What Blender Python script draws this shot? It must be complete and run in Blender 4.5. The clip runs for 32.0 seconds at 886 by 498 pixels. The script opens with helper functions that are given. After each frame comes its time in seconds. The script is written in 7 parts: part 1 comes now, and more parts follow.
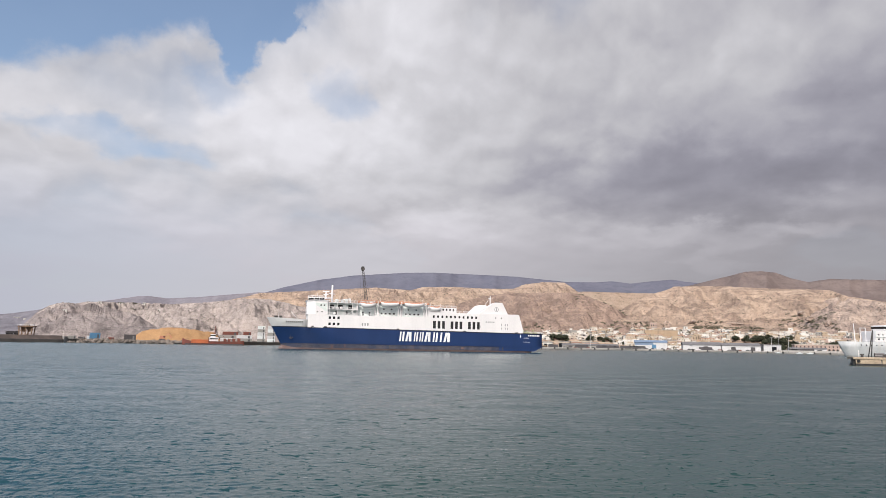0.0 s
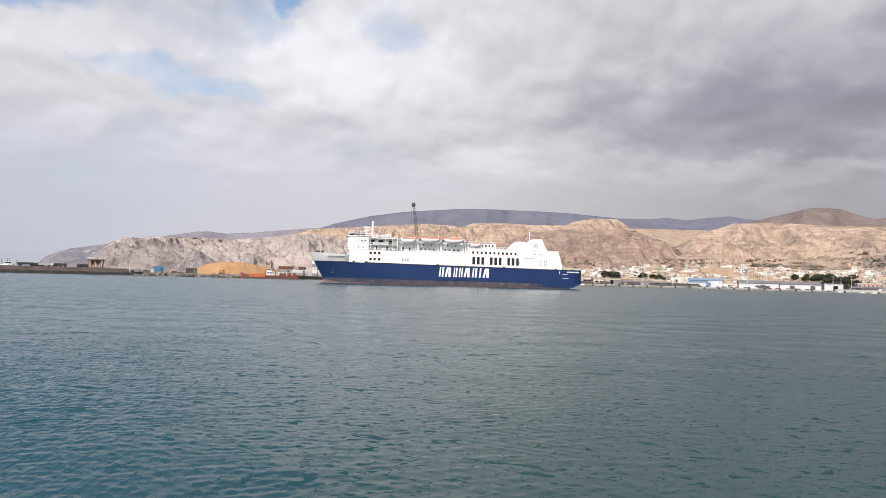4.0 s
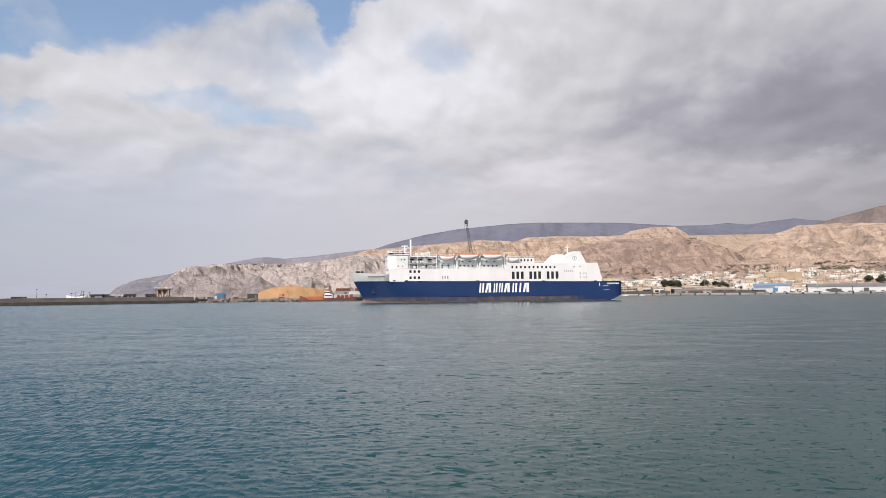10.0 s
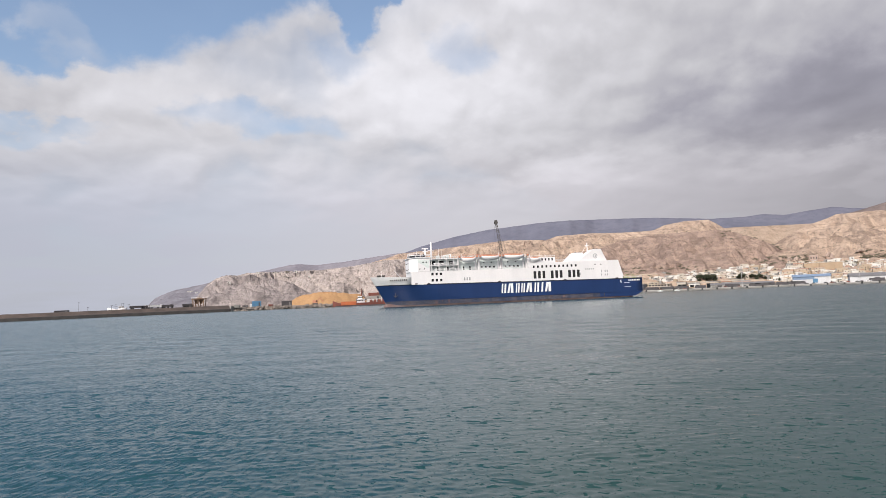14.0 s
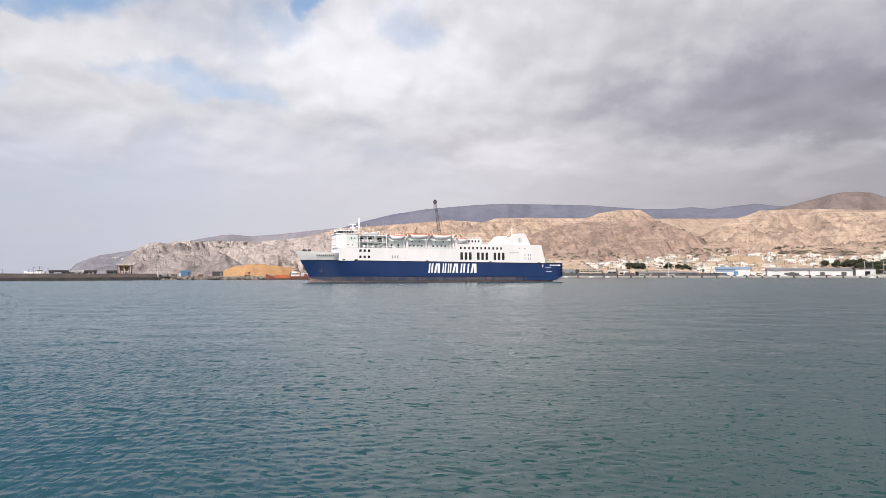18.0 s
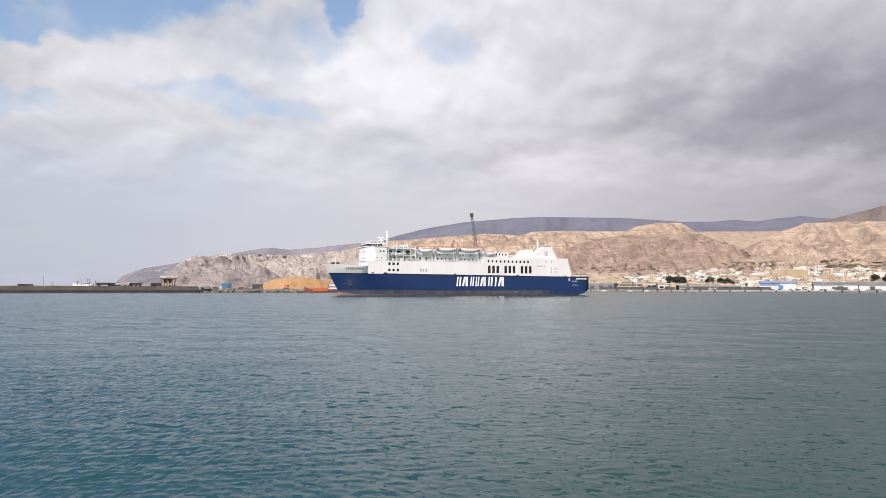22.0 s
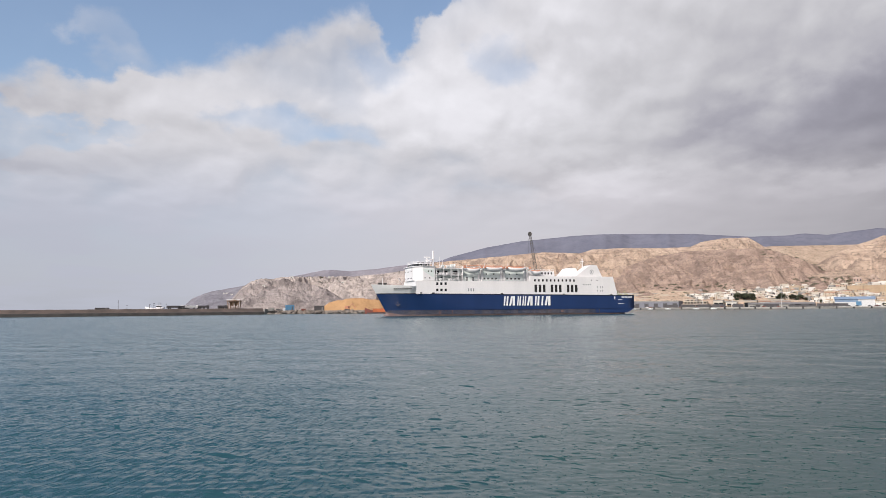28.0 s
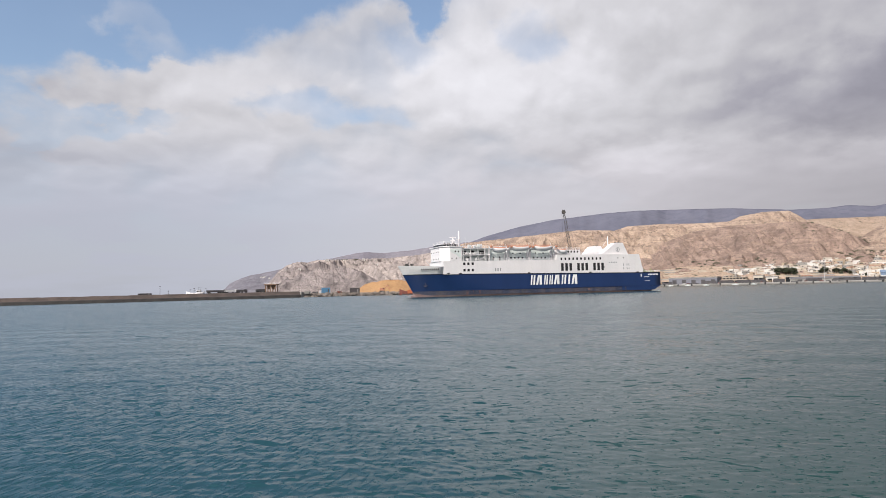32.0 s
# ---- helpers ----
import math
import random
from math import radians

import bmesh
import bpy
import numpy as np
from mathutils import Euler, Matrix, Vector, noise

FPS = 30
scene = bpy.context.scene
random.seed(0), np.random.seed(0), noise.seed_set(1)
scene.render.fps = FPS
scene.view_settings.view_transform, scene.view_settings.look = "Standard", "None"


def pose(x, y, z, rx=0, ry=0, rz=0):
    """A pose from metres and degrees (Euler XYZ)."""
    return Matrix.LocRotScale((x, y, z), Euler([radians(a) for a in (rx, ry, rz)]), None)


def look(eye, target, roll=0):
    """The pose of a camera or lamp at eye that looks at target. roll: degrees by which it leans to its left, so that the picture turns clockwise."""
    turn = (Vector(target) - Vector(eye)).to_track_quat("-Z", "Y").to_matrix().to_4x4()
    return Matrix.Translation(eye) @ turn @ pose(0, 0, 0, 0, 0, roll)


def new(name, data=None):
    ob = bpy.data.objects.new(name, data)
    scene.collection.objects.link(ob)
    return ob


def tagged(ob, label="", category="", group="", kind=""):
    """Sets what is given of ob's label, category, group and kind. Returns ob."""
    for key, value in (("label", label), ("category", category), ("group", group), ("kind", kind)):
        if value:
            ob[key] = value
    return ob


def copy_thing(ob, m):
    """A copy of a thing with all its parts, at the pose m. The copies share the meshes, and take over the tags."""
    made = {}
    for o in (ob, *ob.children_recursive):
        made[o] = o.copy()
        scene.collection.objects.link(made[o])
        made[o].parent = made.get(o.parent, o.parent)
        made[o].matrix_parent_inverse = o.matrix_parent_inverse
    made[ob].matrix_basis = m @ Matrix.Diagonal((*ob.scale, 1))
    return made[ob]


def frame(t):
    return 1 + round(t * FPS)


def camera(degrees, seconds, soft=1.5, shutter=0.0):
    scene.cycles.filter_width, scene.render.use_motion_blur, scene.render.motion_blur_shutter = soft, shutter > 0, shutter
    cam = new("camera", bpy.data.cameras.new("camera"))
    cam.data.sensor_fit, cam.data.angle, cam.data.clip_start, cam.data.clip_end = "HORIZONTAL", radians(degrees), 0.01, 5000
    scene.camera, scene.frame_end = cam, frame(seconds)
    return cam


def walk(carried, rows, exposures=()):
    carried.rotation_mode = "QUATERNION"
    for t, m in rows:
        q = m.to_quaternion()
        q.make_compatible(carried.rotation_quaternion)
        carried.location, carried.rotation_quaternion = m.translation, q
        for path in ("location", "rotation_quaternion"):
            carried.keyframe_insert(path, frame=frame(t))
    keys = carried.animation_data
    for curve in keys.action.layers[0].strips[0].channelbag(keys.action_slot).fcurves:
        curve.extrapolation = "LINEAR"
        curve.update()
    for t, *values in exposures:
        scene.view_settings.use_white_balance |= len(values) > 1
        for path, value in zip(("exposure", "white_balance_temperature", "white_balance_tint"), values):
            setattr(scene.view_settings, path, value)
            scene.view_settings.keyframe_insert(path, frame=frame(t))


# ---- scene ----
# One harbour seen from a low quay: the eye stands at the origin, y leads out over the water.
EYE = Vector((0, 0, 4.0))


def aim(yaw, pitch, roll):
    turn = Matrix.Rotation(radians(yaw), 4, "Z") @ Matrix.Rotation(radians(90 + pitch), 4, "X")
    return Matrix.Translation(EYE) @ turn @ Matrix.Rotation(radians(-roll), 4, "Z")


cam = camera(66.7, 32.0, soft=0.78)
walk(cam, [
    (0.0, aim(-6.81, 8.01, -1.07)),    (0.5, aim(-6.45, 8.24, -0.72)),    (1.0, aim(-7.74, 6.17, -1.82)),
    (1.5, aim(-6.84, 3.79, -1.17)),    (2.0, aim(-7.80, 0.39, -0.89)),    (2.5, aim(-6.08, -0.10, -1.08)),
    (3.0, aim(-3.45, 0.87, -2.42)),    (3.5, aim(-3.07, 2.21, -2.05)),    (5.5, aim(-1.09, 2.68, 0.13)),
    (6.0, aim(-0.42, 2.64, 0.33)),    (6.5, aim(0.38, 2.41, 0.98)),    (7.0, aim(1.12, 2.63, 1.38)),
    (7.5, aim(1.86, 3.23, 1.39)),    (8.0, aim(1.70, 3.85, 0.64)),    (8.5, aim(1.58, 3.69, 0.41)),
    (9.0, aim(1.78, 3.85, 0.45)),    (9.5, aim(2.13, 4.25, 0.48)),    (10.0, aim(2.00, 3.89, 0.66)),
    (10.5, aim(2.23, 3.73, 0.19)),    (11.0, aim(3.11, 3.65, -0.22)),    (11.5, aim(3.27, 3.53, 0.16)),
    (12.0, aim(3.51, 3.46, 0.54)),    (12.5, aim(4.40, 4.13, 3.72)),    (13.0, aim(3.77, 5.68, 3.56)),
    (13.5, aim(4.57, 5.15, 1.51)),    (14.0, aim(4.59, 4.11, 2.39)),    (14.5, aim(6.37, 4.05, 1.90)),
    (16.5, aim(6.63, 3.26, -0.91)),    (17.0, aim(5.28, 2.49, -1.27)),    (17.5, aim(1.57, 2.41, -0.53)),
    (18.0, aim(-0.69, 2.17, 0.03)),    (18.5, aim(-1.59, 2.14, -0.05)),    (19.0, aim(-1.35, 2.33, -1.01)),
    (19.5, aim(-0.51, 1.75, -0.77)),    (20.0, aim(-0.14, 1.91, -0.20)),    (20.5, aim(-0.19, 2.33, -0.03)),
    (21.0, aim(0.73, 2.80, -0.57)),    (21.5, aim(1.91, 3.29, -0.19)),    (22.0, aim(2.43, 3.30, -0.13)),
    (22.5, aim(3.29, 3.83, -0.54)),    (23.0, aim(4.38, 4.02, -0.56)),    (23.5, aim(5.84, 4.48, -0.51)),
    (24.0, aim(6.43, 4.67, -0.60)),    (24.5, aim(6.19, 4.21, -0.26)),    (25.0, aim(6.15, 3.78, -0.35)),
    (25.5, aim(5.87, 3.75, 0.08)),    (27.5, aim(6.72, 4.35, 0.62)),    (28.0, aim(7.39, 5.00, 0.44)),
    (28.5, aim(7.86, 4.97, 0.73)),    (29.0, aim(8.16, 4.57, 0.56)),    (29.5, aim(8.34, 4.48, 0.50)),
    (30.0, aim(8.83, 4.46, 0.58)),    (30.5, aim(9.80, 4.18, 0.74)),    (31.0, aim(10.13, 3.94, 0.97)),
    (31.5, aim(10.08, 3.49, 1.24)),    (32.0, aim(10.26, 3.38, 1.41)),
], exposures=[(0.0, -0.08), (1.0, -0.17), (1.5, 0.05), (2.0, 0.2), (3.0, 0.2), (3.5, 0.16), (5.5, 0.0), (16.0, 0.0),
               (17.0, 0.13), (22.0, 0.12), (23.0, -0.02), (32.0, -0.02)])


# ---- light ----
SUN_AZ, SUN_EL = -154.0, 40.0     # degrees: azimuth from +y towards +x, height
sun = new("sun", bpy.data.lights.new("sun", "SUN"))
sun.data.energy, sun.data.angle, sun.data.color = 4.0, radians(0.8), (1.0, 0.94, 0.86)
sun.matrix_world = look((0, 0, 0), (-math.sin(radians(SUN_AZ)) * math.cos(radians(SUN_EL)),
                                    -math.cos(radians(SUN_AZ)) * math.cos(radians(SUN_EL)), -math.sin(radians(SUN_EL))))
scene.view_settings.exposure = 0.0


def link(nt, a, b):
    nt.links.new(a, b)


def math_node(nt, op, a, b=None, clamp=False):
    n = nt.nodes.new("ShaderNodeMath")
    n.operation, n.use_clamp = op, clamp
    for i, v in enumerate((a, b)):
        if v is None:
            continue
        if isinstance(v, (int, float)):
            n.inputs[i].default_value = v
        else:
            link(nt, v, n.inputs[i])
    return n.outputs[0]


def vec_node(nt, op, a, b=None, scale=None):
    n = nt.nodes.new("ShaderNodeVectorMath")
    n.operation = op
    for i, v in enumerate((a, b)):
        if v is None:
            continue
        if isinstance(v, (tuple, list, Vector)):
            n.inputs[i].default_value = tuple(v)
        else:
            link(nt, v, n.inputs[i])
    if scale is not None:
        n.inputs["Scale"].default_value = scale
    return n


def span(nt, v, a, b, c=0.0, d=1.0, smooth=True):
    n = nt.nodes.new("ShaderNodeMapRange")
    n.interpolation_type = "SMOOTHSTEP" if smooth else "LINEAR"
    link(nt, v, n.inputs["Value"])
    for k, val in zip(("From Min", "From Max", "To Min", "To Max"), (a, b, c, d)):
        n.inputs[k].default_value = val
    return n.outputs["Result"]


def noise_node(nt, vec, scale, detail=4.0, rough=0.55, distort=0.0, kind="ShaderNodeTexNoise"):
    n = nt.nodes.new(kind)
    if vec is not None:
        link(nt, vec, n.inputs["Vector"])
    n.inputs["Scale"].default_value = scale
    if kind == "ShaderNodeTexNoise":
        n.inputs["Detail"].default_value, n.inputs["Roughness"].default_value = detail, rough
        n.inputs["Distortion"].default_value = distort
    return n


def blend(nt, fac, a, b, mode="MIX"):
    n = nt.nodes.new("ShaderNodeMix")
    n.data_type, n.blend_type = "RGBA", mode
    for i, v in ((0, fac), (6, a), (7, b)):
        if isinstance(v, (int, float)):
            n.inputs[i].default_value = v
        elif isinstance(v, (tuple, list)):
            n.inputs[i].default_value = (*v, 1.0) if len(v) == 3 else v
        else:
            link(nt, v, n.inputs[i])
    return n.outputs[2]


def make_world():
    w = bpy.data.worlds.new("sky")
    scene.world = w
    w.use_nodes = True
    nt = w.node_tree
    nt.nodes.clear()
    sky = nt.nodes.new("ShaderNodeTexSky")
    sky.sky_type, sky.sun_disc = "NISHITA", False
    sky.sun_elevation, sky.sun_rotation = radians(SUN_EL), radians(SUN_AZ)
    sky.air_density, sky.dust_density, sky.ozone_density = 1.0, 2.0, 1.0
    d = nt.nodes.new("ShaderNodeTexCoord").outputs["Generated"]
    sep = nt.nodes.new("ShaderNodeSeparateXYZ")
    link(nt, d, sep.inputs[0])
    # cloud space: bearing against a height that packs closer towards the horizon
    deg = 180 / math.pi
    az0 = math_node(nt, "MULTIPLY", math_node(nt, "ARCTAN2", sep.outputs[0], sep.outputs[1]), deg)
    el0 = math_node(nt, "MAXIMUM", math_node(nt, "MULTIPLY", math_node(nt, "ARCSINE", sep.outputs[2]), deg), 0.3)
    layer = nt.nodes.new("ShaderNodeCombineXYZ")
    link(nt, math_node(nt, "MULTIPLY", az0, 0.1), layer.inputs[0])
    link(nt, math_node(nt, "MULTIPLY", math_node(nt, "LOGARITHM", math_node(nt, "ADD", el0, 3.0), math.e), 2.7), layer.inputs[1])
    flat = layer.outputs[0]
    # ragged edges: the bearing and height are bent by noise before the open and heavy parts are read
    bent = nt.nodes.new("ShaderNodeSeparateXYZ")
    link(nt, vec_node(nt, "SUBTRACT", noise_node(nt, flat, 1.4, 8.0, 0.56).outputs["Color"], (0.5, 0.5, 0.5)).outputs[0], bent.inputs[0])
    az = math_node(nt, "ADD", az0, math_node(nt, "MULTIPLY", bent.outputs[0], 13.0))
    el = math_node(nt, "ADD", el0, math_node(nt, "MULTIPLY", bent.outputs[1], 8.0))

    def patch(a, e, wide, high, soft=0.25):
        """A soft-edged oval part of the sky round a bearing and height, in degrees."""
        u = math_node(nt, "MULTIPLY", math_node(nt, "SUBTRACT", az, a), 1.0 / wide)
        v = math_node(nt, "MULTIPLY", math_node(nt, "SUBTRACT", el, e), 1.0 / high)
        r = math_node(nt, "ADD", math_node(nt, "MULTIPLY", u, u), math_node(nt, "MULTIPLY", v, v))
        return span(nt, r, soft, 1.0, 1.0, 0.0)

    def total(items):
        s = None
        for k, sp in items:
            v = math_node(nt, "MULTIPLY", sp, k)
            s = v if s is None else math_node(nt, "ADD", s, v)
        return s

    def billow(shift):
        """Heaped cloud: broad noise with rounded heads of three sizes on it."""
        v = vec_node(nt, "ADD", flat, shift).outputs[0]
        wob = vec_node(nt, "SCALE", vec_node(nt, "SUBTRACT", noise_node(nt, v, 2.2, 4.0, 0.5).outputs["Color"], (0.5, 0.5, 0.5)).outputs[0], scale=0.34)
        v = vec_node(nt, "ADD", v, wob.outputs[0]).outputs[0]
        soft = math_node(nt, "SUBTRACT", noise_node(nt, v, 0.85, 7.0, 0.43).outputs["Fac"], 0.5)
        vor = nt.nodes.new("ShaderNodeTexVoronoi")
        vor.feature = "SMOOTH_F1"
        link(nt, v, vor.inputs["Vector"])
        vor.inputs["Scale"].default_value, vor.inputs["Smoothness"].default_value = 1.15, 0.8
        vor.inputs["Detail"].default_value, vor.inputs["Roughness"].default_value, vor.inputs["Lacunarity"].default_value = 2.0, 0.42, 2.3
        head = span(nt, vor.outputs["Distance"], 0.0, 0.75, 0.5, -0.5, False)
        return math_node(nt, "ADD", soft, math_node(nt, "MULTIPLY", head, 0.20))

    here = billow((0.0, 0.0, 0.0))
    above = billow((-0.05, 0.13, 0.0))
    lit = math_node(nt, "SUBTRACT", here, above)
    # open sky above a line that climbs from the west, a few holes, and thin cloud to seaward
    rim = math_node(nt, "SUBTRACT", el, math_node(nt, "ADD", math_node(nt, "MULTIPLY", math_node(nt, "ADD", az, 40.0), 0.33), 15.7))
    west = math_node(nt, "MULTIPLY", span(nt, rim, -1.6, 2.2), span(nt, az, -6.0, 4.0, 1.0, 0.0))
    gap = total([(1.25, west), (1.1, patch(-10.4, 25.6, 3.6, 4.0)), (0.48, patch(-21, 15.0, 9.5, 2.0, 0.0)), (0.42, patch(-2.6, 20.7, 4.2, 2.8, 0.0)),
                 (0.30, patch(-12.2, 20.7, 4.0, 2.2, 0.0)), (-0.45, patch(-34.5, 20.3, 4.0, 2.0)), (0.40, patch(-40, 13.3, 9, 1.8)),
                 (-0.5, patch(-35, 16.2, 12, 2.4)), (-0.3, patch(-37, 11.6, 5, 1.6)), (-0.45, patch(22, 16, 28, 14))])
    cover = math_node(nt, "SUBTRACT", math_node(nt, "ADD", math_node(nt, "MULTIPLY", here, 1.5), 0.75), gap)
    dens = span(nt, cover, -0.35, 0.75, 0.06, 1.0)
    veil = math_node(nt, "MULTIPLY", span(nt, el0, 9.0, 16.5, 0.96, 0.0), span(nt, az0, -34.0, -8.0, 0.94, 1.0))
    dens = math_node(nt, "MAXIMUM", dens, veil)
    ramp = nt.nodes.new("ShaderNodeValToRGB")
    ramp.color_ramp.interpolation = "EASE"
    for k, (p, v) in enumerate(((0.0, 0.57), (0.35, 0.70), (0.52, 0.70), (0.66, 0.59), (0.80, 0.47), (1.0, 0.40))):
        e = ramp.color_ramp.elements[k] if k < 2 else ramp.color_ramp.elements.new(p)
        e.position, e.color = p, (v, v, v, 1)
    link(nt, span(nt, az, -50, 50, 0.0, 1.0, False), ramp.inputs[0])
    tone = math_node(nt, "ADD", ramp.outputs[0], total([
        (-0.15, patch(27, 13.0, 17, 4.2, 0.0)), (-0.06, patch(41, 15, 10, 7, 0.0)), (-0.045, patch(-2, 12.2, 22, 3.4, 0.0)), (0.07, patch(29, 8.8, 12, 1.7, 0.1)),
        (0.08, patch(35.5, 8.5, 3.5, 1.4, 0.0)), (0.05, patch(5, 9.8, 8, 1.3, 0.0)), (0.10, patch(-5, 18, 13, 5.0, 0.0)), (0.08, patch(9, 24, 9, 5, 0.0)),
        (0.06, patch(-32, 17, 12, 3, 0.0)), (0.10, patch(30, 25, 20, 8, 0.0)), (0.14, patch(-20, 42, 32, 14, 0.0))]))
    # the heads stand out where the sun reaches them, less under the heavy deck and in the low haze
    crisp = math_node(nt, "MULTIPLY", span(nt, tone, 0.22, 0.60, 0.35, 1.0), span(nt, el0, 4.0, 11.0, 0.25, 1.0))
    relief = math_node(nt, "ADD", math_node(nt, "MULTIPLY", here, 0.30), math_node(nt, "MINIMUM", math_node(nt, "MAXIMUM", math_node(nt, "MULTIPLY", lit, 0.7), -0.06), 0.11))
    tone = math_node(nt, "ADD", tone, math_node(nt, "MULTIPLY", relief, crisp))
    tone = math_node(nt, "MAXIMUM", tone, 0.15)
    low = math_node(nt, "MULTIPLY", span(nt, el0, 4.0, 13.0, 0.88, 0.0), span(nt, az0, -20.0, 12.0, 1.0, 0.72))
    tone = math_node(nt, "ADD", math_node(nt, "MULTIPLY", tone, math_node(nt, "SUBTRACT", 1.0, low)), math_node(nt, "MULTIPLY", low, math_node(nt, "MULTIPLY", span(nt, sep.outputs[0], -0.12, 0.60, 0.585, 0.315), span(nt, sep.outputs[0], -0.62, -0.22, 0.90, 1.0))))
    warm = span(nt, tone, 0.28, 0.62)
    tint = blend(nt, warm, (0.965, 0.945, 1.12), (0.995, 0.985, 1.045))
    seaward = blend(nt, span(nt, sep.outputs[0], -0.6, 0.05), (0.915, 0.955, 1.12), (1.0, 0.964, 1.04))
    tint = blend(nt, math_node(nt, "MULTIPLY", span(nt, sep.outputs[2], 0.12, 0.25, 1.0, 0.0), 0.9), tint, seaward)
    cloud = vec_node(nt, "SCALE", tint)
    link(nt, tone, cloud.inputs["Scale"])
    blue = vec_node(nt, "SCALE", sky.outputs[0], scale=0.17)
    col = blend(nt, dens, blue.outputs[0], cloud.outputs[0])
    bg = nt.nodes.new("ShaderNodeBackground")
    bg.inputs["Strength"].default_value = 1.0
    link(nt, col, bg.inputs["Color"])
    out = nt.nodes.new("ShaderNodeOutputWorld")
    link(nt, bg.outputs[0], out.inputs[0])


make_world()


# ---- materials ----
def surface(name, c1, c2, scale=1.0, rough=0.6, bump=0.0, metal=0.0, fine=None, spread=0.15, streak=False, stain=None, space="Object", bump_dist=0.05):
    """Two colours mixed by noise at two scales, a little per-object variation, optional stains and streaks."""
    m = bpy.data.materials.new(name)
    m.use_nodes = True
    nt = m.node_tree
    bsdf = nt.nodes["Principled BSDF"]
    vec = nt.nodes.new("ShaderNodeTexCoord").outputs[space]
    if streak:
        mp = nt.nodes.new("ShaderNodeMapping")
        mp.inputs["Scale"].default_value = (1, 1, 0.12)
        link(nt, vec, mp.inputs[0])
        v2 = mp.outputs[0]
    else:
        v2 = vec
    big = noise_node(nt, v2, scale, 5, 0.6)
    small = noise_node(nt, vec, fine or scale * 9, 4, 0.6)
    col = blend(nt, span(nt, big.outputs["Fac"], 0.32, 0.68), c1, c2)
    k = span(nt, small.outputs["Fac"], 0.3, 0.7, 1 - spread, 1 + spread, False)
    mul = vec_node(nt, "SCALE", col)
    link(nt, k, mul.inputs["Scale"])
    col = mul.outputs[0]
    if stain:
        sn = noise_node(nt, v2, scale * 2.7, 6, 0.65, 0.3)
        col = blend(nt, span(nt, sn.outputs["Fac"], 0.56, 0.74, 0.0, 0.8), col, stain)
    oi = nt.nodes.new("ShaderNodeObjectInfo").outputs["Random"]
    var = vec_node(nt, "SCALE", col)
    link(nt, span(nt, oi, 0, 1, 0.93, 1.06, False), var.inputs["Scale"])
    link(nt, var.outputs[0], bsdf.inputs["Base Color"])
    bsdf.inputs["Roughness"].default_value, bsdf.inputs["Metallic"].default_value = rough, metal
    if bump:
        b = nt.nodes.new("ShaderNodeBump")
        b.inputs["Strength"].default_value, b.inputs["Distance"].default_value = bump, bump_dist
        link(nt, small.outputs["Fac"], b.inputs["Height"])
        link(nt, b.outputs[0], bsdf.inputs["Normal"])
    return m


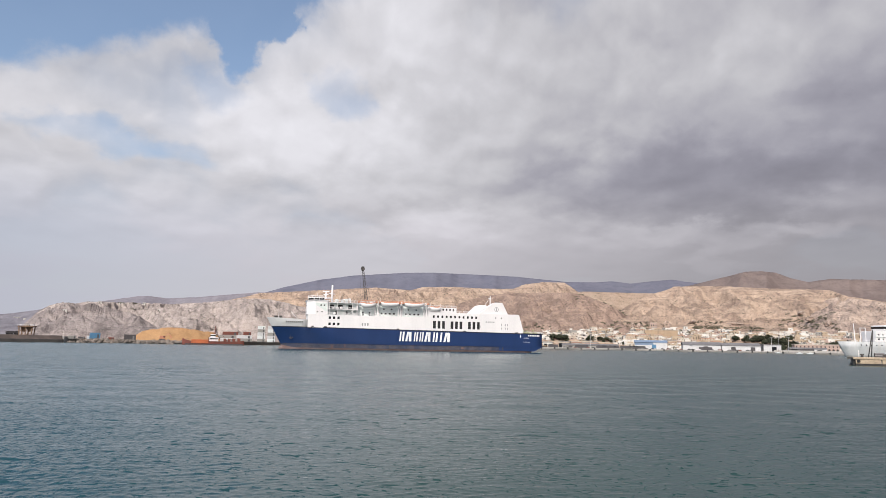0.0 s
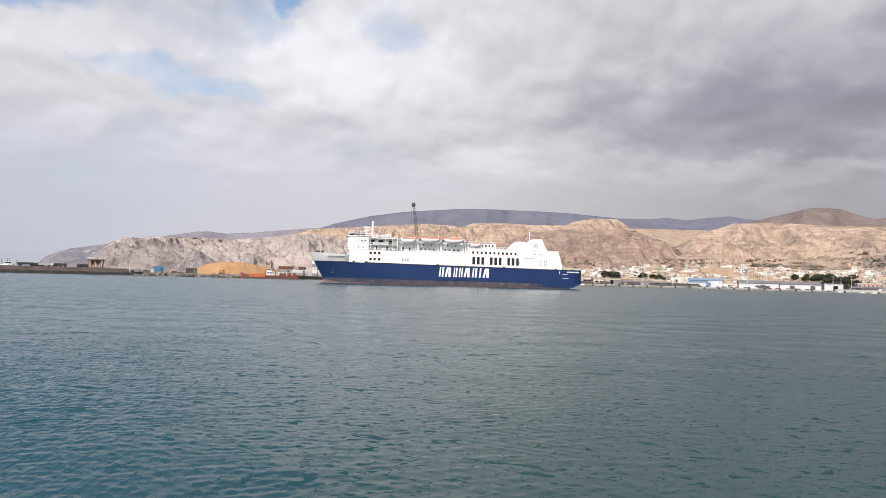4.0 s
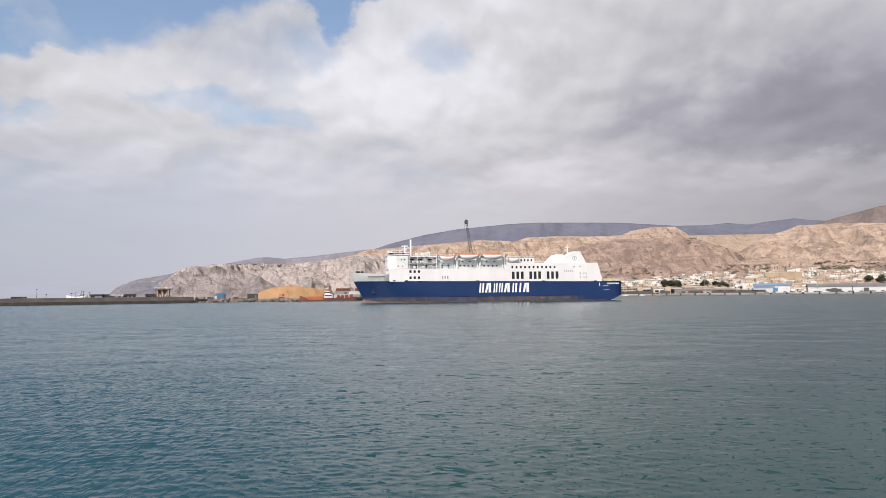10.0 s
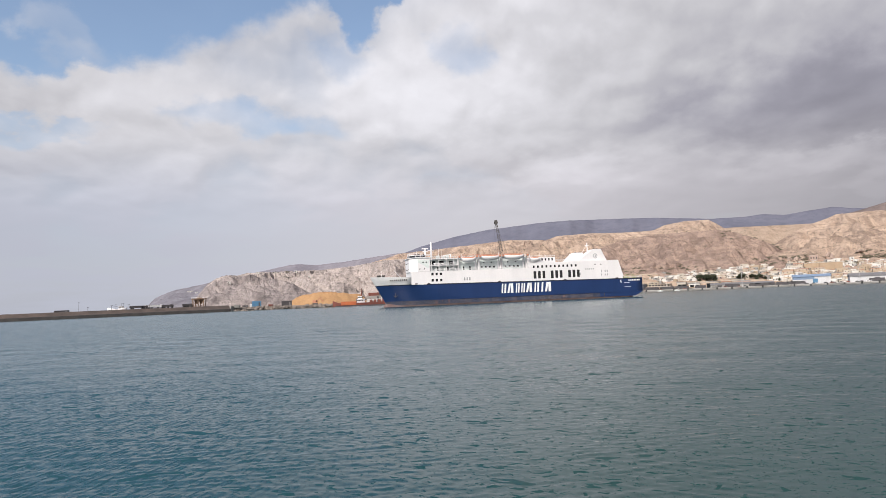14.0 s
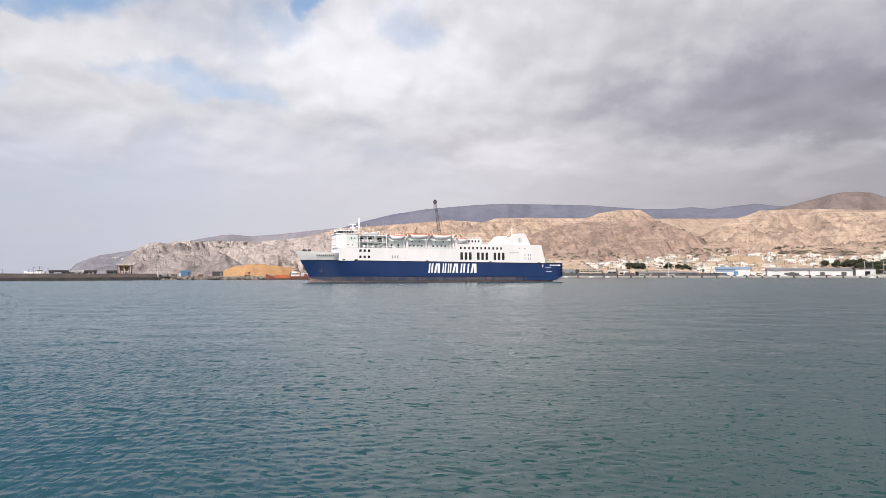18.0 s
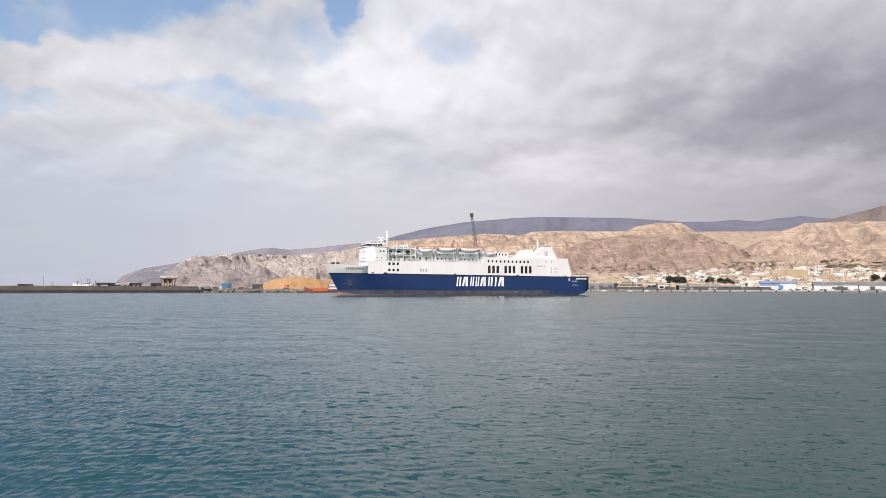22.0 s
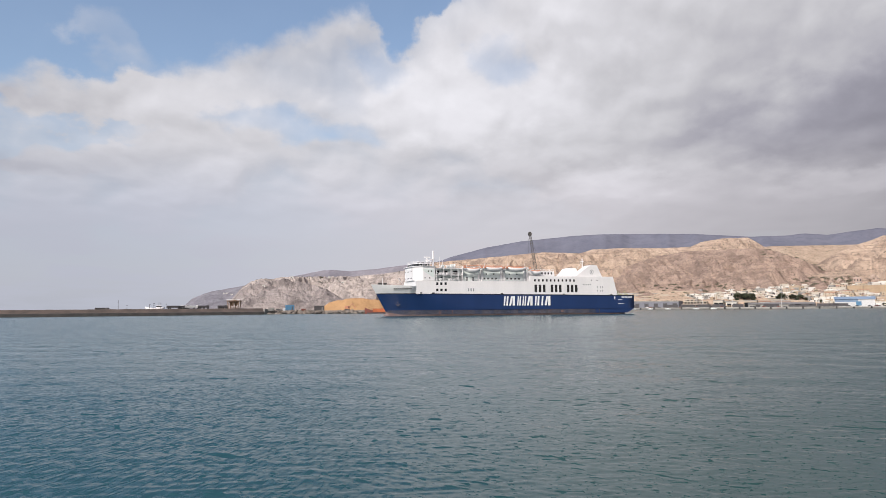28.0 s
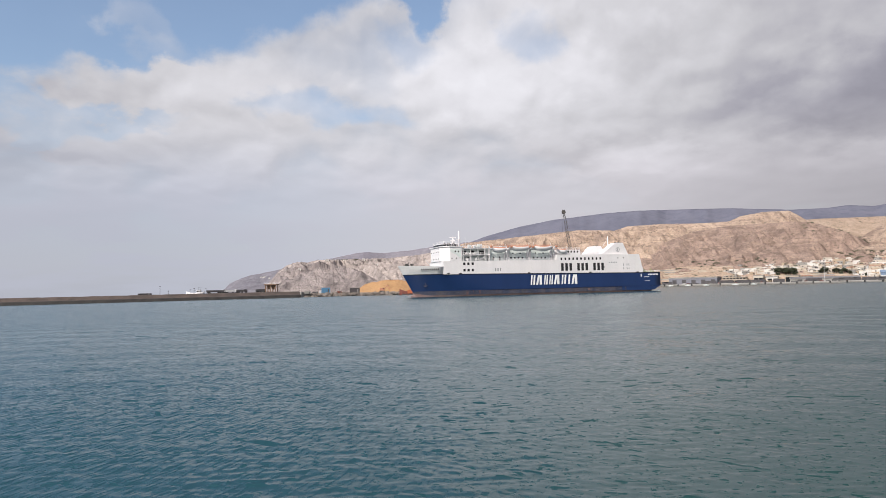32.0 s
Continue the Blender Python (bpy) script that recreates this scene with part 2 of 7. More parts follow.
def rock(name, light, mid, dark, scrub, scale=0.02, scrub_amount=0.5, strata=0.35, bump=6.0, mottle=1.0):
    """Dry hillside: pale and darker rock in tilted beds, with scattered scrub."""
    m = bpy.data.materials.new(name)
    m.use_nodes = True
    nt = m.node_tree
    bsdf = nt.nodes["Principled BSDF"]
    vec = nt.nodes.new("ShaderNodeTexCoord").outputs["Object"]
    big = noise_node(nt, vec, scale, 6, 0.62, 0.5)
    med = noise_node(nt, vec, scale * 4.3, 6, 0.66, 0.3)
    fine = noise_node(nt, vec, scale * 17, 5, 0.7)
    mp = nt.nodes.new("ShaderNodeMapping")
    mp.inputs["Scale"].default_value, mp.inputs["Rotation"].default_value = (0.25, 0.25, 5.0), (0.09, -0.06, 0)
    link(nt, vec, mp.inputs[0])
    bed = noise_node(nt, mp.outputs[0], scale * 1.2, 4, 0.6, 0.4)
    col = blend(nt, span(nt, big.outputs["Fac"], 0.34, 0.66), mid, light)
    col = blend(nt, span(nt, med.outputs["Fac"], 0.48, 0.70, 0.0, 0.55), col, dark)
    col = blend(nt, span(nt, bed.outputs["Fac"], 0.5, 0.64, 0.0, strata), col, light)
    geo = nt.nodes.new("ShaderNodeNewGeometry")
    sp = nt.nodes.new("ShaderNodeSeparateXYZ")
    link(nt, geo.outputs["True Normal"], sp.inputs[0])
    steep = span(nt, sp.outputs[2], 0.45, 0.85, 1.0, 0.0)
    col = blend(nt, math_node(nt, "MULTIPLY", steep, 0.18), col, dark)
    # wash-outs that run down the slope, and thin ledges across it
    fall = nt.nodes.new("ShaderNodeMapping")
    fall.inputs["Scale"].default_value, fall.inputs["Rotation"].default_value = (1.0, 0.22, 0.45), (0, 0, 0.5)
    link(nt, vec, fall.inputs[0])
    wash = noise_node(nt, fall.outputs[0], scale * 2.2, 5, 0.6, 0.6)
    col = blend(nt, span(nt, wash.outputs["Fac"], 0.49, 0.63, 0.0, 0.55 * min(1.0, mottle)), col, dark)
    col = blend(nt, span(nt, wash.outputs["Fac"], 0.46, 0.34, 0.0, 0.38 * min(1.0, mottle)), col, light)
    ledge = noise_node(nt, mp.outputs[0], scale * 2.3, 3, 0.55, 0.7)
    col = blend(nt, span(nt, ledge.outputs["Fac"], 0.56, 0.62, 0.0, strata * 0.75), col, dark)
    k = span(nt, fine.outputs["Fac"], 0.3, 0.7, 1 - 0.17 * mottle, 1 + 0.16 * mottle, False)
    mul = vec_node(nt, "SCALE", col)
    link(nt, k, mul.inputs["Scale"])
    bush = noise_node(nt, vec, scale * 11, 3, 0.6)
    grow = math_node(nt, "MULTIPLY", span(nt, bush.outputs["Fac"], 0.57, 0.66), span(nt, big.outputs["Fac"], 0.62, 0.42, 0.15, 1.0))
    col = blend(nt, math_node(nt, "MULTIPLY", grow, scrub_amount), mul.outputs[0], scrub)
    speck = noise_node(nt, vec, scale * 26, 2, 0.6)
    col = blend(nt, math_node(nt, "MULTIPLY", span(nt, speck.outputs["Fac"], 0.58, 0.66), scrub_amount * 0.8), col, scrub)
    link(nt, col, bsdf.inputs["Base Color"])
    bsdf.inputs["Roughness"].default_value = 0.95
    bsdf.inputs["Specular IOR Level"].default_value = 0.1
    b = nt.nodes.new("ShaderNodeBump")
    b.inputs["Strength"].default_value, b.inputs["Distance"].default_value = 1.0, bump * 0.45
    link(nt, math_node(nt, "ADD", math_node(nt, "MULTIPLY", med.outputs["Fac"], 1.0), math_node(nt, "MULTIPLY", fine.outputs["Fac"], 0.35)), b.inputs["Height"])
    link(nt, b.outputs[0], bsdf.inputs["Normal"])
    return m


def water_material():
    m = bpy.data.materials.new("harbour_water")
    m.use_nodes = True
    nt = m.node_tree
    bsdf = nt.nodes["Principled BSDF"]
    vec = nt.nodes.new("ShaderNodeTexCoord").outputs["Object"]
    big = noise_node(nt, vec, 0.012, 3, 0.5)
    wx = nt.nodes.new("ShaderNodeSeparateXYZ")
    link(nt, vec, wx.inputs[0])
    # bluer to seaward, duller green in the basin: reflected sky mixed into the colour
    sea = span(nt, math_node(nt, "DIVIDE", wx.outputs[0], math_node(nt, "ADD", math_node(nt, "ABSOLUTE", wx.outputs[1]), 6.0)), -0.5, 0.25)
    hue = blend(nt, sea, (0.015, 0.057, 0.074), (0.013, 0.046, 0.045))
    link(nt, blend(nt, span(nt, big.outputs["Fac"], 0.35, 0.65, 0.0, 0.22), hue, (0.030, 0.075, 0.076)), bsdf.inputs["Base Color"])
    bsdf.inputs["IOR"].default_value = 1.33
    bsdf.inputs["Roughness"].default_value = 0.15

    def laid(along, across, turn):
        mp = nt.nodes.new("ShaderNodeMapping")
        mp.vector_type = "TEXTURE"
        mp.inputs["Scale"].default_value, mp.inputs["Rotation"].default_value = (along, across, 1.0), (0, 0, radians(turn))
        link(nt, vec, mp.inputs[0])
        return mp.outputs[0]

    # wind ripples as slopes of the surface, at five sizes
    wind = laid(1.5, 0.85, -10)
    total = None
    for scale, k, det in ((15.0, 0.5, 3), (6.5, 0.7, 4), (2.4, 0.5, 4), (0.8, 0.3, 4), (0.18, 0.14, 4)):
        c = vec_node(nt, "SUBTRACT", noise_node(nt, wind, scale, det, 0.6, 0.3).outputs["Color"], (0.5, 0.5, 0.5)).outputs[0]
        c = vec_node(nt, "SCALE", c, scale=k).outputs[0]
        total = c if total is None else vec_node(nt, "ADD", total, c).outputs[0]
    calm = noise_node(nt, vec, 0.03, 3, 0.55)
    gust = noise_node(nt, wind, 0.12, 4, 0.65, 0.4)
    amount = math_node(nt, "MULTIPLY", span(nt, calm.outputs["Fac"], 0.36, 0.62, 0.75, 1.1), span(nt, gust.outputs["Fac"], 0.36, 0.64, 0.85, 1.08))
    # sheltered and smoother under the quay, rougher further out
    amount = math_node(nt, "MULTIPLY", amount, span(nt, wx.outputs[1], 4.0, 90.0, 0.40, 0.95, False))
    # the short steep faces of the ripples look towards the quay
    sp = nt.nodes.new("ShaderNodeSeparateXYZ")
    link(nt, total, sp.inputs[0])
    cb = nt.nodes.new("ShaderNodeCombineXYZ")
    link(nt, math_node(nt, "MULTIPLY", sp.outputs[0], 0.6), cb.inputs[0])
    link(nt, math_node(nt, "MULTIPLY", sp.outputs[1], 0.55), cb.inputs[1])
    sc = vec_node(nt, "SCALE", cb.outputs[0])
    link(nt, math_node(nt, "MULTIPLY", amount, span(nt, wx.outputs[0], -15.0, 30.0, 1.1, 0.62)), sc.inputs["Scale"])
    lean = nt.nodes.new("ShaderNodeCombineXYZ")
    bearing = math_node(nt, "DIVIDE", wx.outputs[0], math_node(nt, "ADD", math_node(nt, "ABSOLUTE", wx.outputs[1]), 6.0))
    link(nt, math_node(nt, "MULTIPLY", span(nt, wx.outputs[1], 6.0, 90.0, 0.6, 1.0, False), math_node(nt, "ADD", span(nt, bearing, -0.55, 0.05, -0.10, -0.045), span(nt, bearing, 0.05, 0.55, 0.0, -0.06))), lean.inputs[1])
    sc = vec_node(nt, "ADD", sc.outputs[0], lean.outputs[0])
    geo = nt.nodes.new("ShaderNodeNewGeometry")
    slope = sc.outputs[0]
    # a few steeper wavelets stand alone, small ones and longer ones
    for scale, low, high, k in ((9.0, 0.63, 0.70, -0.6), (4.4, 0.63, 0.70, -0.6), (1.9, 0.65, 0.71, -0.45), (0.8, 0.67, 0.72, -0.3)):
        lone = noise_node(nt, wind, scale, 2, 0.5, 0.8)
        cb2 = nt.nodes.new("ShaderNodeCombineXYZ")
        link(nt, span(nt, lone.outputs["Fac"], low, high, 0.0, k), cb2.inputs[1])
        slope = vec_node(nt, "ADD", slope, cb2.outputs[0]).outputs[0]
    # a second train of ripples runs in obliquely along the quay to the west
    train = noise_node(nt, laid(2.2, 0.42, 84), 3.2, 3, 0.55, 0.3)
    near = math_node(nt, "MULTIPLY", span(nt, math_node(nt, "ADD", wx.outputs[0], math_node(nt, "MULTIPLY", gust.outputs["Fac"], 12.0)), -6.0, 6.0, 1.0, 0.0),
                     span(nt, wx.outputs[1], 14.0, 60.0, 1.0, 0.0))
    steep = math_node(nt, "MULTIPLY", span(nt, train.outputs["Fac"], 0.46, 0.72), near)
    cb3 = nt.nodes.new("ShaderNodeCombineXYZ")
    link(nt, math_node(nt, "MULTIPLY", steep, 0.26), cb3.inputs[0])
    link(nt, math_node(nt, "MULTIPLY", steep, -0.10), cb3.inputs[1])
    slope = vec_node(nt, "ADD", slope, cb3.outputs[0])
    nn = vec_node(nt, "NORMALIZE", vec_node(nt, "ADD", geo.outputs["Normal"], slope.outputs[0]).outputs[0])
    link(nt, nn.outputs[0], bsdf.inputs["Normal"])
    return m


WATER = water_material()
HILL = rock("dry_hillside", (0.53, 0.402, 0.31), (0.385, 0.284, 0.223), (0.20, 0.144, 0.118), (0.12, 0.105, 0.078), 0.02, 0.95, 0.6, 5.5)
HILL_RED = rock("reddish_hillside", (0.425, 0.312, 0.252), (0.31, 0.222, 0.183), (0.175, 0.125, 0.105), (0.12, 0.10, 0.08), 0.026, 0.95, 0.45, 7.0)
PLATEAU = rock("pale_plateau", (0.475, 0.36, 0.278), (0.41, 0.305, 0.232), (0.30, 0.22, 0.165), (0.09, 0.09, 0.055), 0.014, 0.95, 0.3, 5.0)
CLIFF = rock("grey_limestone_cliff", (0.58, 0.495, 0.455), (0.425, 0.362, 0.335), (0.215, 0.185, 0.178), (0.09, 0.09, 0.07), 0.026, 0.6, 0.3, 9.0)
CLIFF_DARK = rock("dark_grey_cliff", (0.43, 0.37, 0.352), (0.305, 0.262, 0.255), (0.15, 0.128, 0.128), (0.09, 0.09, 0.08), 0.03, 0.5, 0.3, 9.0)
# the haze of distance is mixed into the far cliff and hill colours
FAR_CLIFF = rock("hazy_far_cliff", (0.25, 0.238, 0.265), (0.20, 0.19, 0.216), (0.148, 0.14, 0.162), (0.10, 0.10, 0.11), 0.02, 0.4, 0.2, 5.0)
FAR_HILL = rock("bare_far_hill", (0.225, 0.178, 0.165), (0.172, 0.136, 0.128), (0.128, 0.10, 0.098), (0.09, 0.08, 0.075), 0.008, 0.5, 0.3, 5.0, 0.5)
# blue haze and cloud shade are put into the mountain's base colour
MOUNTAIN = rock("hazy_scrub_mountain", (0.165, 0.166, 0.21), (0.135, 0.138, 0.18), (0.105, 0.11, 0.147), (0.085, 0.09, 0.115), 0.0030, 0.25, 0.05, 3.0, 0.2)
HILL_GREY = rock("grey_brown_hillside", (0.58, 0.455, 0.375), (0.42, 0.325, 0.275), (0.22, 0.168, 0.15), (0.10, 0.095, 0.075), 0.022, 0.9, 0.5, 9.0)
# pale, low-contrast colours hold the haze in front of the ridge
RIDGE = rock("hazy_distant_ridge", (0.27, 0.25, 0.275), (0.235, 0.218, 0.245), (0.20, 0.185, 0.215), (0.18, 0.17, 0.185), 0.005, 0.3, 0.3, 5.0)
EARTH = surface("dusty_ground", (0.27, 0.215, 0.17), (0.20, 0.16, 0.13), 0.05, 0.95, 0.5, fine=0.8)
MOLE_TOP = surface("brown_rubble_crest", (0.102, 0.077, 0.067), (0.062, 0.049, 0.044), 0.12, 0.95, 0.6, fine=1.5)
MOLE_WET = surface("wet_dark_concrete", (0.020, 0.018, 0.018), (0.042, 0.038, 0.036), 0.2, 0.7, 0.3)
CONCRETE = surface("quay_concrete", (0.30, 0.285, 0.27), (0.22, 0.21, 0.20), 0.15, 0.9, 0.3, stain=(0.2, 0.17, 0.15))
QUAY_PALE = surface("pale_quay_concrete", (0.44, 0.42, 0.40), (0.34, 0.325, 0.31), 0.12, 0.9, streak=True, stain=(0.22, 0.20, 0.18))
STONE = surface("armour_stone", (0.24, 0.205, 0.18), (0.15, 0.13, 0.115), 0.5, 0.95, 0.6)
SAND = surface("ochre_loose_ore", (0.40, 0.235, 0.115), (0.33, 0.19, 0.09), 0.07, 0.95, 0.6, fine=1.2, stain=(0.20, 0.125, 0.07))
HULL_BLUE = surface("ferry_blue_paint", (0.010, 0.030, 0.105), (0.013, 0.037, 0.125), 0.08, 0.38, 0.02, fine=2.0, spread=0.05, streak=True)
HULL_EDGE = surface("dark_navy_edge_paint", (0.006, 0.009, 0.022), (0.010, 0.014, 0.030), 0.3, 0.5)
HULL_BOOT = surface("weathered_boot_topping", (0.035, 0.045, 0.085), (0.085, 0.08, 0.10), 0.16, 0.7, 0.1, streak=True, stain=(0.17, 0.085, 0.075), spread=0.4)
HULL_RED = surface("antifouling_red", (0.12, 0.07, 0.066), (0.19, 0.13, 0.125), 0.2, 0.8, streak=True)
WHITE = surface("ferry_white_paint", (0.80, 0.778, 0.785), (0.735, 0.718, 0.727), 0.12, 0.45, 0.02, fine=1.5, spread=0.03, streak=True)
WHITE_BOW = surface("light_grey_white_paint", (0.745, 0.735, 0.735), (0.67, 0.67, 0.67), 0.2, 0.5, 0.02, spread=0.05, streak=True)
WHITE_OLD = surface("greyed_white_paint", (0.74, 0.76, 0.75), (0.64, 0.67, 0.665), 0.2, 0.55, 0.03, spread=0.06, streak=True)
PALE_GREEN = surface("pale_green_deckhouse_paint", (0.68, 0.73, 0.71), (0.61, 0.665, 0.645), 0.25, 0.6, spread=0.05)
DECK = surface("grey_green_deck", (0.22, 0.27, 0.25), (0.17, 0.21, 0.20), 0.3, 0.8)
LETTER = surface("white_lettering_paint", (0.86, 0.86, 0.86), (0.82, 0.82, 0.83), 0.3, 0.5, spread=0.02)
GREY_MARK = surface("grey_marking_paint", (0.30, 0.31, 0.32), (0.36, 0.37, 0.38), 0.5, 0.6)
GLASS = surface("dark_window_glass", (0.012, 0.014, 0.016), (0.02, 0.022, 0.025), 1.0, 0.12)
# near-black colour stands in for the unlit inside of openings and recesses
DARK = surface("unlit_opening", (0.012, 0.012, 0.014), (0.02, 0.02, 0.022), 1.0, 0.8)
ORANGE = surface("lifeboat_orange", (0.52, 0.24, 0.15), (0.45, 0.20, 0.125), 0.6, 0.5)
STEEL = surface("dark_lattice_steel", (0.045, 0.043, 0.045), (0.08, 0.07, 0.065), 0.3, 0.6, metal=0.3)
YELLOW = surface("deck_gear_yellow", (0.36, 0.36, 0.16), (0.28, 0.29, 0.17), 0.6, 0.6)
RUST = surface("rust_red_paint", (0.20, 0.06, 0.042), (0.14, 0.045, 0.035), 0.3, 0.7, stain=(0.12, 0.05, 0.04))
BOAT_ORANGE = surface("workboat_orange_paint", (0.52, 0.14, 0.05), (0.43, 0.115, 0.045), 0.3, 0.6)
BLUE_SHEET = surface("blue_sheet_metal", (0.075, 0.20, 0.34), (0.065, 0.165, 0.28), 0.3, 0.5)
WH_BLUE = surface("faded_blue_roof", (0.20, 0.275, 0.39), (0.17, 0.24, 0.35), 0.1, 0.6, streak=True)
WH_WHITE = surface("warehouse_white_wall", (0.60, 0.60, 0.61), (0.52, 0.52, 0.53), 0.08, 0.8, streak=True)
WH_GREY = surface("warehouse_grey_roof", (0.20, 0.195, 0.20), (0.165, 0.16, 0.165), 0.08, 0.8)
WH_SLATE = surface("slate_blue_shed_wall", (0.21, 0.215, 0.25), (0.17, 0.175, 0.21), 0.08, 0.8, streak=True)
CONTAINER = surface("dark_container_paint", (0.055, 0.05, 0.055), (0.08, 0.075, 0.08), 0.4, 0.7)
TREE_LEAF = surface("dusty_dark_foliage", (0.04, 0.048, 0.028), (0.062, 0.068, 0.04), 0.4, 0.9, 0.4, spread=0.4)
TRUNK = surface("palm_and_pine_bark", (0.16, 0.12, 0.09), (0.11, 0.085, 0.065), 0.6, 0.95)
RUBBER = surface("fender_rubber", (0.02, 0.02, 0.02), (0.03, 0.03, 0.03), 1.0, 0.85)
HOUSE_PAINT = [surface("house_" + n, c, tuple(v * 0.88 for v in c), 0.15, 0.9, spread=0.06) for n, c in (
    ("white", (0.66, 0.635, 0.60)), ("cream", (0.53, 0.475, 0.41)), ("ochre", (0.43, 0.34, 0.25)),
    ("pink", (0.42, 0.315, 0.27)), ("grey", (0.31, 0.295, 0.28)), ("sand", (0.46, 0.385, 0.31)))]
ROOF_TILE = surface("terracotta_roof", (0.40, 0.22, 0.15), (0.32, 0.18, 0.13), 0.4, 0.9)


# ---- mesh helpers ----
def part(name, bm, material, parent=None, label="", smooth=False):
    """Links a bmesh as one mesh object, under a thing or a part if one is given."""
    me = bpy.data.meshes.new(name)
    bmesh.ops.recalc_face_normals(bm, faces=bm.faces)
    if smooth:
        for fc in bm.faces:
            fc.smooth = True
    bm.to_mesh(me)
    bm.free()
    me.materials.append(material)
    ob = new(name, me)
    if parent is not None:
        ob.parent = parent
    if label:
        ob["label"] = label
    return ob


def sheet(name, verts, faces, material, parent=None, smooth=True):
    """A mesh from numpy arrays of points and quads."""
    me = bpy.data.meshes.new(name)
    me.vertices.add(len(verts))
    me.vertices.foreach_set("co", np.asarray(verts, dtype=np.float32).ravel())
    faces = np.asarray(faces, dtype=np.int32)
    me.loops.add(faces.size)
    me.loops.foreach_set("vertex_index", faces.ravel())
    me.polygons.add(len(faces))
    me.polygons.foreach_set("loop_start", np.arange(0, faces.size, faces.shape[1], dtype=np.int32))
    me.polygons.foreach_set("loop_total", np.full(len(faces), faces.shape[1], dtype=np.int32))
    me.update(calc_edges=True)
    if smooth:
        me.polygons.foreach_set("use_smooth", np.ones(len(faces), dtype=bool))
    me.materials.append(material)
    ob = new(name, me)
    if parent is not None:
        ob.parent = parent
    return ob


def grid_faces(rows, cols):
    i = np.arange(rows - 1)[:, None] * cols + np.arange(cols - 1)[None, :]
    i = i.ravel()
    return np.stack([i, i + 1, i + cols + 1, i + cols], 1)


def box(bm, x0, x1, y0, y1, z0, z1):
    v = [bm.verts.new((x, y, z)) for z in (z0, z1) for x, y in ((x0, y0), (x1, y0), (x1, y1), (x0, y1))]
    for q in ((3, 2, 1, 0), (4, 5, 6, 7), (0, 1, 5, 4), (1, 2, 6, 5), (2, 3, 7, 6), (3, 0, 4, 7)):
        bm.faces.new([v[k] for k in q])
    return bm


def boxed(*args):
    return box(bmesh.new(), *args)


def prism(bm, poly, y0, y1, axis="y"):
    """A flat outline in (x, z) drawn out along y; with axis "z" an outline in (x, y) drawn out along z."""
    def at(p, k):
        return (p[0], k, p[1]) if axis == "y" else ((p[0], p[1], k) if axis == "z" else (k, p[0], p[1]))
    a = [bm.verts.new(at(p, y0)) for p in poly]
    b = [bm.verts.new(at(p, y1)) for p in poly]
    bm.faces.new(a)
    bm.faces.new(b[::-1])
    n = len(poly)
    for k in range(n):
        bm.faces.new((a[k], b[k], b[(k + 1) % n], a[(k + 1) % n]))
    return bm


def rod(bm, p, q, r0, r1=None, n=6):
    """A tapered round bar from p to q."""
    p, q = Vector(p), Vector(q)
    r1 = r0 if r1 is None else r1
    d = (q - p).normalized()
    u = d.orthogonal().normalized()
    w = d.cross(u)
    a, b = [], []
    for k in range(n):
        c, s = math.cos(2 * math.pi * k / n), math.sin(2 * math.pi * k / n)
        a.append(bm.verts.new(p + (u * c + w * s) * r0))
        b.append(bm.verts.new(q + (u * c + w * s) * r1))
    for k in range(n):
        bm.faces.new((a[k], a[(k + 1) % n], b[(k + 1) % n], b[k]))
    bm.faces.new(a[::-1])
    bm.faces.new(b)
    return bm


def soften(bm, width=0.1, seg=1):
    bmesh.ops.bevel(bm, geom=list(bm.edges), offset=width, segments=seg, affect="EDGES", profile=0.6)
    return bm


def thing(name, x=0, y=0, z=0, turn=0.0, label="", category="", group="", kind=""):
    ob = new(name)
    ob.empty_display_size = 0.5
    ob.matrix_world = pose(x, y, z, 0, 0, turn)
    return tagged(ob, label, category, group, kind)


def hashed(ix, iy, seed):
    h = (ix.astype(np.int64) * 374761393 + iy.astype(np.int64) * 668265263 + seed * 974634777) & 0xFFFFFFFF
    h = ((h ^ (h >> 13)) * 1274126177) & 0xFFFFFFFF
    return ((h ^ (h >> 16)) & 0xFFFF) / 65535.0


def value_noise(x, y, seed):
    ix, iy = np.floor(x), np.floor(y)
    fx, fy = x - ix, y - iy
    fx, fy = fx * fx * fx * (fx * (fx * 6 - 15) + 10), fy * fy * fy * (fy * (fy * 6 - 15) + 10)
    a, b = hashed(ix, iy, seed), hashed(ix + 1, iy, seed)
    c, d = hashed(ix, iy + 1, seed), hashed(ix + 1, iy + 1, seed)
    return (a + (b - a) * fx) * (1 - fy) + (c + (d - c) * fx) * fy


def fbm(x, y, seed, octaves=5, gain=0.5, ridged=False):
    s, amp, tot = 0.0, 1.0, 0.0
    for k in range(octaves):
        n = value_noise(x, y, seed + k * 17) * 2 - 1
        s = s + amp * ((1 - 2 * np.abs(n)) if ridged else n)
        tot += amp
        x, y = 0.8 * x * 2.03 - 0.6 * y * 2.03, 0.6 * x * 2.03 + 0.8 * y * 2.03
        amp *= gain
    return s / tot


def polar(az, r, z=0.0):
    return Vector((r * math.sin(radians(az)), r * math.cos(radians(az)), z))


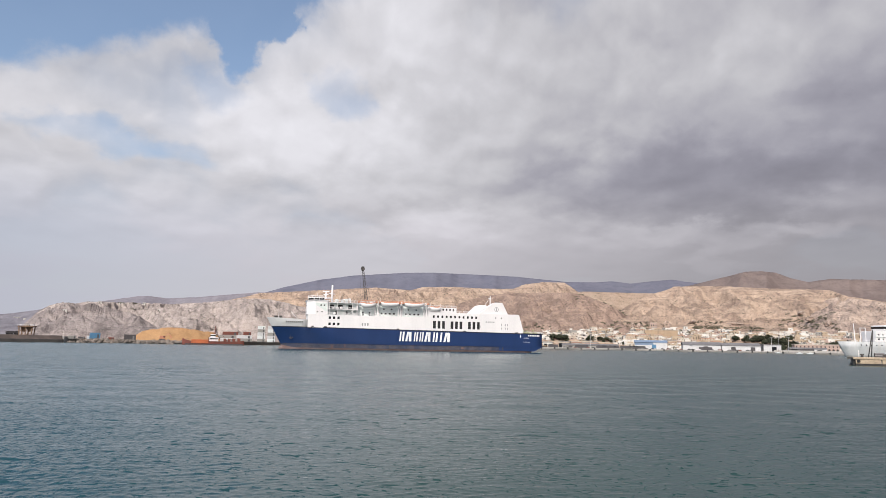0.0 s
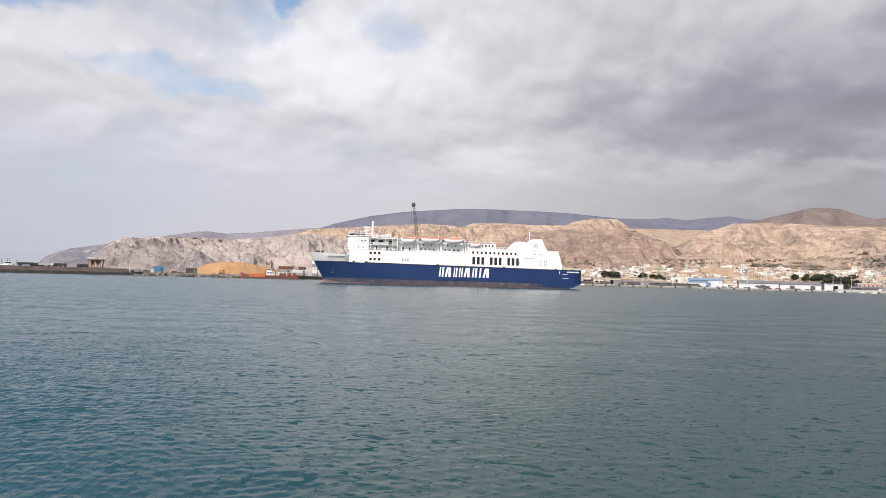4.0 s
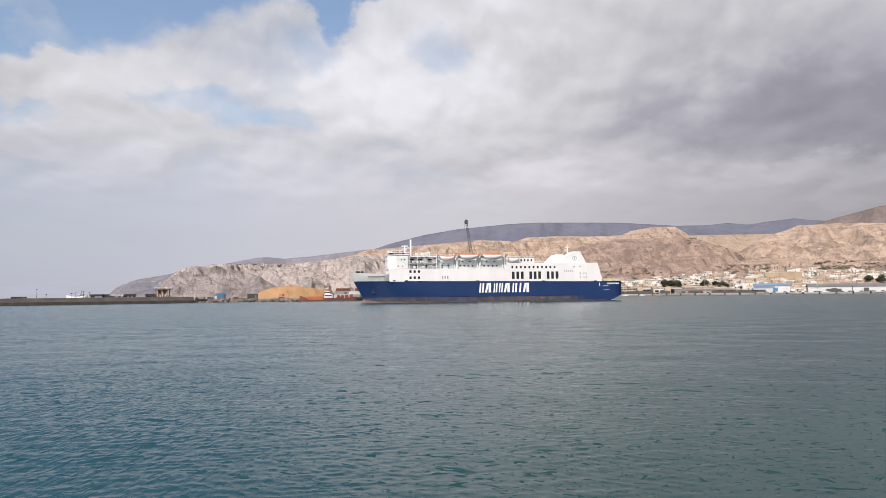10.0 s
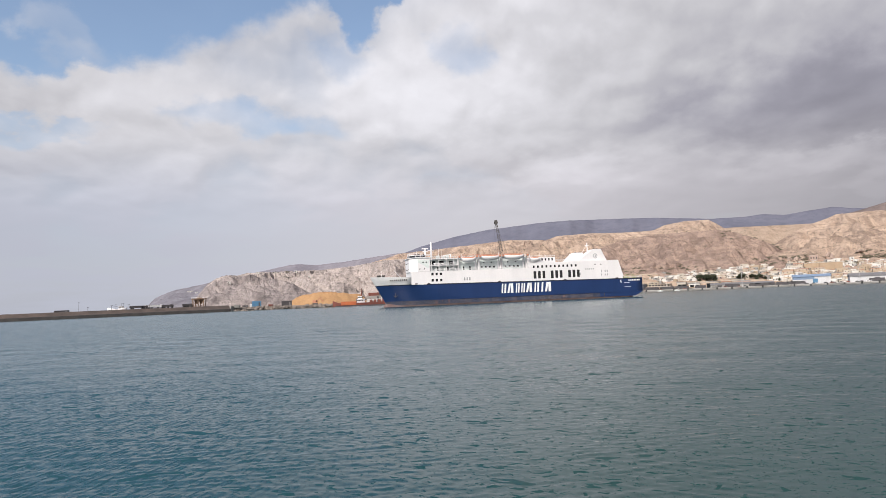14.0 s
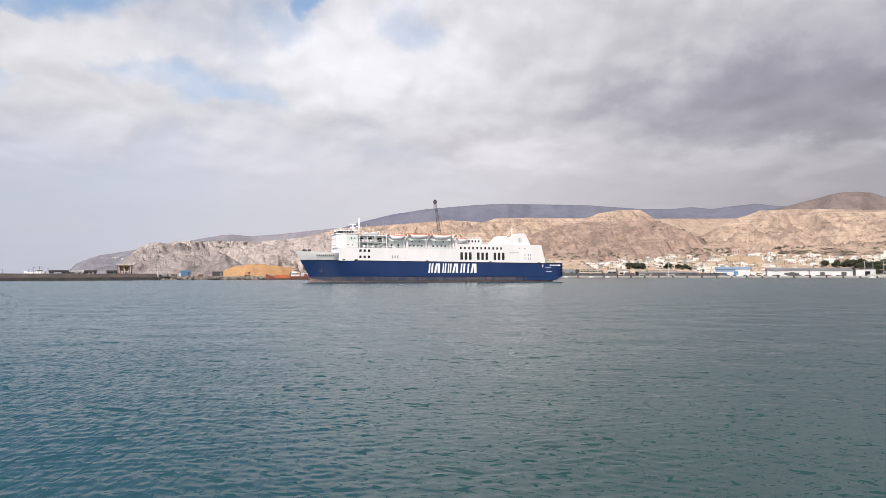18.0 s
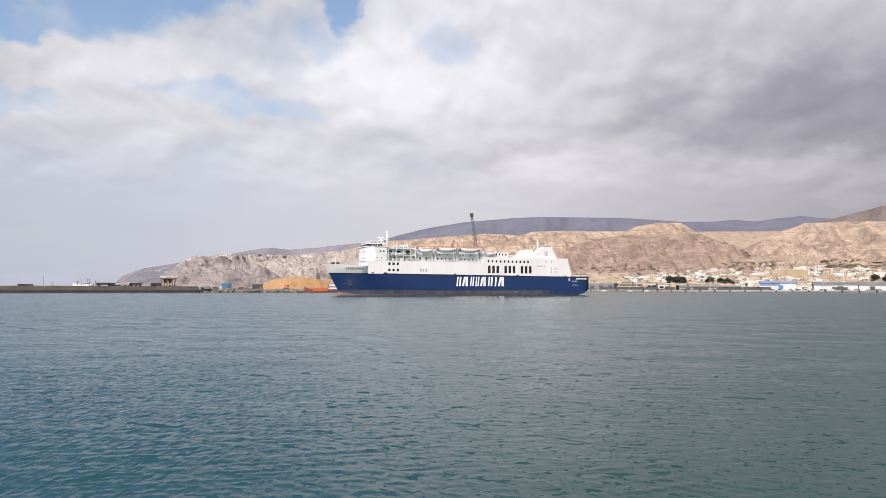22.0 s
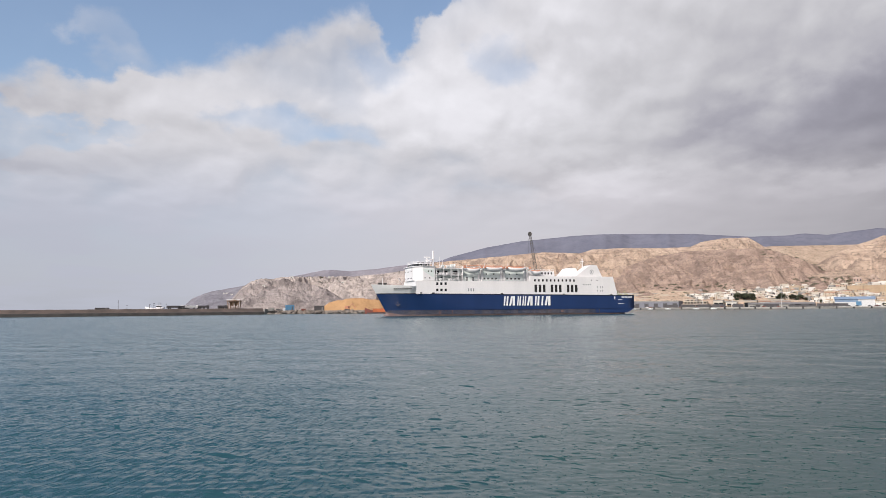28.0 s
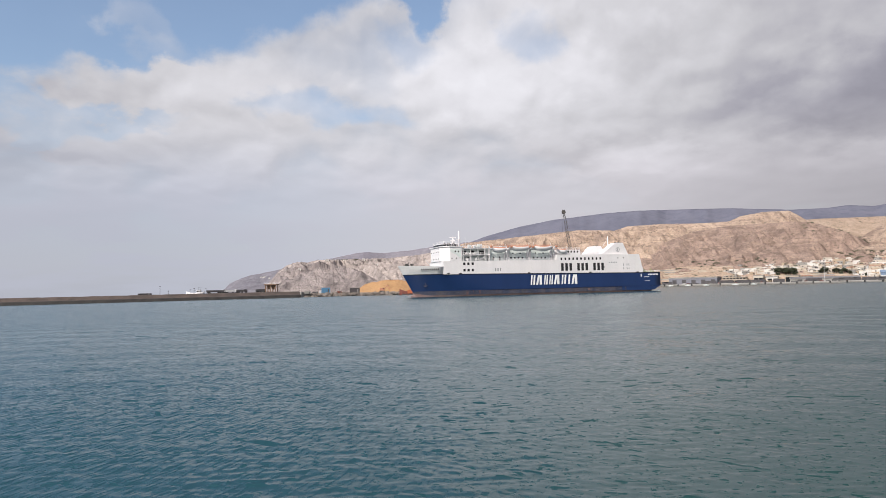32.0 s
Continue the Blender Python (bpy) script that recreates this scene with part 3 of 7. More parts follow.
# ---- water ----
def make_water():
    """One sheet to the horizon, finest near the eye, with short wind ripples and a low swell."""
    az = np.concatenate([np.linspace(-180, -50, 26)[:-1], np.linspace(-50, 48, 760), np.linspace(48, 180, 27)[1:]])
    r = [0.01, 3.0, 5.0, 6.5]
    while r[-1] < 420:
        r.append(r[-1] + min(max(0.065, r[-1] ** 2 / 5600.0), 14.0))
    r = np.array(r + [440, 470, 520, 600, 720, 900, 1200, 1700, 2500, 3600, 4900])
    A, R = np.meshgrid(np.radians(az), r)
    X, Y = R * np.sin(A), R * np.cos(A)
    step = np.maximum(0.065, np.maximum(R ** 2 / 5600.0, R * radians(0.13)))
    rng = np.random.RandomState(5)
    calm = 0.6 + 0.5 * np.clip(fbm(X / 38, Y / 60, 3, 4) + 0.45 - X / 90.0, 0, 1)
    Z = np.zeros_like(X)
    for k in range(72):
        lam = 0.20 * (14.0 ** rng.rand())
        th = radians(255) + rng.randn() * 0.8
        amp = 0.0030 * lam * min(1.0, 0.38 / lam) ** 1.0 * (0.6 + 0.8 * rng.rand())
        keep = np.clip((lam / step - 2.0) / 2.5, 0, 1)
        ph = (X * math.cos(th) + Y * math.sin(th)) * 2 * math.pi / lam + rng.rand() * 6.28
        patch = 1.9 * np.clip(value_noise(X / (lam * 6) + k * 9.1, Y / (lam * 3) + k * 3.7, 40 + k) * 1.5 - 0.35, 0, 1)
        s = np.sin(ph)
        amp = amp * np.clip(0.5 + R / 90, 0, 1.5) if lam > 0.9 else amp
        Z += amp * keep * patch * (s + 0.4 * s * s) * calm
    for k in range(14):
        lam = rng.uniform(3.0, 9.0)
        th = radians(258) + rng.randn() * 0.5
        keep = np.clip((lam / step - 2.0) / 2.5, 0, 1)
        ph = (X * math.cos(th) + Y * math.sin(th)) * 2 * math.pi / lam + rng.rand() * 6.28
        patch = 0.4 + 1.2 * value_noise(X / (lam * 5) + k * 5.1, Y / (lam * 3) + k * 2.7, 140 + k)
        Z += 0.0012 * lam * np.clip(R / 70, 0.25, 1.6) * keep * patch * np.sin(ph)
    Z *= np.clip((430 - R) / 200, 0, 1)
    ob = sheet("water", np.stack([X, Y, Z], -1).reshape(-1, 3), grid_faces(len(r), len(az)), WATER)
    return tagged(ob, "grey-green harbour water with short wind ripples", "water", kind="structure")


water = make_water()
seabed = tagged(part("ground", boxed(-4900, 4900, -4900, 4900, -14, -12), EARTH), "seabed under the harbour water", "ground", kind="structure")


# ---- hills ----
def hill(name, label, profile, r0, r1, material, base=(2.0, 2.0), cols=420, rows=64, seed=1, relief=10.0, grain=70.0,
         crest=1.2, form=1.0, front=None, back=1.35):
    """A hillside from its foot at r0 to its crest at r1, whose skyline is given as (azimuth, elevation) in degrees seen from the eye."""
    pa, pe = [p[0] for p in profile], [p[1] for p in profile]
    az = np.linspace(pa[0], pa[-1], cols)
    el = np.interp(az, pa, pe)
    u = np.concatenate([np.linspace(0, 1, rows), np.linspace(1, back, 8)[1:]])
    A, U = np.meshgrid(np.radians(az), u)
    E = np.tile(np.radians(el), (len(u), 1))
    foot = np.interp(az, [f[0] for f in front], [f[1] for f in front]) if front else np.full(cols, r0)
    F = np.tile(foot, (len(u), 1))
    wob = fbm(np.degrees(A) * 0.35 + seed, U * 0 + seed, seed + 5, 3)
    RC = r1 * (1 + 0.05 * wob)
    R = F + (RC - F) * U
    X, Y = R * np.sin(A), R * np.cos(A)
    top = 4.0 + RC * np.tan(E)
    uu = np.clip(U, 0, 1)
    shape = (uu ** form) * (1 - 0.25 * uu * (1 - uu))
    b = base[0] + (base[1] - base[0]) * (A - A.min()) / (A.max() - A.min())
    Z = b + (top - b) * shape
    env = np.clip(4 * uu * (1 - uu), 0, 1) ** 0.7 * np.clip((top - b) / 60, 0.25, 1.4)
    arc = A * float(np.mean(foot)) + 0.35 * (R - F)
    bend = fbm(X / (grain * 1.9), Y / (grain * 1.9), seed + 21, 3) * 0.7
    gully = fbm(arc / grain + bend, (R - F) / (grain * 3.6) + bend, seed, 5, 0.52, True)
    lumps = fbm(X / (grain * 2.6), Y / (grain * 2.6), seed + 9, 4)
    Z = Z + env * relief * (0.9 * gully + 1.1 * lumps)
    Z = Z + env * relief * 0.34 * fbm(arc / (grain * 0.3) + bend * 2, (R - F) / (grain * 0.8), seed + 13, 4, 0.55, True)
    Z = Z + fbm(X / 16, Y / 16, seed + 3, 4) * crest * np.clip(U * 4, 0, 1)
    over = np.clip(U - 1, 0, 1)
    Z = Z - over * (top - b) * 0.9
    Z = np.where(U <= 1, np.minimum(Z, 4.0 + R * np.tan(E) + fbm(X / 9, Y / 9, seed + 7, 3) * crest * 0.7), Z)
    ob = sheet(name, np.stack([X, Y, Z], -1).reshape(-1, 3), grid_faces(len(u), cols), material)
    HILLS.append((A[0], u, X, Y, Z, F[0], RC[0]))
    return tagged(ob, label, "hill", kind="structure")


HILLS = []
# haze and cloud shade on the range come from its base colour
hill("backdrop_mountain", "scrub-covered mountain range, haze and cloud shade in its slate-blue colour", [
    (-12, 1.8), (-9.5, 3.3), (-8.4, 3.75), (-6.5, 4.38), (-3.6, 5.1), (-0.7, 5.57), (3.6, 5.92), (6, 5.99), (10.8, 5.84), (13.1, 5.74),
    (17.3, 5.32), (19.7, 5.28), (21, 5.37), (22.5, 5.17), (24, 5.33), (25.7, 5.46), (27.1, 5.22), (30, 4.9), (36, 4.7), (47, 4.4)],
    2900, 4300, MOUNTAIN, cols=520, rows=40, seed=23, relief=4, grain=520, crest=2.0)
hill("backdrop_ridge", "distant ridge behind the headland, its colour paled by painted haze", [
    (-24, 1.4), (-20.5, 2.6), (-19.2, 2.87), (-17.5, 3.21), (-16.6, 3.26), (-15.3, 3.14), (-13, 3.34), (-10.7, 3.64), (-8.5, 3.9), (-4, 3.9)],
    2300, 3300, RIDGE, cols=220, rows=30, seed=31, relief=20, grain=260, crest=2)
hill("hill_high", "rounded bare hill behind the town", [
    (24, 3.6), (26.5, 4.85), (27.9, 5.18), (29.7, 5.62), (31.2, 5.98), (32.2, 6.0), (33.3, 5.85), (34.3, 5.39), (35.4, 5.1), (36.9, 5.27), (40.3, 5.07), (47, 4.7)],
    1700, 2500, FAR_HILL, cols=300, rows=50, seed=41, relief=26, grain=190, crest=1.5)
hill("hill_plateau", "pale tan plateau in the saddle between hills", [
    (13, 4.3), (16, 4.45), (18.2, 4.5), (19, 4.52), (24.1, 4.36), (26, 4.3), (30, 4.1)],
    1350, 2050, PLATEAU, cols=320, rows=70, seed=51, relief=7, grain=120, crest=0.8)
hill("hill_town", "tan eroded hillside above the town", [
    (19.5, 1.9), (20.6, 2.3), (21.8, 3.1), (23.2, 3.9), (24.2, 4.32), (25.1, 4.57), (25.9, 4.89), (27.9, 4.92), (29.7, 4.87), (32.3, 4.68),
    (36.1, 4.5), (36.9, 4.4), (37.9, 3.96), (40.2, 3.51), (48, 2.8)],
    1010, 1750, HILL, base=(4, 4), cols=760, rows=120, seed=61, relief=22, grain=85, form=0.9)
hill("hill_east", "grey-brown terraced hillside above the harbour", [
    (33.6, 1.2), (34.6, 2.2), (35.6, 3.1), (36.6, 3.75), (37.4, 3.95), (38.3, 3.8), (40.2, 3.45), (44, 3.0), (48, 2.7)],
    1000, 1480, HILL_GREY, base=(3, 3), cols=340, rows=90, seed=67, relief=20, grain=70, form=0.9)
hill("hill_crest", "rocky pale crest behind the ferry", [
    (-14, 1.6), (-10.7, 3.17), (-9.5, 3.46), (-8.4, 3.84), (-6, 4.04), (-3.6, 4.24), (-1.2, 4.42), (1.2, 4.6), (2.65, 4.54), (4.1, 4.45), (5.1, 4.74),
    (7.9, 4.78), (9.1, 4.74), (11.5, 4.7), (12.9, 4.72), (13.7, 5.08), (15.3, 5.29), (17.1, 5.27), (17.6, 4.95), (18.2, 4.5), (19.5, 3.9), (21, 3.0)],
    1150, 1600, HILL, base=(20, 14), cols=800, rows=110, seed=71, relief=19, grain=66, form=0.85)
hill("hill_slope", "reddish-brown scree slope above the quay", [
    (-9, 0.3), (-5, 0.7), (0, 1.2), (4, 1.9), (6.5, 2.6), (8.6, 3.5), (10, 4.0), (12.5, 4.35), (15, 4.42), (17.5, 4.38), (18.5, 4.26), (19.1, 4.04), (20.5, 3.49), (21.65, 2.9), (22.4, 2.4), (23.5, 1.5), (24.5, 0.8)],
    960, 1390, HILL_RED, base=(3, 3), cols=760, rows=110, seed=81, relief=20, grain=70, form=0.95)
hill("headland_far", "low headland running out to sea, haze in its grey colour", [
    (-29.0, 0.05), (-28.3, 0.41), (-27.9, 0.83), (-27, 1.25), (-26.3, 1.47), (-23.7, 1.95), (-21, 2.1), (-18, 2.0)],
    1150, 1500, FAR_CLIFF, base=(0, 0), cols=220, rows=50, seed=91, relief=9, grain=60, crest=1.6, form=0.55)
hill("headland", "grey limestone headland with steep cliffs", [
    (-25.2, 0.25), (-24.6, 0.9), (-23.9, 1.8), (-23.3, 2.2), (-22.3, 2.47), (-21.7, 2.39), (-20.9, 2.58), (-19.8, 2.63), (-17.5, 2.66), (-15.2, 2.67),
    (-13, 2.83), (-10.7, 3.1), (-9.5, 3.3), (-7.5, 3.3), (-4, 2.6)],
    690, 1020, CLIFF, base=(3, 3), cols=760, rows=110, seed=101, relief=28, grain=54, crest=2.8, form=0.7)

hill("headland_point", "dark grey cliffs at the point of the headland", [
    (-25.3, 0.2), (-24.7, 0.95), (-24.0, 1.8), (-23.4, 2.2), (-22.5, 2.45), (-21.7, 2.37), (-20.6, 2.5), (-19.6, 2.45), (-18.4, 1.9), (-17.2, 1.65), (-16, 1.2), (-14.5, 0.9), (-13, 0.4)],
    680, 960, CLIFF_DARK, base=(3, 3), cols=520, rows=90, seed=107, relief=30, grain=44, crest=3.6, form=0.65)

hill("hill_foot", "pale dusty terraces at the foot of the slope", [
    (2, 0.3), (5, 0.7), (7.5, 1.05), (9, 1.3), (11, 1.3), (13, 1.15), (15, 1.1), (17, 1.15), (19, 1.0), (20.5, 0.7), (22, 0.4)],
    945, 1005, PLATEAU, base=(3, 3), cols=360, rows=40, seed=113, relief=4, grain=26, crest=0.5, form=0.9)


# ---- shore, mole and quays ----
def mole():
    """The long breakwater: a dark wet wall with a rubble crest, and a lower round head towards the shore."""
    root = thing("breakwater", label="long low breakwater with brown rubble crest", category="breakwater", kind="structure")
    a, b = Vector((-365.0, 372.0)), Vector((-203.0, 497.0))
    d = (b - a).normalized()
    n = Vector((-d.y, d.x))
    far = a - d * 420
    full = (b - far).length
    cols = 300
    prof = [(0, -3), (0, 2.0), (0.6, 2.2), (3.0, 2.6), (4.5, 4.5), (6, 4.75), (22, 4.8), (26, 3.0), (34, -3)]
    V = []
    for i in range(cols):
        p = far + d * (full * i / (cols - 1))
        for k, (o, z) in enumerate(prof):
            jig = noise.noise((p.x * 0.21, p.y * 0.21, k * 3.1)) * (0.5 if 2 < k < 8 else 0.0)
            q = p + n * (o + jig)
            V.append((q.x, q.y, z + jig * 0.5))
    F = grid_faces(cols, len(prof))
    wet = F[np.arange(len(F)) % (len(prof) - 1) < 2]
    dry = F[np.arange(len(F)) % (len(prof) - 1) >= 2]
    sheet("sea_wall", V, wet, MOLE_WET, root, False)
    sheet("crest", V, dry, MOLE_TOP, root, False)
    end = bmesh.new()
    prism(end, [(b + n * o + d * 0.0)[:] for o in (0, 34)] + [(b + n * o + d * 5)[:] for o in (31, 4)], -3, 4.3, "z")
    part("mole_head", soften(end, 0.3), CONCRETE, root)
    return a, d, n


near_quay = part("quay_near", soften(boxed(-70, 70, -60, 2.2, -3, 2.3), 0.12), CONCRETE)
tagged(near_quay, "plain concrete quay under the viewpoint", "quay", kind="structure")
MA, MD, MN = mole()
shore = bmesh.new()
pts = [polar(-24, 540), polar(-21.5, 545), polar(-17.4, 552), polar(-14.3, 548), polar(-10.2, 560), polar(-6, 640), polar(-2, 700), polar(4, 760),
       polar(7, 850), polar(7, 1500), polar(-24, 1500)]
prism(shore, [(p.x, p.y) for p in pts], -3, 2.6, "z")
tagged(part("shore_ground", shore, EARTH), "dusty harbour yard beside the headland", "ground", kind="structure")
quay = thing("quay", label="long grey concrete quay with rubber fenders", category="quay", kind="structure")
QA, QB = polar(7.0, 900), polar(36.5, 900)
QD = (QB - QA).normalized()
QN = Vector((-QD.y, QD.x, 0))
qa, qb = QA - QD * 60, QB + QD * 240
bm = bmesh.new()
prism(bm, [(qa.x, qa.y), (qb.x, qb.y), (qb + QN * 800).xy[:], (qa + QN * 800).xy[:]], -3, 1.9, "z")
part("apron", bm, CONCRETE, quay)
bm = bmesh.new()
prism(bm, [(qa - QN * 0.5).xy[:], (qb - QN * 0.5).xy[:], (qb + QN * 1.2).xy[:], (qa + QN * 1.2).xy[:]], 1.3, 2.2, "z")
part("coping", bm, QUAY_PALE, quay, "pale concrete coping")
QROT = math.degrees(math.atan2(QD.y, QD.x))
for i in range(46):
    c = qa + QD * (8 + i * 16.5)
    if i == 0:
        bm = bmesh.new()
        rod(bm, (-1.1, 0, 0), (1.1, 0, 0), 0.8, n=10)
        fender0 = part("fender", bm, RUBBER, quay)
        fender0.matrix_local = pose(c.x - QN.x * 0.9, c.y - QN.y * 0.9, 1.1, 0, 90, QROT)
    else:
        o = new("fender", fender0.data)
        o.parent = quay
        o.matrix_local = pose(c.x - QN.x * 0.9, c.y - QN.y * 0.9, 1.1, 0, 90, QROT)


# ---- the ferry ----
def blue_line(s):
    return 11.3 - (s + 72) / 147 * 1.2


def stem(z):
    return -65.8 - max(z - 2.0, 0) * 0.56


def breadth(s, z):
    """Half breadth of the hull at a place along it and a height."""
    d = max(s - stem(z), 0.0)
    entry = 44.0 - 1.7 * max(min(z, 14.0), 0)
    t = min(d / entry, 1.0)
    b = 11.5 * (1 - (1 - t) ** 2) ** 0.8
    if z < 0.5:
        b *= 0.96
    return b


def hull_band(zs_of, s_list, n, zoff=0.0):
    """Both sides of the hull between two heights that may vary along it, closed at stem and transom."""
    bm = bmesh.new()
    rows = []
    for f in range(n + 1):
        ring = []
        for side in (-1, 1):
            line = []
            for k, tt in enumerate(s_list):
                lo, hi = zs_of(tt)
                z = lo + (hi - lo) * f / n
                s0 = stem(z)
                s = s0 + (tt - s_list[0]) / (s_list[-1] - s_list[0]) * (s_list[-1] - s0)
                lo, hi = zs_of(s)
                z = lo + (hi - lo) * f / n
                line.append(bm.verts.new((s, side * (breadth(s, z) + 0.002 * zoff), z)))
            ring.append(line)
        rows.append(ring)
    for f in range(n):
        for sd in (0, 1):
            a, b = rows[f][sd], rows[f + 1][sd]
            for k in range(len(s_list) - 1):
                bm.faces.new((a[k], a[k + 1], b[k + 1], b[k]))
        bm.faces.new((rows[f][0][-1], rows[f][1][-1], rows[f + 1][1][-1], rows[f + 1][0][-1]))
        bm.faces.new((rows[f][0][0], rows[f + 1][0][0], rows[f + 1][1][0], rows[f][1][0]))
    return bm


def windows(parent, name, places, z0, z1, width, y, material=GLASS, depth=0.25):
    """Each window is a framed pane set into the plating at y."""
    me = None
    for s in places:
        if me is None:
            bm = boxed(-width / 2, width / 2, -0.06, depth, z0, z1)
            ob = part(name, soften(bm, min(0.12, width * 0.15)), material, parent)
            me = ob.data
        else:
            ob = new(name, me)
            ob.parent = parent
        ob.location = (s, y, 0)


def rail(parent, pts, posts=2.4, h=1.1):
    """An open deck rail along a line of points."""
    bm = bmesh.new()
    for p, q in zip(pts[:-1], pts[1:]):
        p, q = Vector(p), Vector(q)
        for k in (0.4, 0.75, 1.0):
            rod(bm, p + Vector((0, 0, h * k)), q + Vector((0, 0, h * k)), 0.06, n=4)
        n = max(1, int((q - p).length / posts))
        for i in range(n + 1):
            c = p.lerp(q, i / n)
            rod(bm, c, c + Vector((0, 0, h)), 0.06, n=4)
    return part("deck_rail", bm, WHITE, parent)


def lifeboat_hull(length, beam, height, z0, n=14):
    """Lower hull of a boat, pointed at both ends, flat on top."""
    bm = bmesh.new()
    rows = []
    for i in range(n + 1):
        t = -1 + 2 * i / n
        w = beam / 2 * (1 - abs(t) ** 2.6) ** 0.7
        keel = z0 + height * 0.6 * abs(t) ** 2.4
        top = z0 + height * (1 + 0.26 * t * t)
        rows.append([bm.verts.new((t * length / 2, w * k, keel + (top - keel) * zz)) for k, zz in
                     ((-1, 1), (-0.93, 0.55), (-0.6, 0.15), (0, 0), (0.6, 0.15), (0.93, 0.55), (1, 1))])
    for a, b in zip(rows[:-1], rows[1:]):
        for k in range(6):
            bm.faces.new((a[k], b[k], b[k + 1], a[k + 1]))
        bm.faces.new((a[0], a[6], b[6], b[0]))
    bmesh.ops.remove_doubles(bm, verts=bm.verts, dist=0.01)
    return bm


def lifeboat(parent, s, y, z, length=11.0, open_top=False):
    boat = part("lifeboat", lifeboat_hull(length, 3.4, 2.3, 0), WHITE, parent,
                "white lifeboat with orange canopy" if not open_top else "pale lifeboat with orange cover", True)
    boat.location = (s, y, z)
    bm = bmesh.new()
    n = 12
    rows = []
    for i in range(n + 1):
        t = -1 + 2 * i / n
        w = 1.55 * (1 - abs(t) ** 2.6) ** 0.7
        h = 0.15 + 0.5 * (1 - abs(t) ** 4)
        base = 2.3 * (1 + 0.26 * t * t * 0.88) + 0.02
        rows.append([bm.verts.new((t * length * 0.47, w * k, base + h * q)) for k, q in ((-1, 0), (-0.8, 0.7), (0, 1), (0.8, 0.7), (1, 0))])
    for a, b in zip(rows[:-1], rows[1:]):
        for k in range(4):
            bm.faces.new((a[k], b[k], b[k + 1], a[k + 1]))
    bmesh.ops.remove_doubles(bm, verts=bm.verts, dist=0.01)
    part("canopy", bm, ORANGE, boat, "faded orange canopy", True)
    for t in (-0.42, 0.42):
        bm = bmesh.new()
        rod(bm, (t * length, 0, 2.4), (t * length, 0, 4.6), 0.07, n=4)
        part("boat_fall", bm, WHITE, boat)
    return boat


def swept(pts, r, n=6):
    """One bent tube through points in the plane across the ship."""
    bm = bmesh.new()
    rows = []
    for k, p in enumerate(pts):
        a, b = Vector(pts[max(k - 1, 0)]), Vector(pts[min(k + 1, len(pts) - 1)])
        t = (b - a).normalized()
        side = Vector((1, 0, 0))
        up = t.cross(side)
        rows.append([bm.verts.new(Vector(p) + side * r * math.cos(2 * math.pi * i / n) + up * r * math.sin(2 * math.pi * i / n)) for i in range(n)])
    for a, b in zip(rows[:-1], rows[1:]):
        for i in range(n):
            bm.faces.new((a[i], a[(i + 1) % n], b[(i + 1) % n], b[i]))
    bm.faces.new(rows[0][::-1])
    bm.faces.new(rows[-1])
    return bm


def davit(parent, s, y, z, h=7.0, reach=3.6):
    pts = [(0, 2.2, 0), (0, 1.9, h * 0.3), (0, 1.5, h * 0.5), (0, 0.9, h * 0.75), (0, 0.3, h * 0.88), (0, -0.5, h * 0.96), (0, -reach + 1.4, h), (0, -reach + 0.6, h * 0.95)]
    o = part("davit", swept(pts, 0.42), WHITE, parent, "", True)
    o.location = (s, y, z)
    head = part("davit_head", soften(boxed(-0.5, 0.5, -reach + 0.2, -reach + 1.6, h * 0.93, h * 1.07), 0.12), ORANGE, o, "faded orange davit head")
    stay = bmesh.new()
    rod(stay, (0, 0.2, 0), (0, 0.9, h * 0.74), 0.16, n=5)
    part("stay", stay, WHITE, o)
    return o


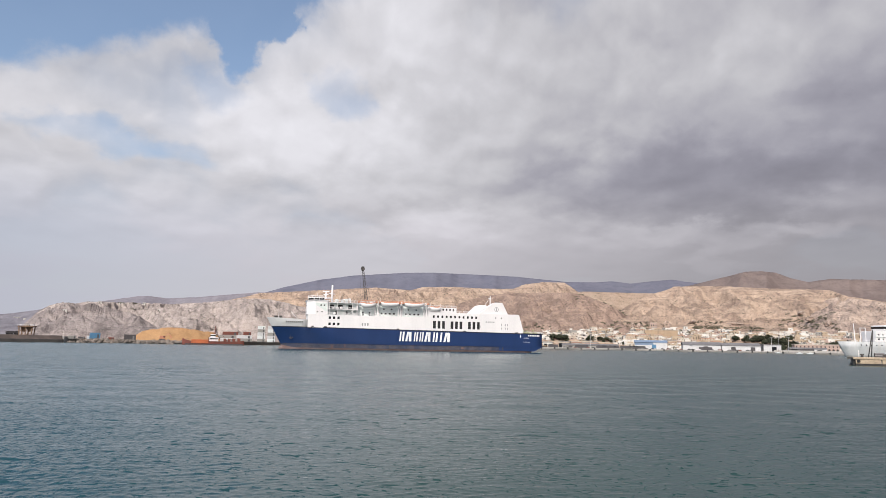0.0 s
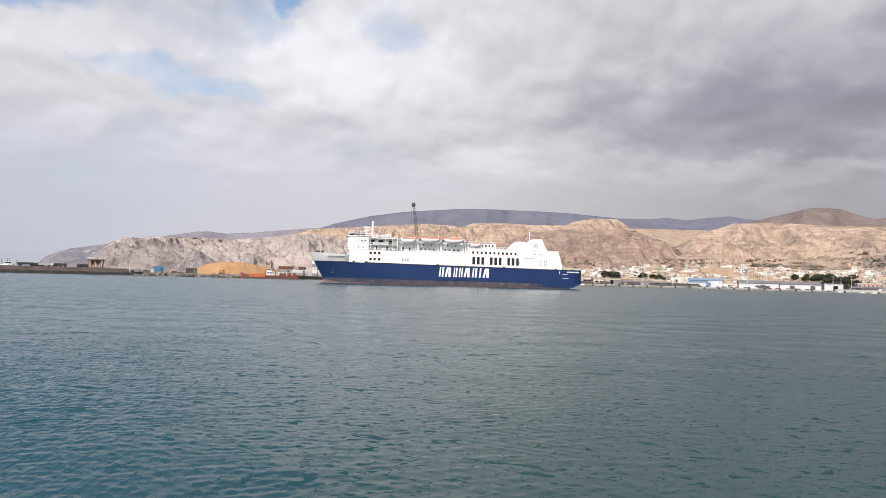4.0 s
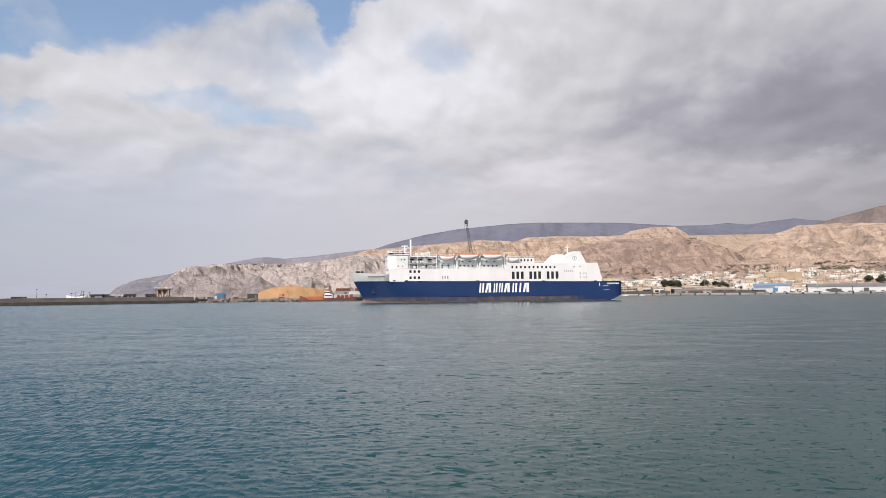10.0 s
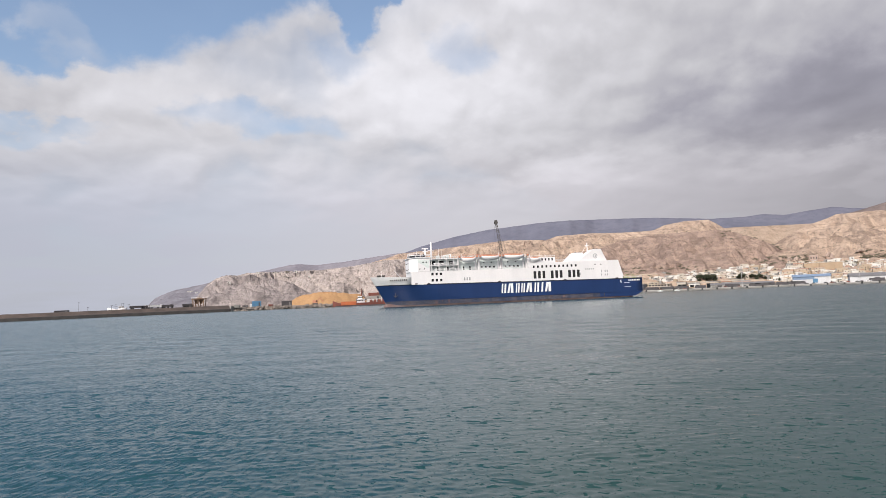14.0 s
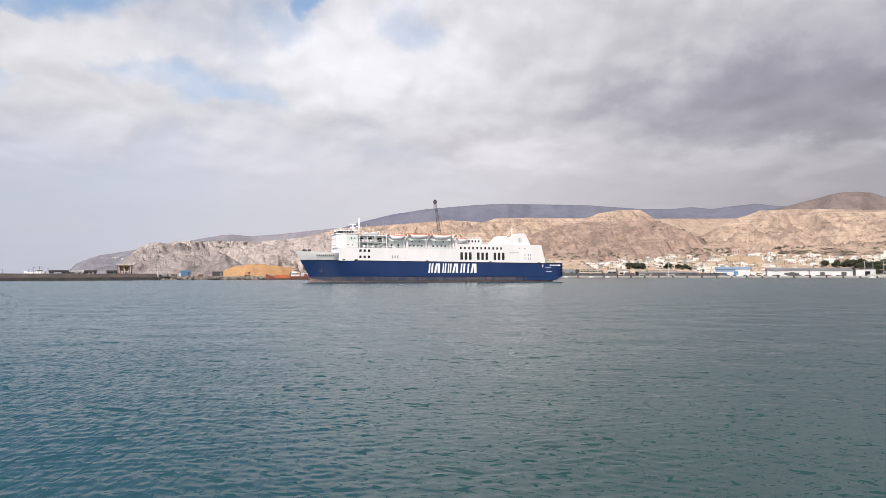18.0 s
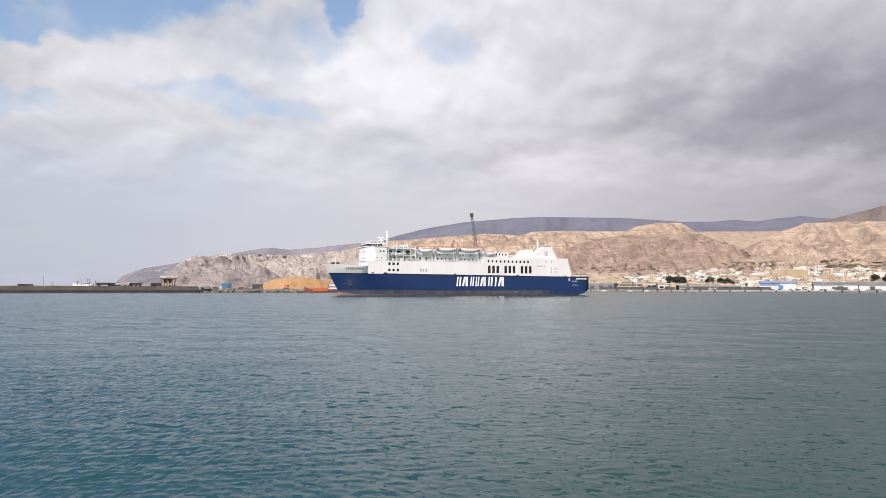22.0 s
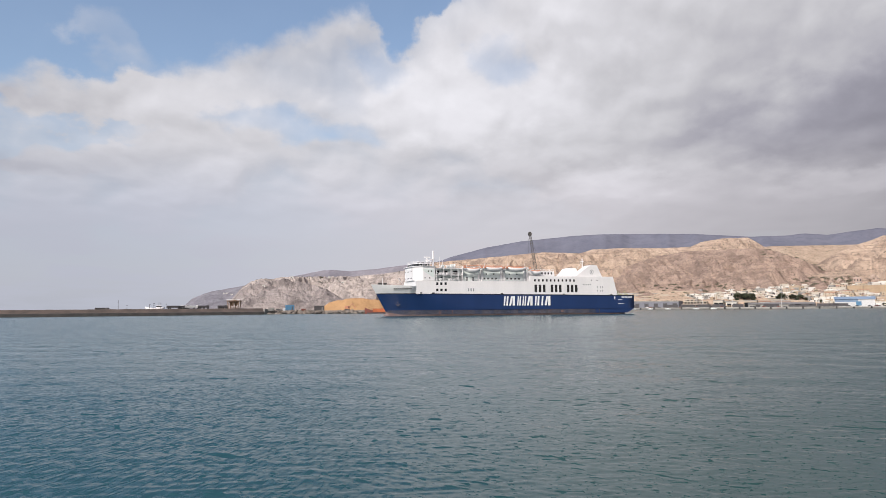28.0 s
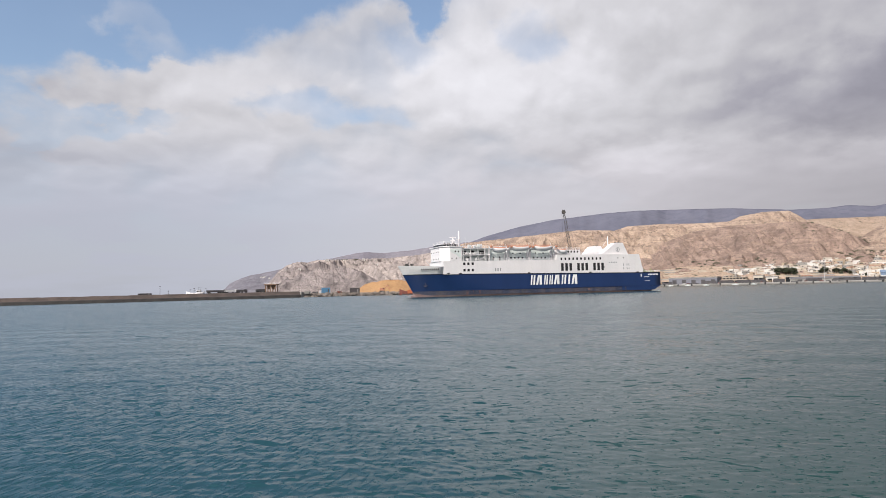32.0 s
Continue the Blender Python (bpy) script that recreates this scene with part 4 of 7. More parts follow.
def make_ferry():
    root = thing("ferry", label="large car ferry, blue hull with white superstructure, under way", category="ferry")
    sl = [-67, -66.6, -66, -65, -63, -60.5, -57.5, -54, -50, -46, -41, -36, -30, -22, -10, 5, 20, 35, 48, 58, 64, 69]
    def paint_line(s):
        return 0.75 + 1.5 * min(1.0, max(0.0, (-59 - s) / 8.0))
    lo = hull_band(lambda s: (-2.0, paint_line(s)), sl, 3)
    part("keel_plating", lo, HULL_RED, root, "faded red antifouling at the waterline", True)
    sl2 = sl[:-1] + [70, 75]
    part("boot_topping", hull_band(lambda s: (paint_line(s), 2.9), sl, 2), HULL_BOOT, root, "worn grey-blue band with rust stains", True)
    hull = part("hull", hull_band(lambda s: (2.9, blue_line(s)), sl2, 6), HULL_BLUE, root, "deep blue painted hull plating", True)
    bm = bmesh.new()
    prism(bm, [(50, 0.7), (70.4, 0.7), (74.95, 2.95), (50, 2.95)], -11.56, 11.56)
    part("stern_plating", bm, HULL_BLUE, root, "dark blue plating cut up under the stern")
    part("sheer_line", hull_band(lambda s: (blue_line(s) - 0.18, blue_line(s) + 0.26), sl2, 1, 34), HULL_EDGE, root, "dark line along the top of the blue plating", True)
    # a rusty bow foot under the stem
    bm = bmesh.new()
    rod(bm, (-66.9, 0, 0.2), (-57, 0, 0.6), 0.7, 2.6, n=10)
    part("bulbous_bow", bm, HULL_RED, root, smooth=True)
    # white forward plating that rises to the bow
    def fwd(s):
        return blue_line(s), 15.0 + max(0.0, (-53 - s) / 22.0) * 1.2
    sl3 = [-72.9, -72.6, -72, -71, -69, -66.5, -63.5, -60, -57, -53]
    part("bow_bulwark", hull_band(fwd, sl3, 3, 8), WHITE_BOW, root, "greyed white bow plating with name bars", True)
    bm = bmesh.new()
    outline = [(s, -breadth(s, 12.5) + 0.9) for s in (-53, -57, -61, -65, -68)] + [(-70.0, 0)] + [(s, breadth(s, 12.5) - 0.9) for s in (-68, -65, -61, -57, -53)]
    prism(bm, outline, 13.4, 13.6, "z")
    part("fore_deck", bm, DECK, root)
    for s, y in ((-69.2, -0.4), (-68.4, 0.6), (-66.6, -1.6)):
        bm = bmesh.new()
        rod(bm, (s, y, 13.6), (s, y, 16.7), 0.5, 0.45, n=8)
        rod(bm, (s - 0.8, y, 16.6), (s + 0.8, y, 16.6), 0.45, n=8)
        part("windlass", bm, STEEL, root)
    bm = bmesh.new()
    rod(bm, (-67.6, 0, 13.6), (-67.6, 0, 19.5), 0.16, 0.08, n=6)
    part("jackstaff", bm, WHITE, root)
    bm = bmesh.new()
    rod(bm, (-56.5, -6, 13.6), (-61.5, -8, 19.0), 0.12, n=5)
    part("derrick", bm, WHITE, root)
    # main white side plating
    t1 = 17.8
    side = bmesh.new()
    prism(side, [(-53, blue_line(-53)), (63.9, blue_line(63.9)), (63.5, 13.0), (61.6, 20.6), (10.4, 20.6), (10.4, t1), (-53, t1)], -11.53, 11.53)
    part("superstructure", side, WHITE, root, "white painted side plating")
    # forward accommodation block under the bridge, with chamfered front corners
    bm = bmesh.new()
    prism(bm, [(-49.4, -11.5), (-42.9, -11.5), (-42.9, 11.5), (-49.4, 11.5), (-53.6, 7.6), (-53.6, -7.6)], t1, 24.9, "z")
    fb = part("bridge_block", soften(bm, 0.15), WHITE, root)
    bm = bmesh.new()
    prism(bm, [(-49.6, -11.9), (-42.4, -11.9), (-42.4, 11.9), (-49.6, 11.9), (-54.1, 7.9), (-54.1, -7.9)], 24.9, 25.3, "z")
    part("bridge_deck", soften(bm, 0.08), WHITE, fb)
    bm = bmesh.new()
    prism(bm, [(-50.2, -8.2), (-44.6, -8.2), (-44.6, 8.2), (-50.2, 8.2), (-52.6, 5.4), (-52.6, -5.4)], 25.3, 26.45, "z")
    part("bridge_glazing", bm, GLASS, fb, "dark band of wheelhouse windows")
    bm = bmesh.new()
    prism(bm, [(-50.4, -8.5), (-44.2, -8.5), (-44.2, 8.5), (-50.4, 8.5), (-53.0, 5.6), (-53.0, -5.6)], 26.45, 26.8, "z")
    part("bridge_roof", soften(bm, 0.1), WHITE, fb)
    # flat panel colours a shaded recess onto the side of the bridge block
    bm = bmesh.new()
    prism(bm, [(-49.6, 23.8), (-43.5, 23.8), (-43.5, 19.6), (-44.6, 19.6), (-46.2, 21.0), (-49.2, 22.6)], -11.56, -11.3)
    part("wing_recess", bm, PALE_GREEN, fb, "flat pale green panel coloured as a shaded recess")
    windows(fb, "side_window", (-46.6, -44.9), 22.2, 23.0, 0.7, -11.62)
    windows(fb, "cabin_port", (-48.4, -46.0), 18.9, 19.5, 0.6, -11.52)
    # round-cornered windows on the front of the block
    for z in (19.2, 22.6):
        for y in (-5.6, -2.8, 0, 2.8, 5.6):
            o = part("front_window", soften(boxed(-0.1, 0.1, -0.3, 0.3, -0.25, 0.25), 0.06), GLASS, fb)
            o.location = (-53.62, y, z)
    windows(root, "cabin_window", (-41.9, -39.7, -37.4), 15.6, 17.0, 1.25, -11.55)
    windows(root, "cabin_window", (-41.9, -39.7, -37.4), 12.4, 13.8, 1.25, -11.55)
    # boat deck: recessed house wall, decks and pillars
    house = part("boat_deck_house", boxed(-42.9, 10.4, -8.2, 8.2, t1, 24.0), PALE_GREEN, root, "pale green recessed deckhouse wall")
    part("boat_deck_roof", soften(boxed(-42.9, -27.6, -11.2, 11.2, 24.0, 24.4), 0.08), WHITE, house)
    part("roof_deck", boxed(-27.6, 10.4, -8.8, 8.8, 24.0, 24.4), WHITE, house)
    part("mid_deck", soften(boxed(-42.9, -27.6, -11.4, -8.2, 20.6, 20.95), 0.06), WHITE, house)
    windows(house, "house_window", [-14.6, -12.4, -10.2, -7.9, -1.5, 0.8, 3.2, 5.4], 18.7, 19.7, 1.0, -8.25)
    windows(house, "house_window", [-13.4, -9.2, -0.2, 4.2], 21.3, 22.0, 0.8, -8.25)
    windows(house, "house_door", [-24.5, -21, -38.5, -33], 18.0, 20.0, 0.9, -8.25)
    for s in (-42.2, -38.2, -34.2, -30.4, -28.0):
        part("pillar", boxed(s - 0.15, s + 0.15, -11.3, -11.0, t1, 24.0), WHITE, house)
    bm = bmesh.new()
    for k in range(9):
        z = 18.0 + k * 0.33
        box(bm, -33.2 + k * 0.45, -32.5 + k * 0.45, -11.2, -10.0, z, z + 0.08)
    rod(bm, (-33.2, -11.2, 18), (-29.0, -11.2, 21), 0.12, n=4)
    rod(bm, (-33.2, -10.0, 18), (-29.0, -10.0, 21), 0.12, n=4)
    part("deck_stair", bm, WHITE, root)
    rail(root, [(-42.5, -11.3, t1), (-28, -11.3, t1), (10.4, -11.3, t1)])
    rail(root, [(-42.5, -11.3, 24.4), (-28, -11.3, 24.4)])
    rail(root, [(-27.5, -8.7, 24.4), (10.4, -8.7, 24.4)])
    rail(root, [(-42.6, -11.3, 20.95), (-28, -11.3, 20.95)])
    rail(root, [(-44.4, -8.3, 26.8), (-50.3, -8.3, 26.8), (-52.8, -5.5, 26.8), (-52.8, 5.5, 26.8)])
    # small crane and liferafts on the roof deck forward
    bm = bmesh.new()
    rod(bm, (-31.5, -9.2, 24.4), (-31.5, -9.2, 26.6), 0.35, n=8)
    rod(bm, (-31.5, -9.2, 26.4), (-36.8, -9.8, 25.6), 0.25, 0.15, n=6)
    part("deck_crane", bm, WHITE, root)
    raft = None
    for s in (-40.0, -38.0, -36.0):
        if raft is None:
            bm = bmesh.new()
            rod(bm, (-0.75, 0, 0.55), (0.75, 0, 0.55), 0.5, n=10)
            raft = part("liferaft_canister", bm, WHITE, root, smooth=True)
            rm = raft.data
        else:
            raft = new("liferaft_canister", rm)
            raft.parent = root
        raft.location = (s, -10.4, 20.95)
    for s in (-28.4, -17.2, -4.7, 8.7):
        davit(root, s + 0.9, -10.4, t1)
        if s > -20 and s < 5:
            davit(root, s - 0.9, -10.4, t1)
    lifeboat(root, -22.4, -11.4, 21.7, 8.6, True)
    lifeboat(root, -11.0, -11.8, 22.4, 11.8)
    lifeboat(root, 2.0, -11.8, 22.4, 11.8)
    bm = bmesh.new()
    for k in range(7):
        rod(bm, (-24 + k * 4.6, -8.6, 24.4), (-23.2 + k * 4.6, -8.6, 26.5), 0.12, n=4)
    rod(bm, (-26.5, -8.9, 25.9), (8, -8.9, 25.9), 0.14, n=6)
    part("roof_pipework", bm, ORANGE, root, "orange painted gear along the roof deck")
    # dark panels painted as deck shade, and gear, on the open decks abaft the bridge
    windows(house, "deck_recess", [-41.0, -36.4, -31.0], 21.2, 23.2, 2.6, -8.3, DARK)
    windows(house, "deck_locker", [-39.6, -35.0, -29.6], 18.0, 19.2, 1.3, -10.2, WHITE_OLD, 1.4)
    for s in (-16.8, -4.5, 8.2):
        part("deck_frame", soften(boxed(s - 0.25, s + 0.25, -9.8, -8.2, t1, 24.2), 0.06), WHITE, house)
    for s in (-20, -13, -7, -1, 5):
        part("roof_vent", soften(boxed(s - 0.6, s + 0.6, -7.8, -6.6, 24.4, 25.3), 0.15), WHITE, house)
    # aft block: windows, dark openings, upper house with a small boat
    windows(root, "saloon_window", [13.2 + 2.37 * k for k in range(11)], 17.7, 19.0, 1.0, -11.58)
    for g in (12.9, 22.6, 32.4):
        windows(root, "mooring_opening", [g + 0.75, g + 3.25, g + 5.75], 12.0, 16.0, 1.5, -11.6, DARK, 0.4)
    part("upper_house", soften(boxed(10.6, 26.6, -8.5, 8.5, 20.6, 23.4), 0.12), WHITE, root)
    windows(root, "upper_window", [17.2 + 1.9 * k for k in range(5)], 21.6, 22.9, 0.9, -8.55)
    lifeboat(root, 14.2, -10.6, 20.75, 6.6, True)
    rail(root, [(17, -11.3, 20.6), (38, -11.3, 20.6)])
    rail(root, [(10.8, -8.3, 23.4), (26.4, -8.3, 23.4)])
    # two funnel casings
    bm = bmesh.new()
    prism(bm, [(38.4, 20.6), (55.6, 20.6), (52.4, 27.0), (48.2, 27.0), (47.0, 26.4)], -10.2, -4.4)
    fun = part("funnel", soften(bm, 0.15), WHITE, root, "white trapezoid funnel casing")
    bm = bmesh.new()
    prism(bm, [(36.6, 20.6), (51.0, 20.6), (47.6, 26.2), (43.2, 26.2), (42.0, 25.7)], 4.4, 10.2)
    fun2 = part("funnel", soften(bm, 0.15), WHITE, root, "white trapezoid funnel casing")
    for fx, fy, zt in ((50.3, -7.3, 27.0), (45.4, 7.3, 26.2)):
        for dx, dy in ((-1.2, -1), (0.6, -1.2), (-0.6, 1), (1.2, 0.8)):
            bm = bmesh.new()
            rod(bm, (fx + dx, fy + dy, zt - 0.5), (fx + dx, fy + dy, zt + 0.45), 0.35, n=8)
            part("exhaust_pipe", bm, STEEL, fun if fy < 0 else fun2)
    ring = bmesh.new()
    for k in range(20):
        a0, a1 = 2 * math.pi * k / 20, 2 * math.pi * (k + 1) / 20
        q = [(48.9 + r * 0.9 * math.cos(a), -10.24, 23.2 + r * math.sin(a)) for a, r in ((a0, 1.35), (a1, 1.35), (a1, 1.0), (a0, 1.0))]
        ring.faces.new([ring.verts.new(p) for p in q])
    prism(ring, [(48.6, 22.5), (49.2, 22.5), (49.2, 23.9), (48.6, 23.9)], -10.26, -10.22)
    part("emblem", ring, GREY_MARK, fun, "grey ring emblem")
    bm = bmesh.new()
    rod(bm, (47.6, -2.6, 20.6), (47.6, -2.6, 31.2), 0.42, 0.22, n=8)
    rod(bm, (46.3, -2.6, 29.6), (48.9, -2.6, 29.6), 0.12, n=5)
    rod(bm, (47.6, -2.6, 30.0), (44.2, -2.6, 25.5), 0.09, n=4)
    part("aft_mast", bm, WHITE, root)
    windows(root, "aft_port", [48.0, 51.4], 18.2, 18.8, 0.6, -11.56)
    windows(root, "ladder_mark", [51.4, 53.6, 54.8], 14.2, 15.4, 0.45, -11.56, GREY_MARK)
    windows(root, "ladder_mark", [51.4, 53.6, 54.8], 12.3, 13.3, 0.45, -11.56, GREY_MARK)
    windows(root, "hull_marking", [42.6 + 1.1 * k for k in range(5)], 15.8, 16.5, 0.6, -11.55, GREY_MARK)
    windows(root, "hull_marking", [-24.9, -23.5, -22.1], 12.4, 14.0, 0.8, -11.55, GREY_MARK)
    windows(root, "pilot_door", [38.9], 13.0, 14.3, 1.0, -11.57, GREY_MARK)
    # foremast over the bridge
    bm = bmesh.new()
    rod(bm, (-40.3, 0, 24.4), (-40.3, 0, 34.0), 0.6, 0.45, n=8)
    rod(bm, (-42.2, -1.5, 29.4), (-38.6, 1.5, 29.4), 0.2, n=5)
    rod(bm, (-40.3, 0, 27.2), (-44.0, 0, 27.0), 0.3, n=6)
    mast = part("foremast", bm, WHITE, root, smooth=True)
    bm = bmesh.new()
    rod(bm, (-43.6, 0, 26.7), (-43.6, 0, 30.9), 0.45, 0.3, n=8)
    box(bm, -45.3, -41.9, -0.3, 0.3, 30.3, 30.8)
    box(bm, -44.9, -42.3, -0.25, 0.25, 28.8, 29.2)
    part("radar", bm, WHITE, mast)
    for x0, z1 in ((-48, 29.5), (-50.5, 28.8), (-36, 31.0), (-34.4, 29.6)):
        bm = bmesh.new()
        rod(bm, (x0, 2, 24.4), (x0, 2, z1), 0.07, n=4)
        part("aerial", bm, WHITE, root)
    for x0 in (-50.6, -48.6, -46):
        part("searchlight", soften(boxed(x0, x0 + 1.1, -6.6, -5.2, 26.78, 27.4), 0.1), STEEL, root)
    # stern: poop bulwark, ramp gear, mooring winches
    bm = bmesh.new()
    box(bm, 64.2, 74.9, -11.45, -11.2, 10.0, 10.5)
    box(bm, 64.2, 74.9, 11.2, 11.45, 10.0, 10.5)
    box(bm, 74.7, 74.95, -11.45, 11.45, 10.0, 10.5)
    part("stern_bulwark", bm, HULL_BLUE, root)
    part("poop_deck", boxed(63.2, 74.8, -11.2, 11.2, 9.6, 9.9), DECK, root)
    rail(root, [(64.5, -11.3, 10.5), (74.8, -11.3, 10.5), (74.8, 11.3, 10.5)], 1.6, 1.0)
    for s, y in ((66.5, -8), (69.5, -6), (72, -8.6)):
        bm = bmesh.new()
        rod(bm, (s - 0.8, y, 10.7), (s + 0.8, y, 10.7), 0.75, n=10)
        box(bm, s - 1.1, s + 1.1, y - 0.9, y + 0.9, 9.9, 10.2)
        box(bm, s - 1.3, s - 1.0, y - 0.5, y + 0.5, 10.2, 12.6)
        part("mooring_winch", bm, YELLOW, root, "yellow-green mooring winch")
    bm = bmesh.new()
    prism(bm, [(63.0, 11.6), (64.4, 11.6), (63.2, 15.2), (62.7, 17.5)], -11.2, -7)
    part("aft_fairing", bm, WHITE, root)
    # painted brand bars on the hull side, each a plain slanted shape
    bars = [(-5.3, 2.7, 0), (-2.1, 3.7, 1), (2.5, 2.2, 0), (5.5, 2.2, 0), (8.2, 3.7, 1), (12.8, 2.8, 0), (16.7, 1.2, 0), (18.7, 3.9, 1)]
    for s, w, taper in bars:
        lean = 0.5
        strokes = [(s, w * 0.3), (s + w * 0.55, w * 0.36)] if w > 2.0 else [(s, w * 0.8)]
        for k, (x, b) in enumerate(strokes):
            top = x + lean + (w * 0.17 if taper and k == 0 else (-w * 0.13 if taper else 0))
            bm = bmesh.new()
            prism(bm, [(x, 4.9), (x + b, 4.9), (top + b, 9.9), (top, 9.9)], -11.62, -11.5)
            part("brand_bar", soften(bm, 0.04), LETTER, root, "white painted bar on the blue hull")
    for k in range(9):
        s = -63.6 + k * 0.98
        y = -breadth(s, 13.9) - 0.06
        o = part("name_bar", boxed(-0.3, 0.3, -0.06, 0.08, 13.5, 14.2), STEEL, root)
        o.matrix_local = pose(s, y, 0, 0, 0, -26 + k * 0.4)
    for k in range(7):
        part("stern_name_bar", boxed(66.9 + k, 67.6 + k, -11.58, -11.5, 8.9, 9.6), LETTER, root)
    part("stern_mark", boxed(62.2, 62.7, -11.58, -11.5, 8.0, 9.6), LETTER, root)
    part("stern_mark", boxed(64.4, 67.4, -11.58, -11.5, 7.8, 8.05), LETTER, root)
    part("stern_mark", boxed(64.4, 68.0, -11.58, -11.5, 5.6, 5.8), LETTER, root)
    # anchor in its pocket
    bm = bmesh.new()
    y = -breadth(-61.0, 6.3)
    rod(bm, (-61.0, y - 0.3, 5.2), (-61.0, y - 0.3, 7.4), 0.18, n=6)
    rod(bm, (-62.0, y - 0.35, 6.0), (-61.0, y - 0.35, 5.1), 0.2, n=6)
    rod(bm, (-60.0, y - 0.35, 6.0), (-61.0, y - 0.35, 5.1), 0.2, n=6)
    part("anchor", bm, HULL_BOOT, root)
    bm = bmesh.new()
    box(bm, -30, 72, -11.68, -11.5, 3.0, 3.25)
    part("rubbing_strake", bm, HULL_BLUE, root)
    for s in (-10.5, 52.0, 20):
        part("draught_mark", boxed(s, s + 0.5, -11.6, -11.5, 0.5, 2.8), CONTAINER, root)
    part("hull_patch", boxed(28.5, 30.0, -11.6, -11.5, 1.3, 2.4), HULL_RED, root)
    # churned water that the ship drags under her counter and along the waterline
    rng = random.Random(9)
    foam = surface("churned_white_water", (0.34, 0.40, 0.40), (0.24, 0.30, 0.30), 0.8, 0.6, spread=0.3)
    for k in range(6):
        s = rng.uniform(69.0, 76.0)
        y = rng.uniform(-12.2, -6.0)
        bm = bmesh.new()
        L, w = rng.uniform(0.8, 2.6), rng.uniform(0.25, 0.6)
        ring = [bm.verts.new((L * math.cos(a * 0.628) * rng.uniform(0.7, 1.1), w * math.sin(a * 0.628) * rng.uniform(0.7, 1.1), -0.12)) for a in range(10)]
        tip = bm.verts.new((0, 0, rng.uniform(0.16, 0.34)))
        for a in range(10):
            bm.faces.new((ring[a], ring[(a + 1) % 10], tip))
        o = part("wash", bm, foam, root, "white churned water at the waterline" if k == 0 else "", True)
        o.location = (s, y, 0.05)
    # fairleads and a dark edge along the top of the blue plating
    for s in (-50.5, -44.0, -6.0, 30.5, 60.2):
        part("fairlead", soften(boxed(s - 0.7, s + 0.7, -11.66, -11.4, blue_line(s) + 0.15, blue_line(s) + 0.75), 0.15), STEEL, root)
    for s in (-50.0, -48.7, -47.4, -46.1, -44.8):
        part("wheelhouse_mullion", boxed(s - 0.09, s + 0.09, -8.28, -8.1, 25.3, 26.45), WHITE, root)
    for s, h in ((-38.5, 1.6), (-35.5, 1.0), (-33.4, 1.9)):
        part("deck_box", soften(boxed(s - 0.8, s + 0.8, -10.9, -9.6, 24.4, 24.4 + h), 0.1), WHITE_OLD, root)
    return root


ferry = make_ferry()


# ---- things on the breakwater and along the left shore ----
def on_mole(az, off=12.0):
    """A place on the crest of the breakwater at an azimuth."""
    h = Vector((math.sin(radians(az)), math.cos(radians(az))))
    base = MA + MN * off
    den = h.x * MD.y - h.y * MD.x
    k = (base.x * MD.y - base.y * MD.x) / den
    return h * k


MROT = math.degrees(math.atan2(MD.y, MD.x))


def hopper_tower():
    p = polar(-24.6, 545)
    root = thing("loading_tower", p.x, p.y, 2.6, 8, "rusty brown loading hopper on concrete legs", "tower")
    tan = surface("rusty_hopper_plate", (0.23, 0.15, 0.10), (0.16, 0.105, 0.075), 0.3, 0.9, stain=(0.12, 0.08, 0.06))
    part("deck", soften(boxed(-4.9, 4.9, -3.6, 3.6, 7.5, 8.3), 0.1), tan, root)
    bm = bmesh.new()
    for x in (-1.9, 1.5):
        lo = [bm.verts.new((x + a * 0.5, b * 0.5, 4.2)) for a, b in ((-1, -1), (1, -1), (1, 1), (-1, 1))]
        hi = [bm.verts.new((x + a * 1.5, b * 2.4, 7.5)) for a, b in ((-1, -1), (1, -1), (1, 1), (-1, 1))]
        bm.faces.new(lo[::-1])
        bm.faces.new(hi)
        for k in range(4):
            bm.faces.new((lo[k], lo[(k + 1) % 4], hi[(k + 1) % 4], hi[k]))
    part("hopper", bm, tan, root, "rusty double hopper under the deck")
    for x in (-4.2, 0.0, 4.2):
        for y in (-3.0, 3.0):
            bm = bmesh.new()
            rod(bm, (x * 0.82, y, 0), (x, y * 0.9, 7.6), 0.42, 0.36, n=6)
            part("leg", bm, tan, root)
    for x0, x1, z0, z1 in ((-3.6, 0.0, 1.0, 6.6), (0.0, -4.0, 1.0, 6.6), (0.0, 4.0, 1.0, 6.6), (3.6, 0.0, 1.0, 6.6)):
        bm = bmesh.new()
        rod(bm, (x0, -3.0, z0), (x1, -2.9, z1), 0.16, n=5)
        part("brace", bm, tan, root)
    rail(root, [(-4.8, -3.5, 8.3), (4.8, -3.5, 8.3)], 1.6, 1.0)
    part("cabin", soften(boxed(-7.0, -5.4, -2, 2, 0, 3.4), 0.1), WH_WHITE, root)
    part("hoist", soften(boxed(-1.2, 1.4, -1.2, 1.2, 8.3, 9.4), 0.15), tan, root)
    return root


hopper_tower()


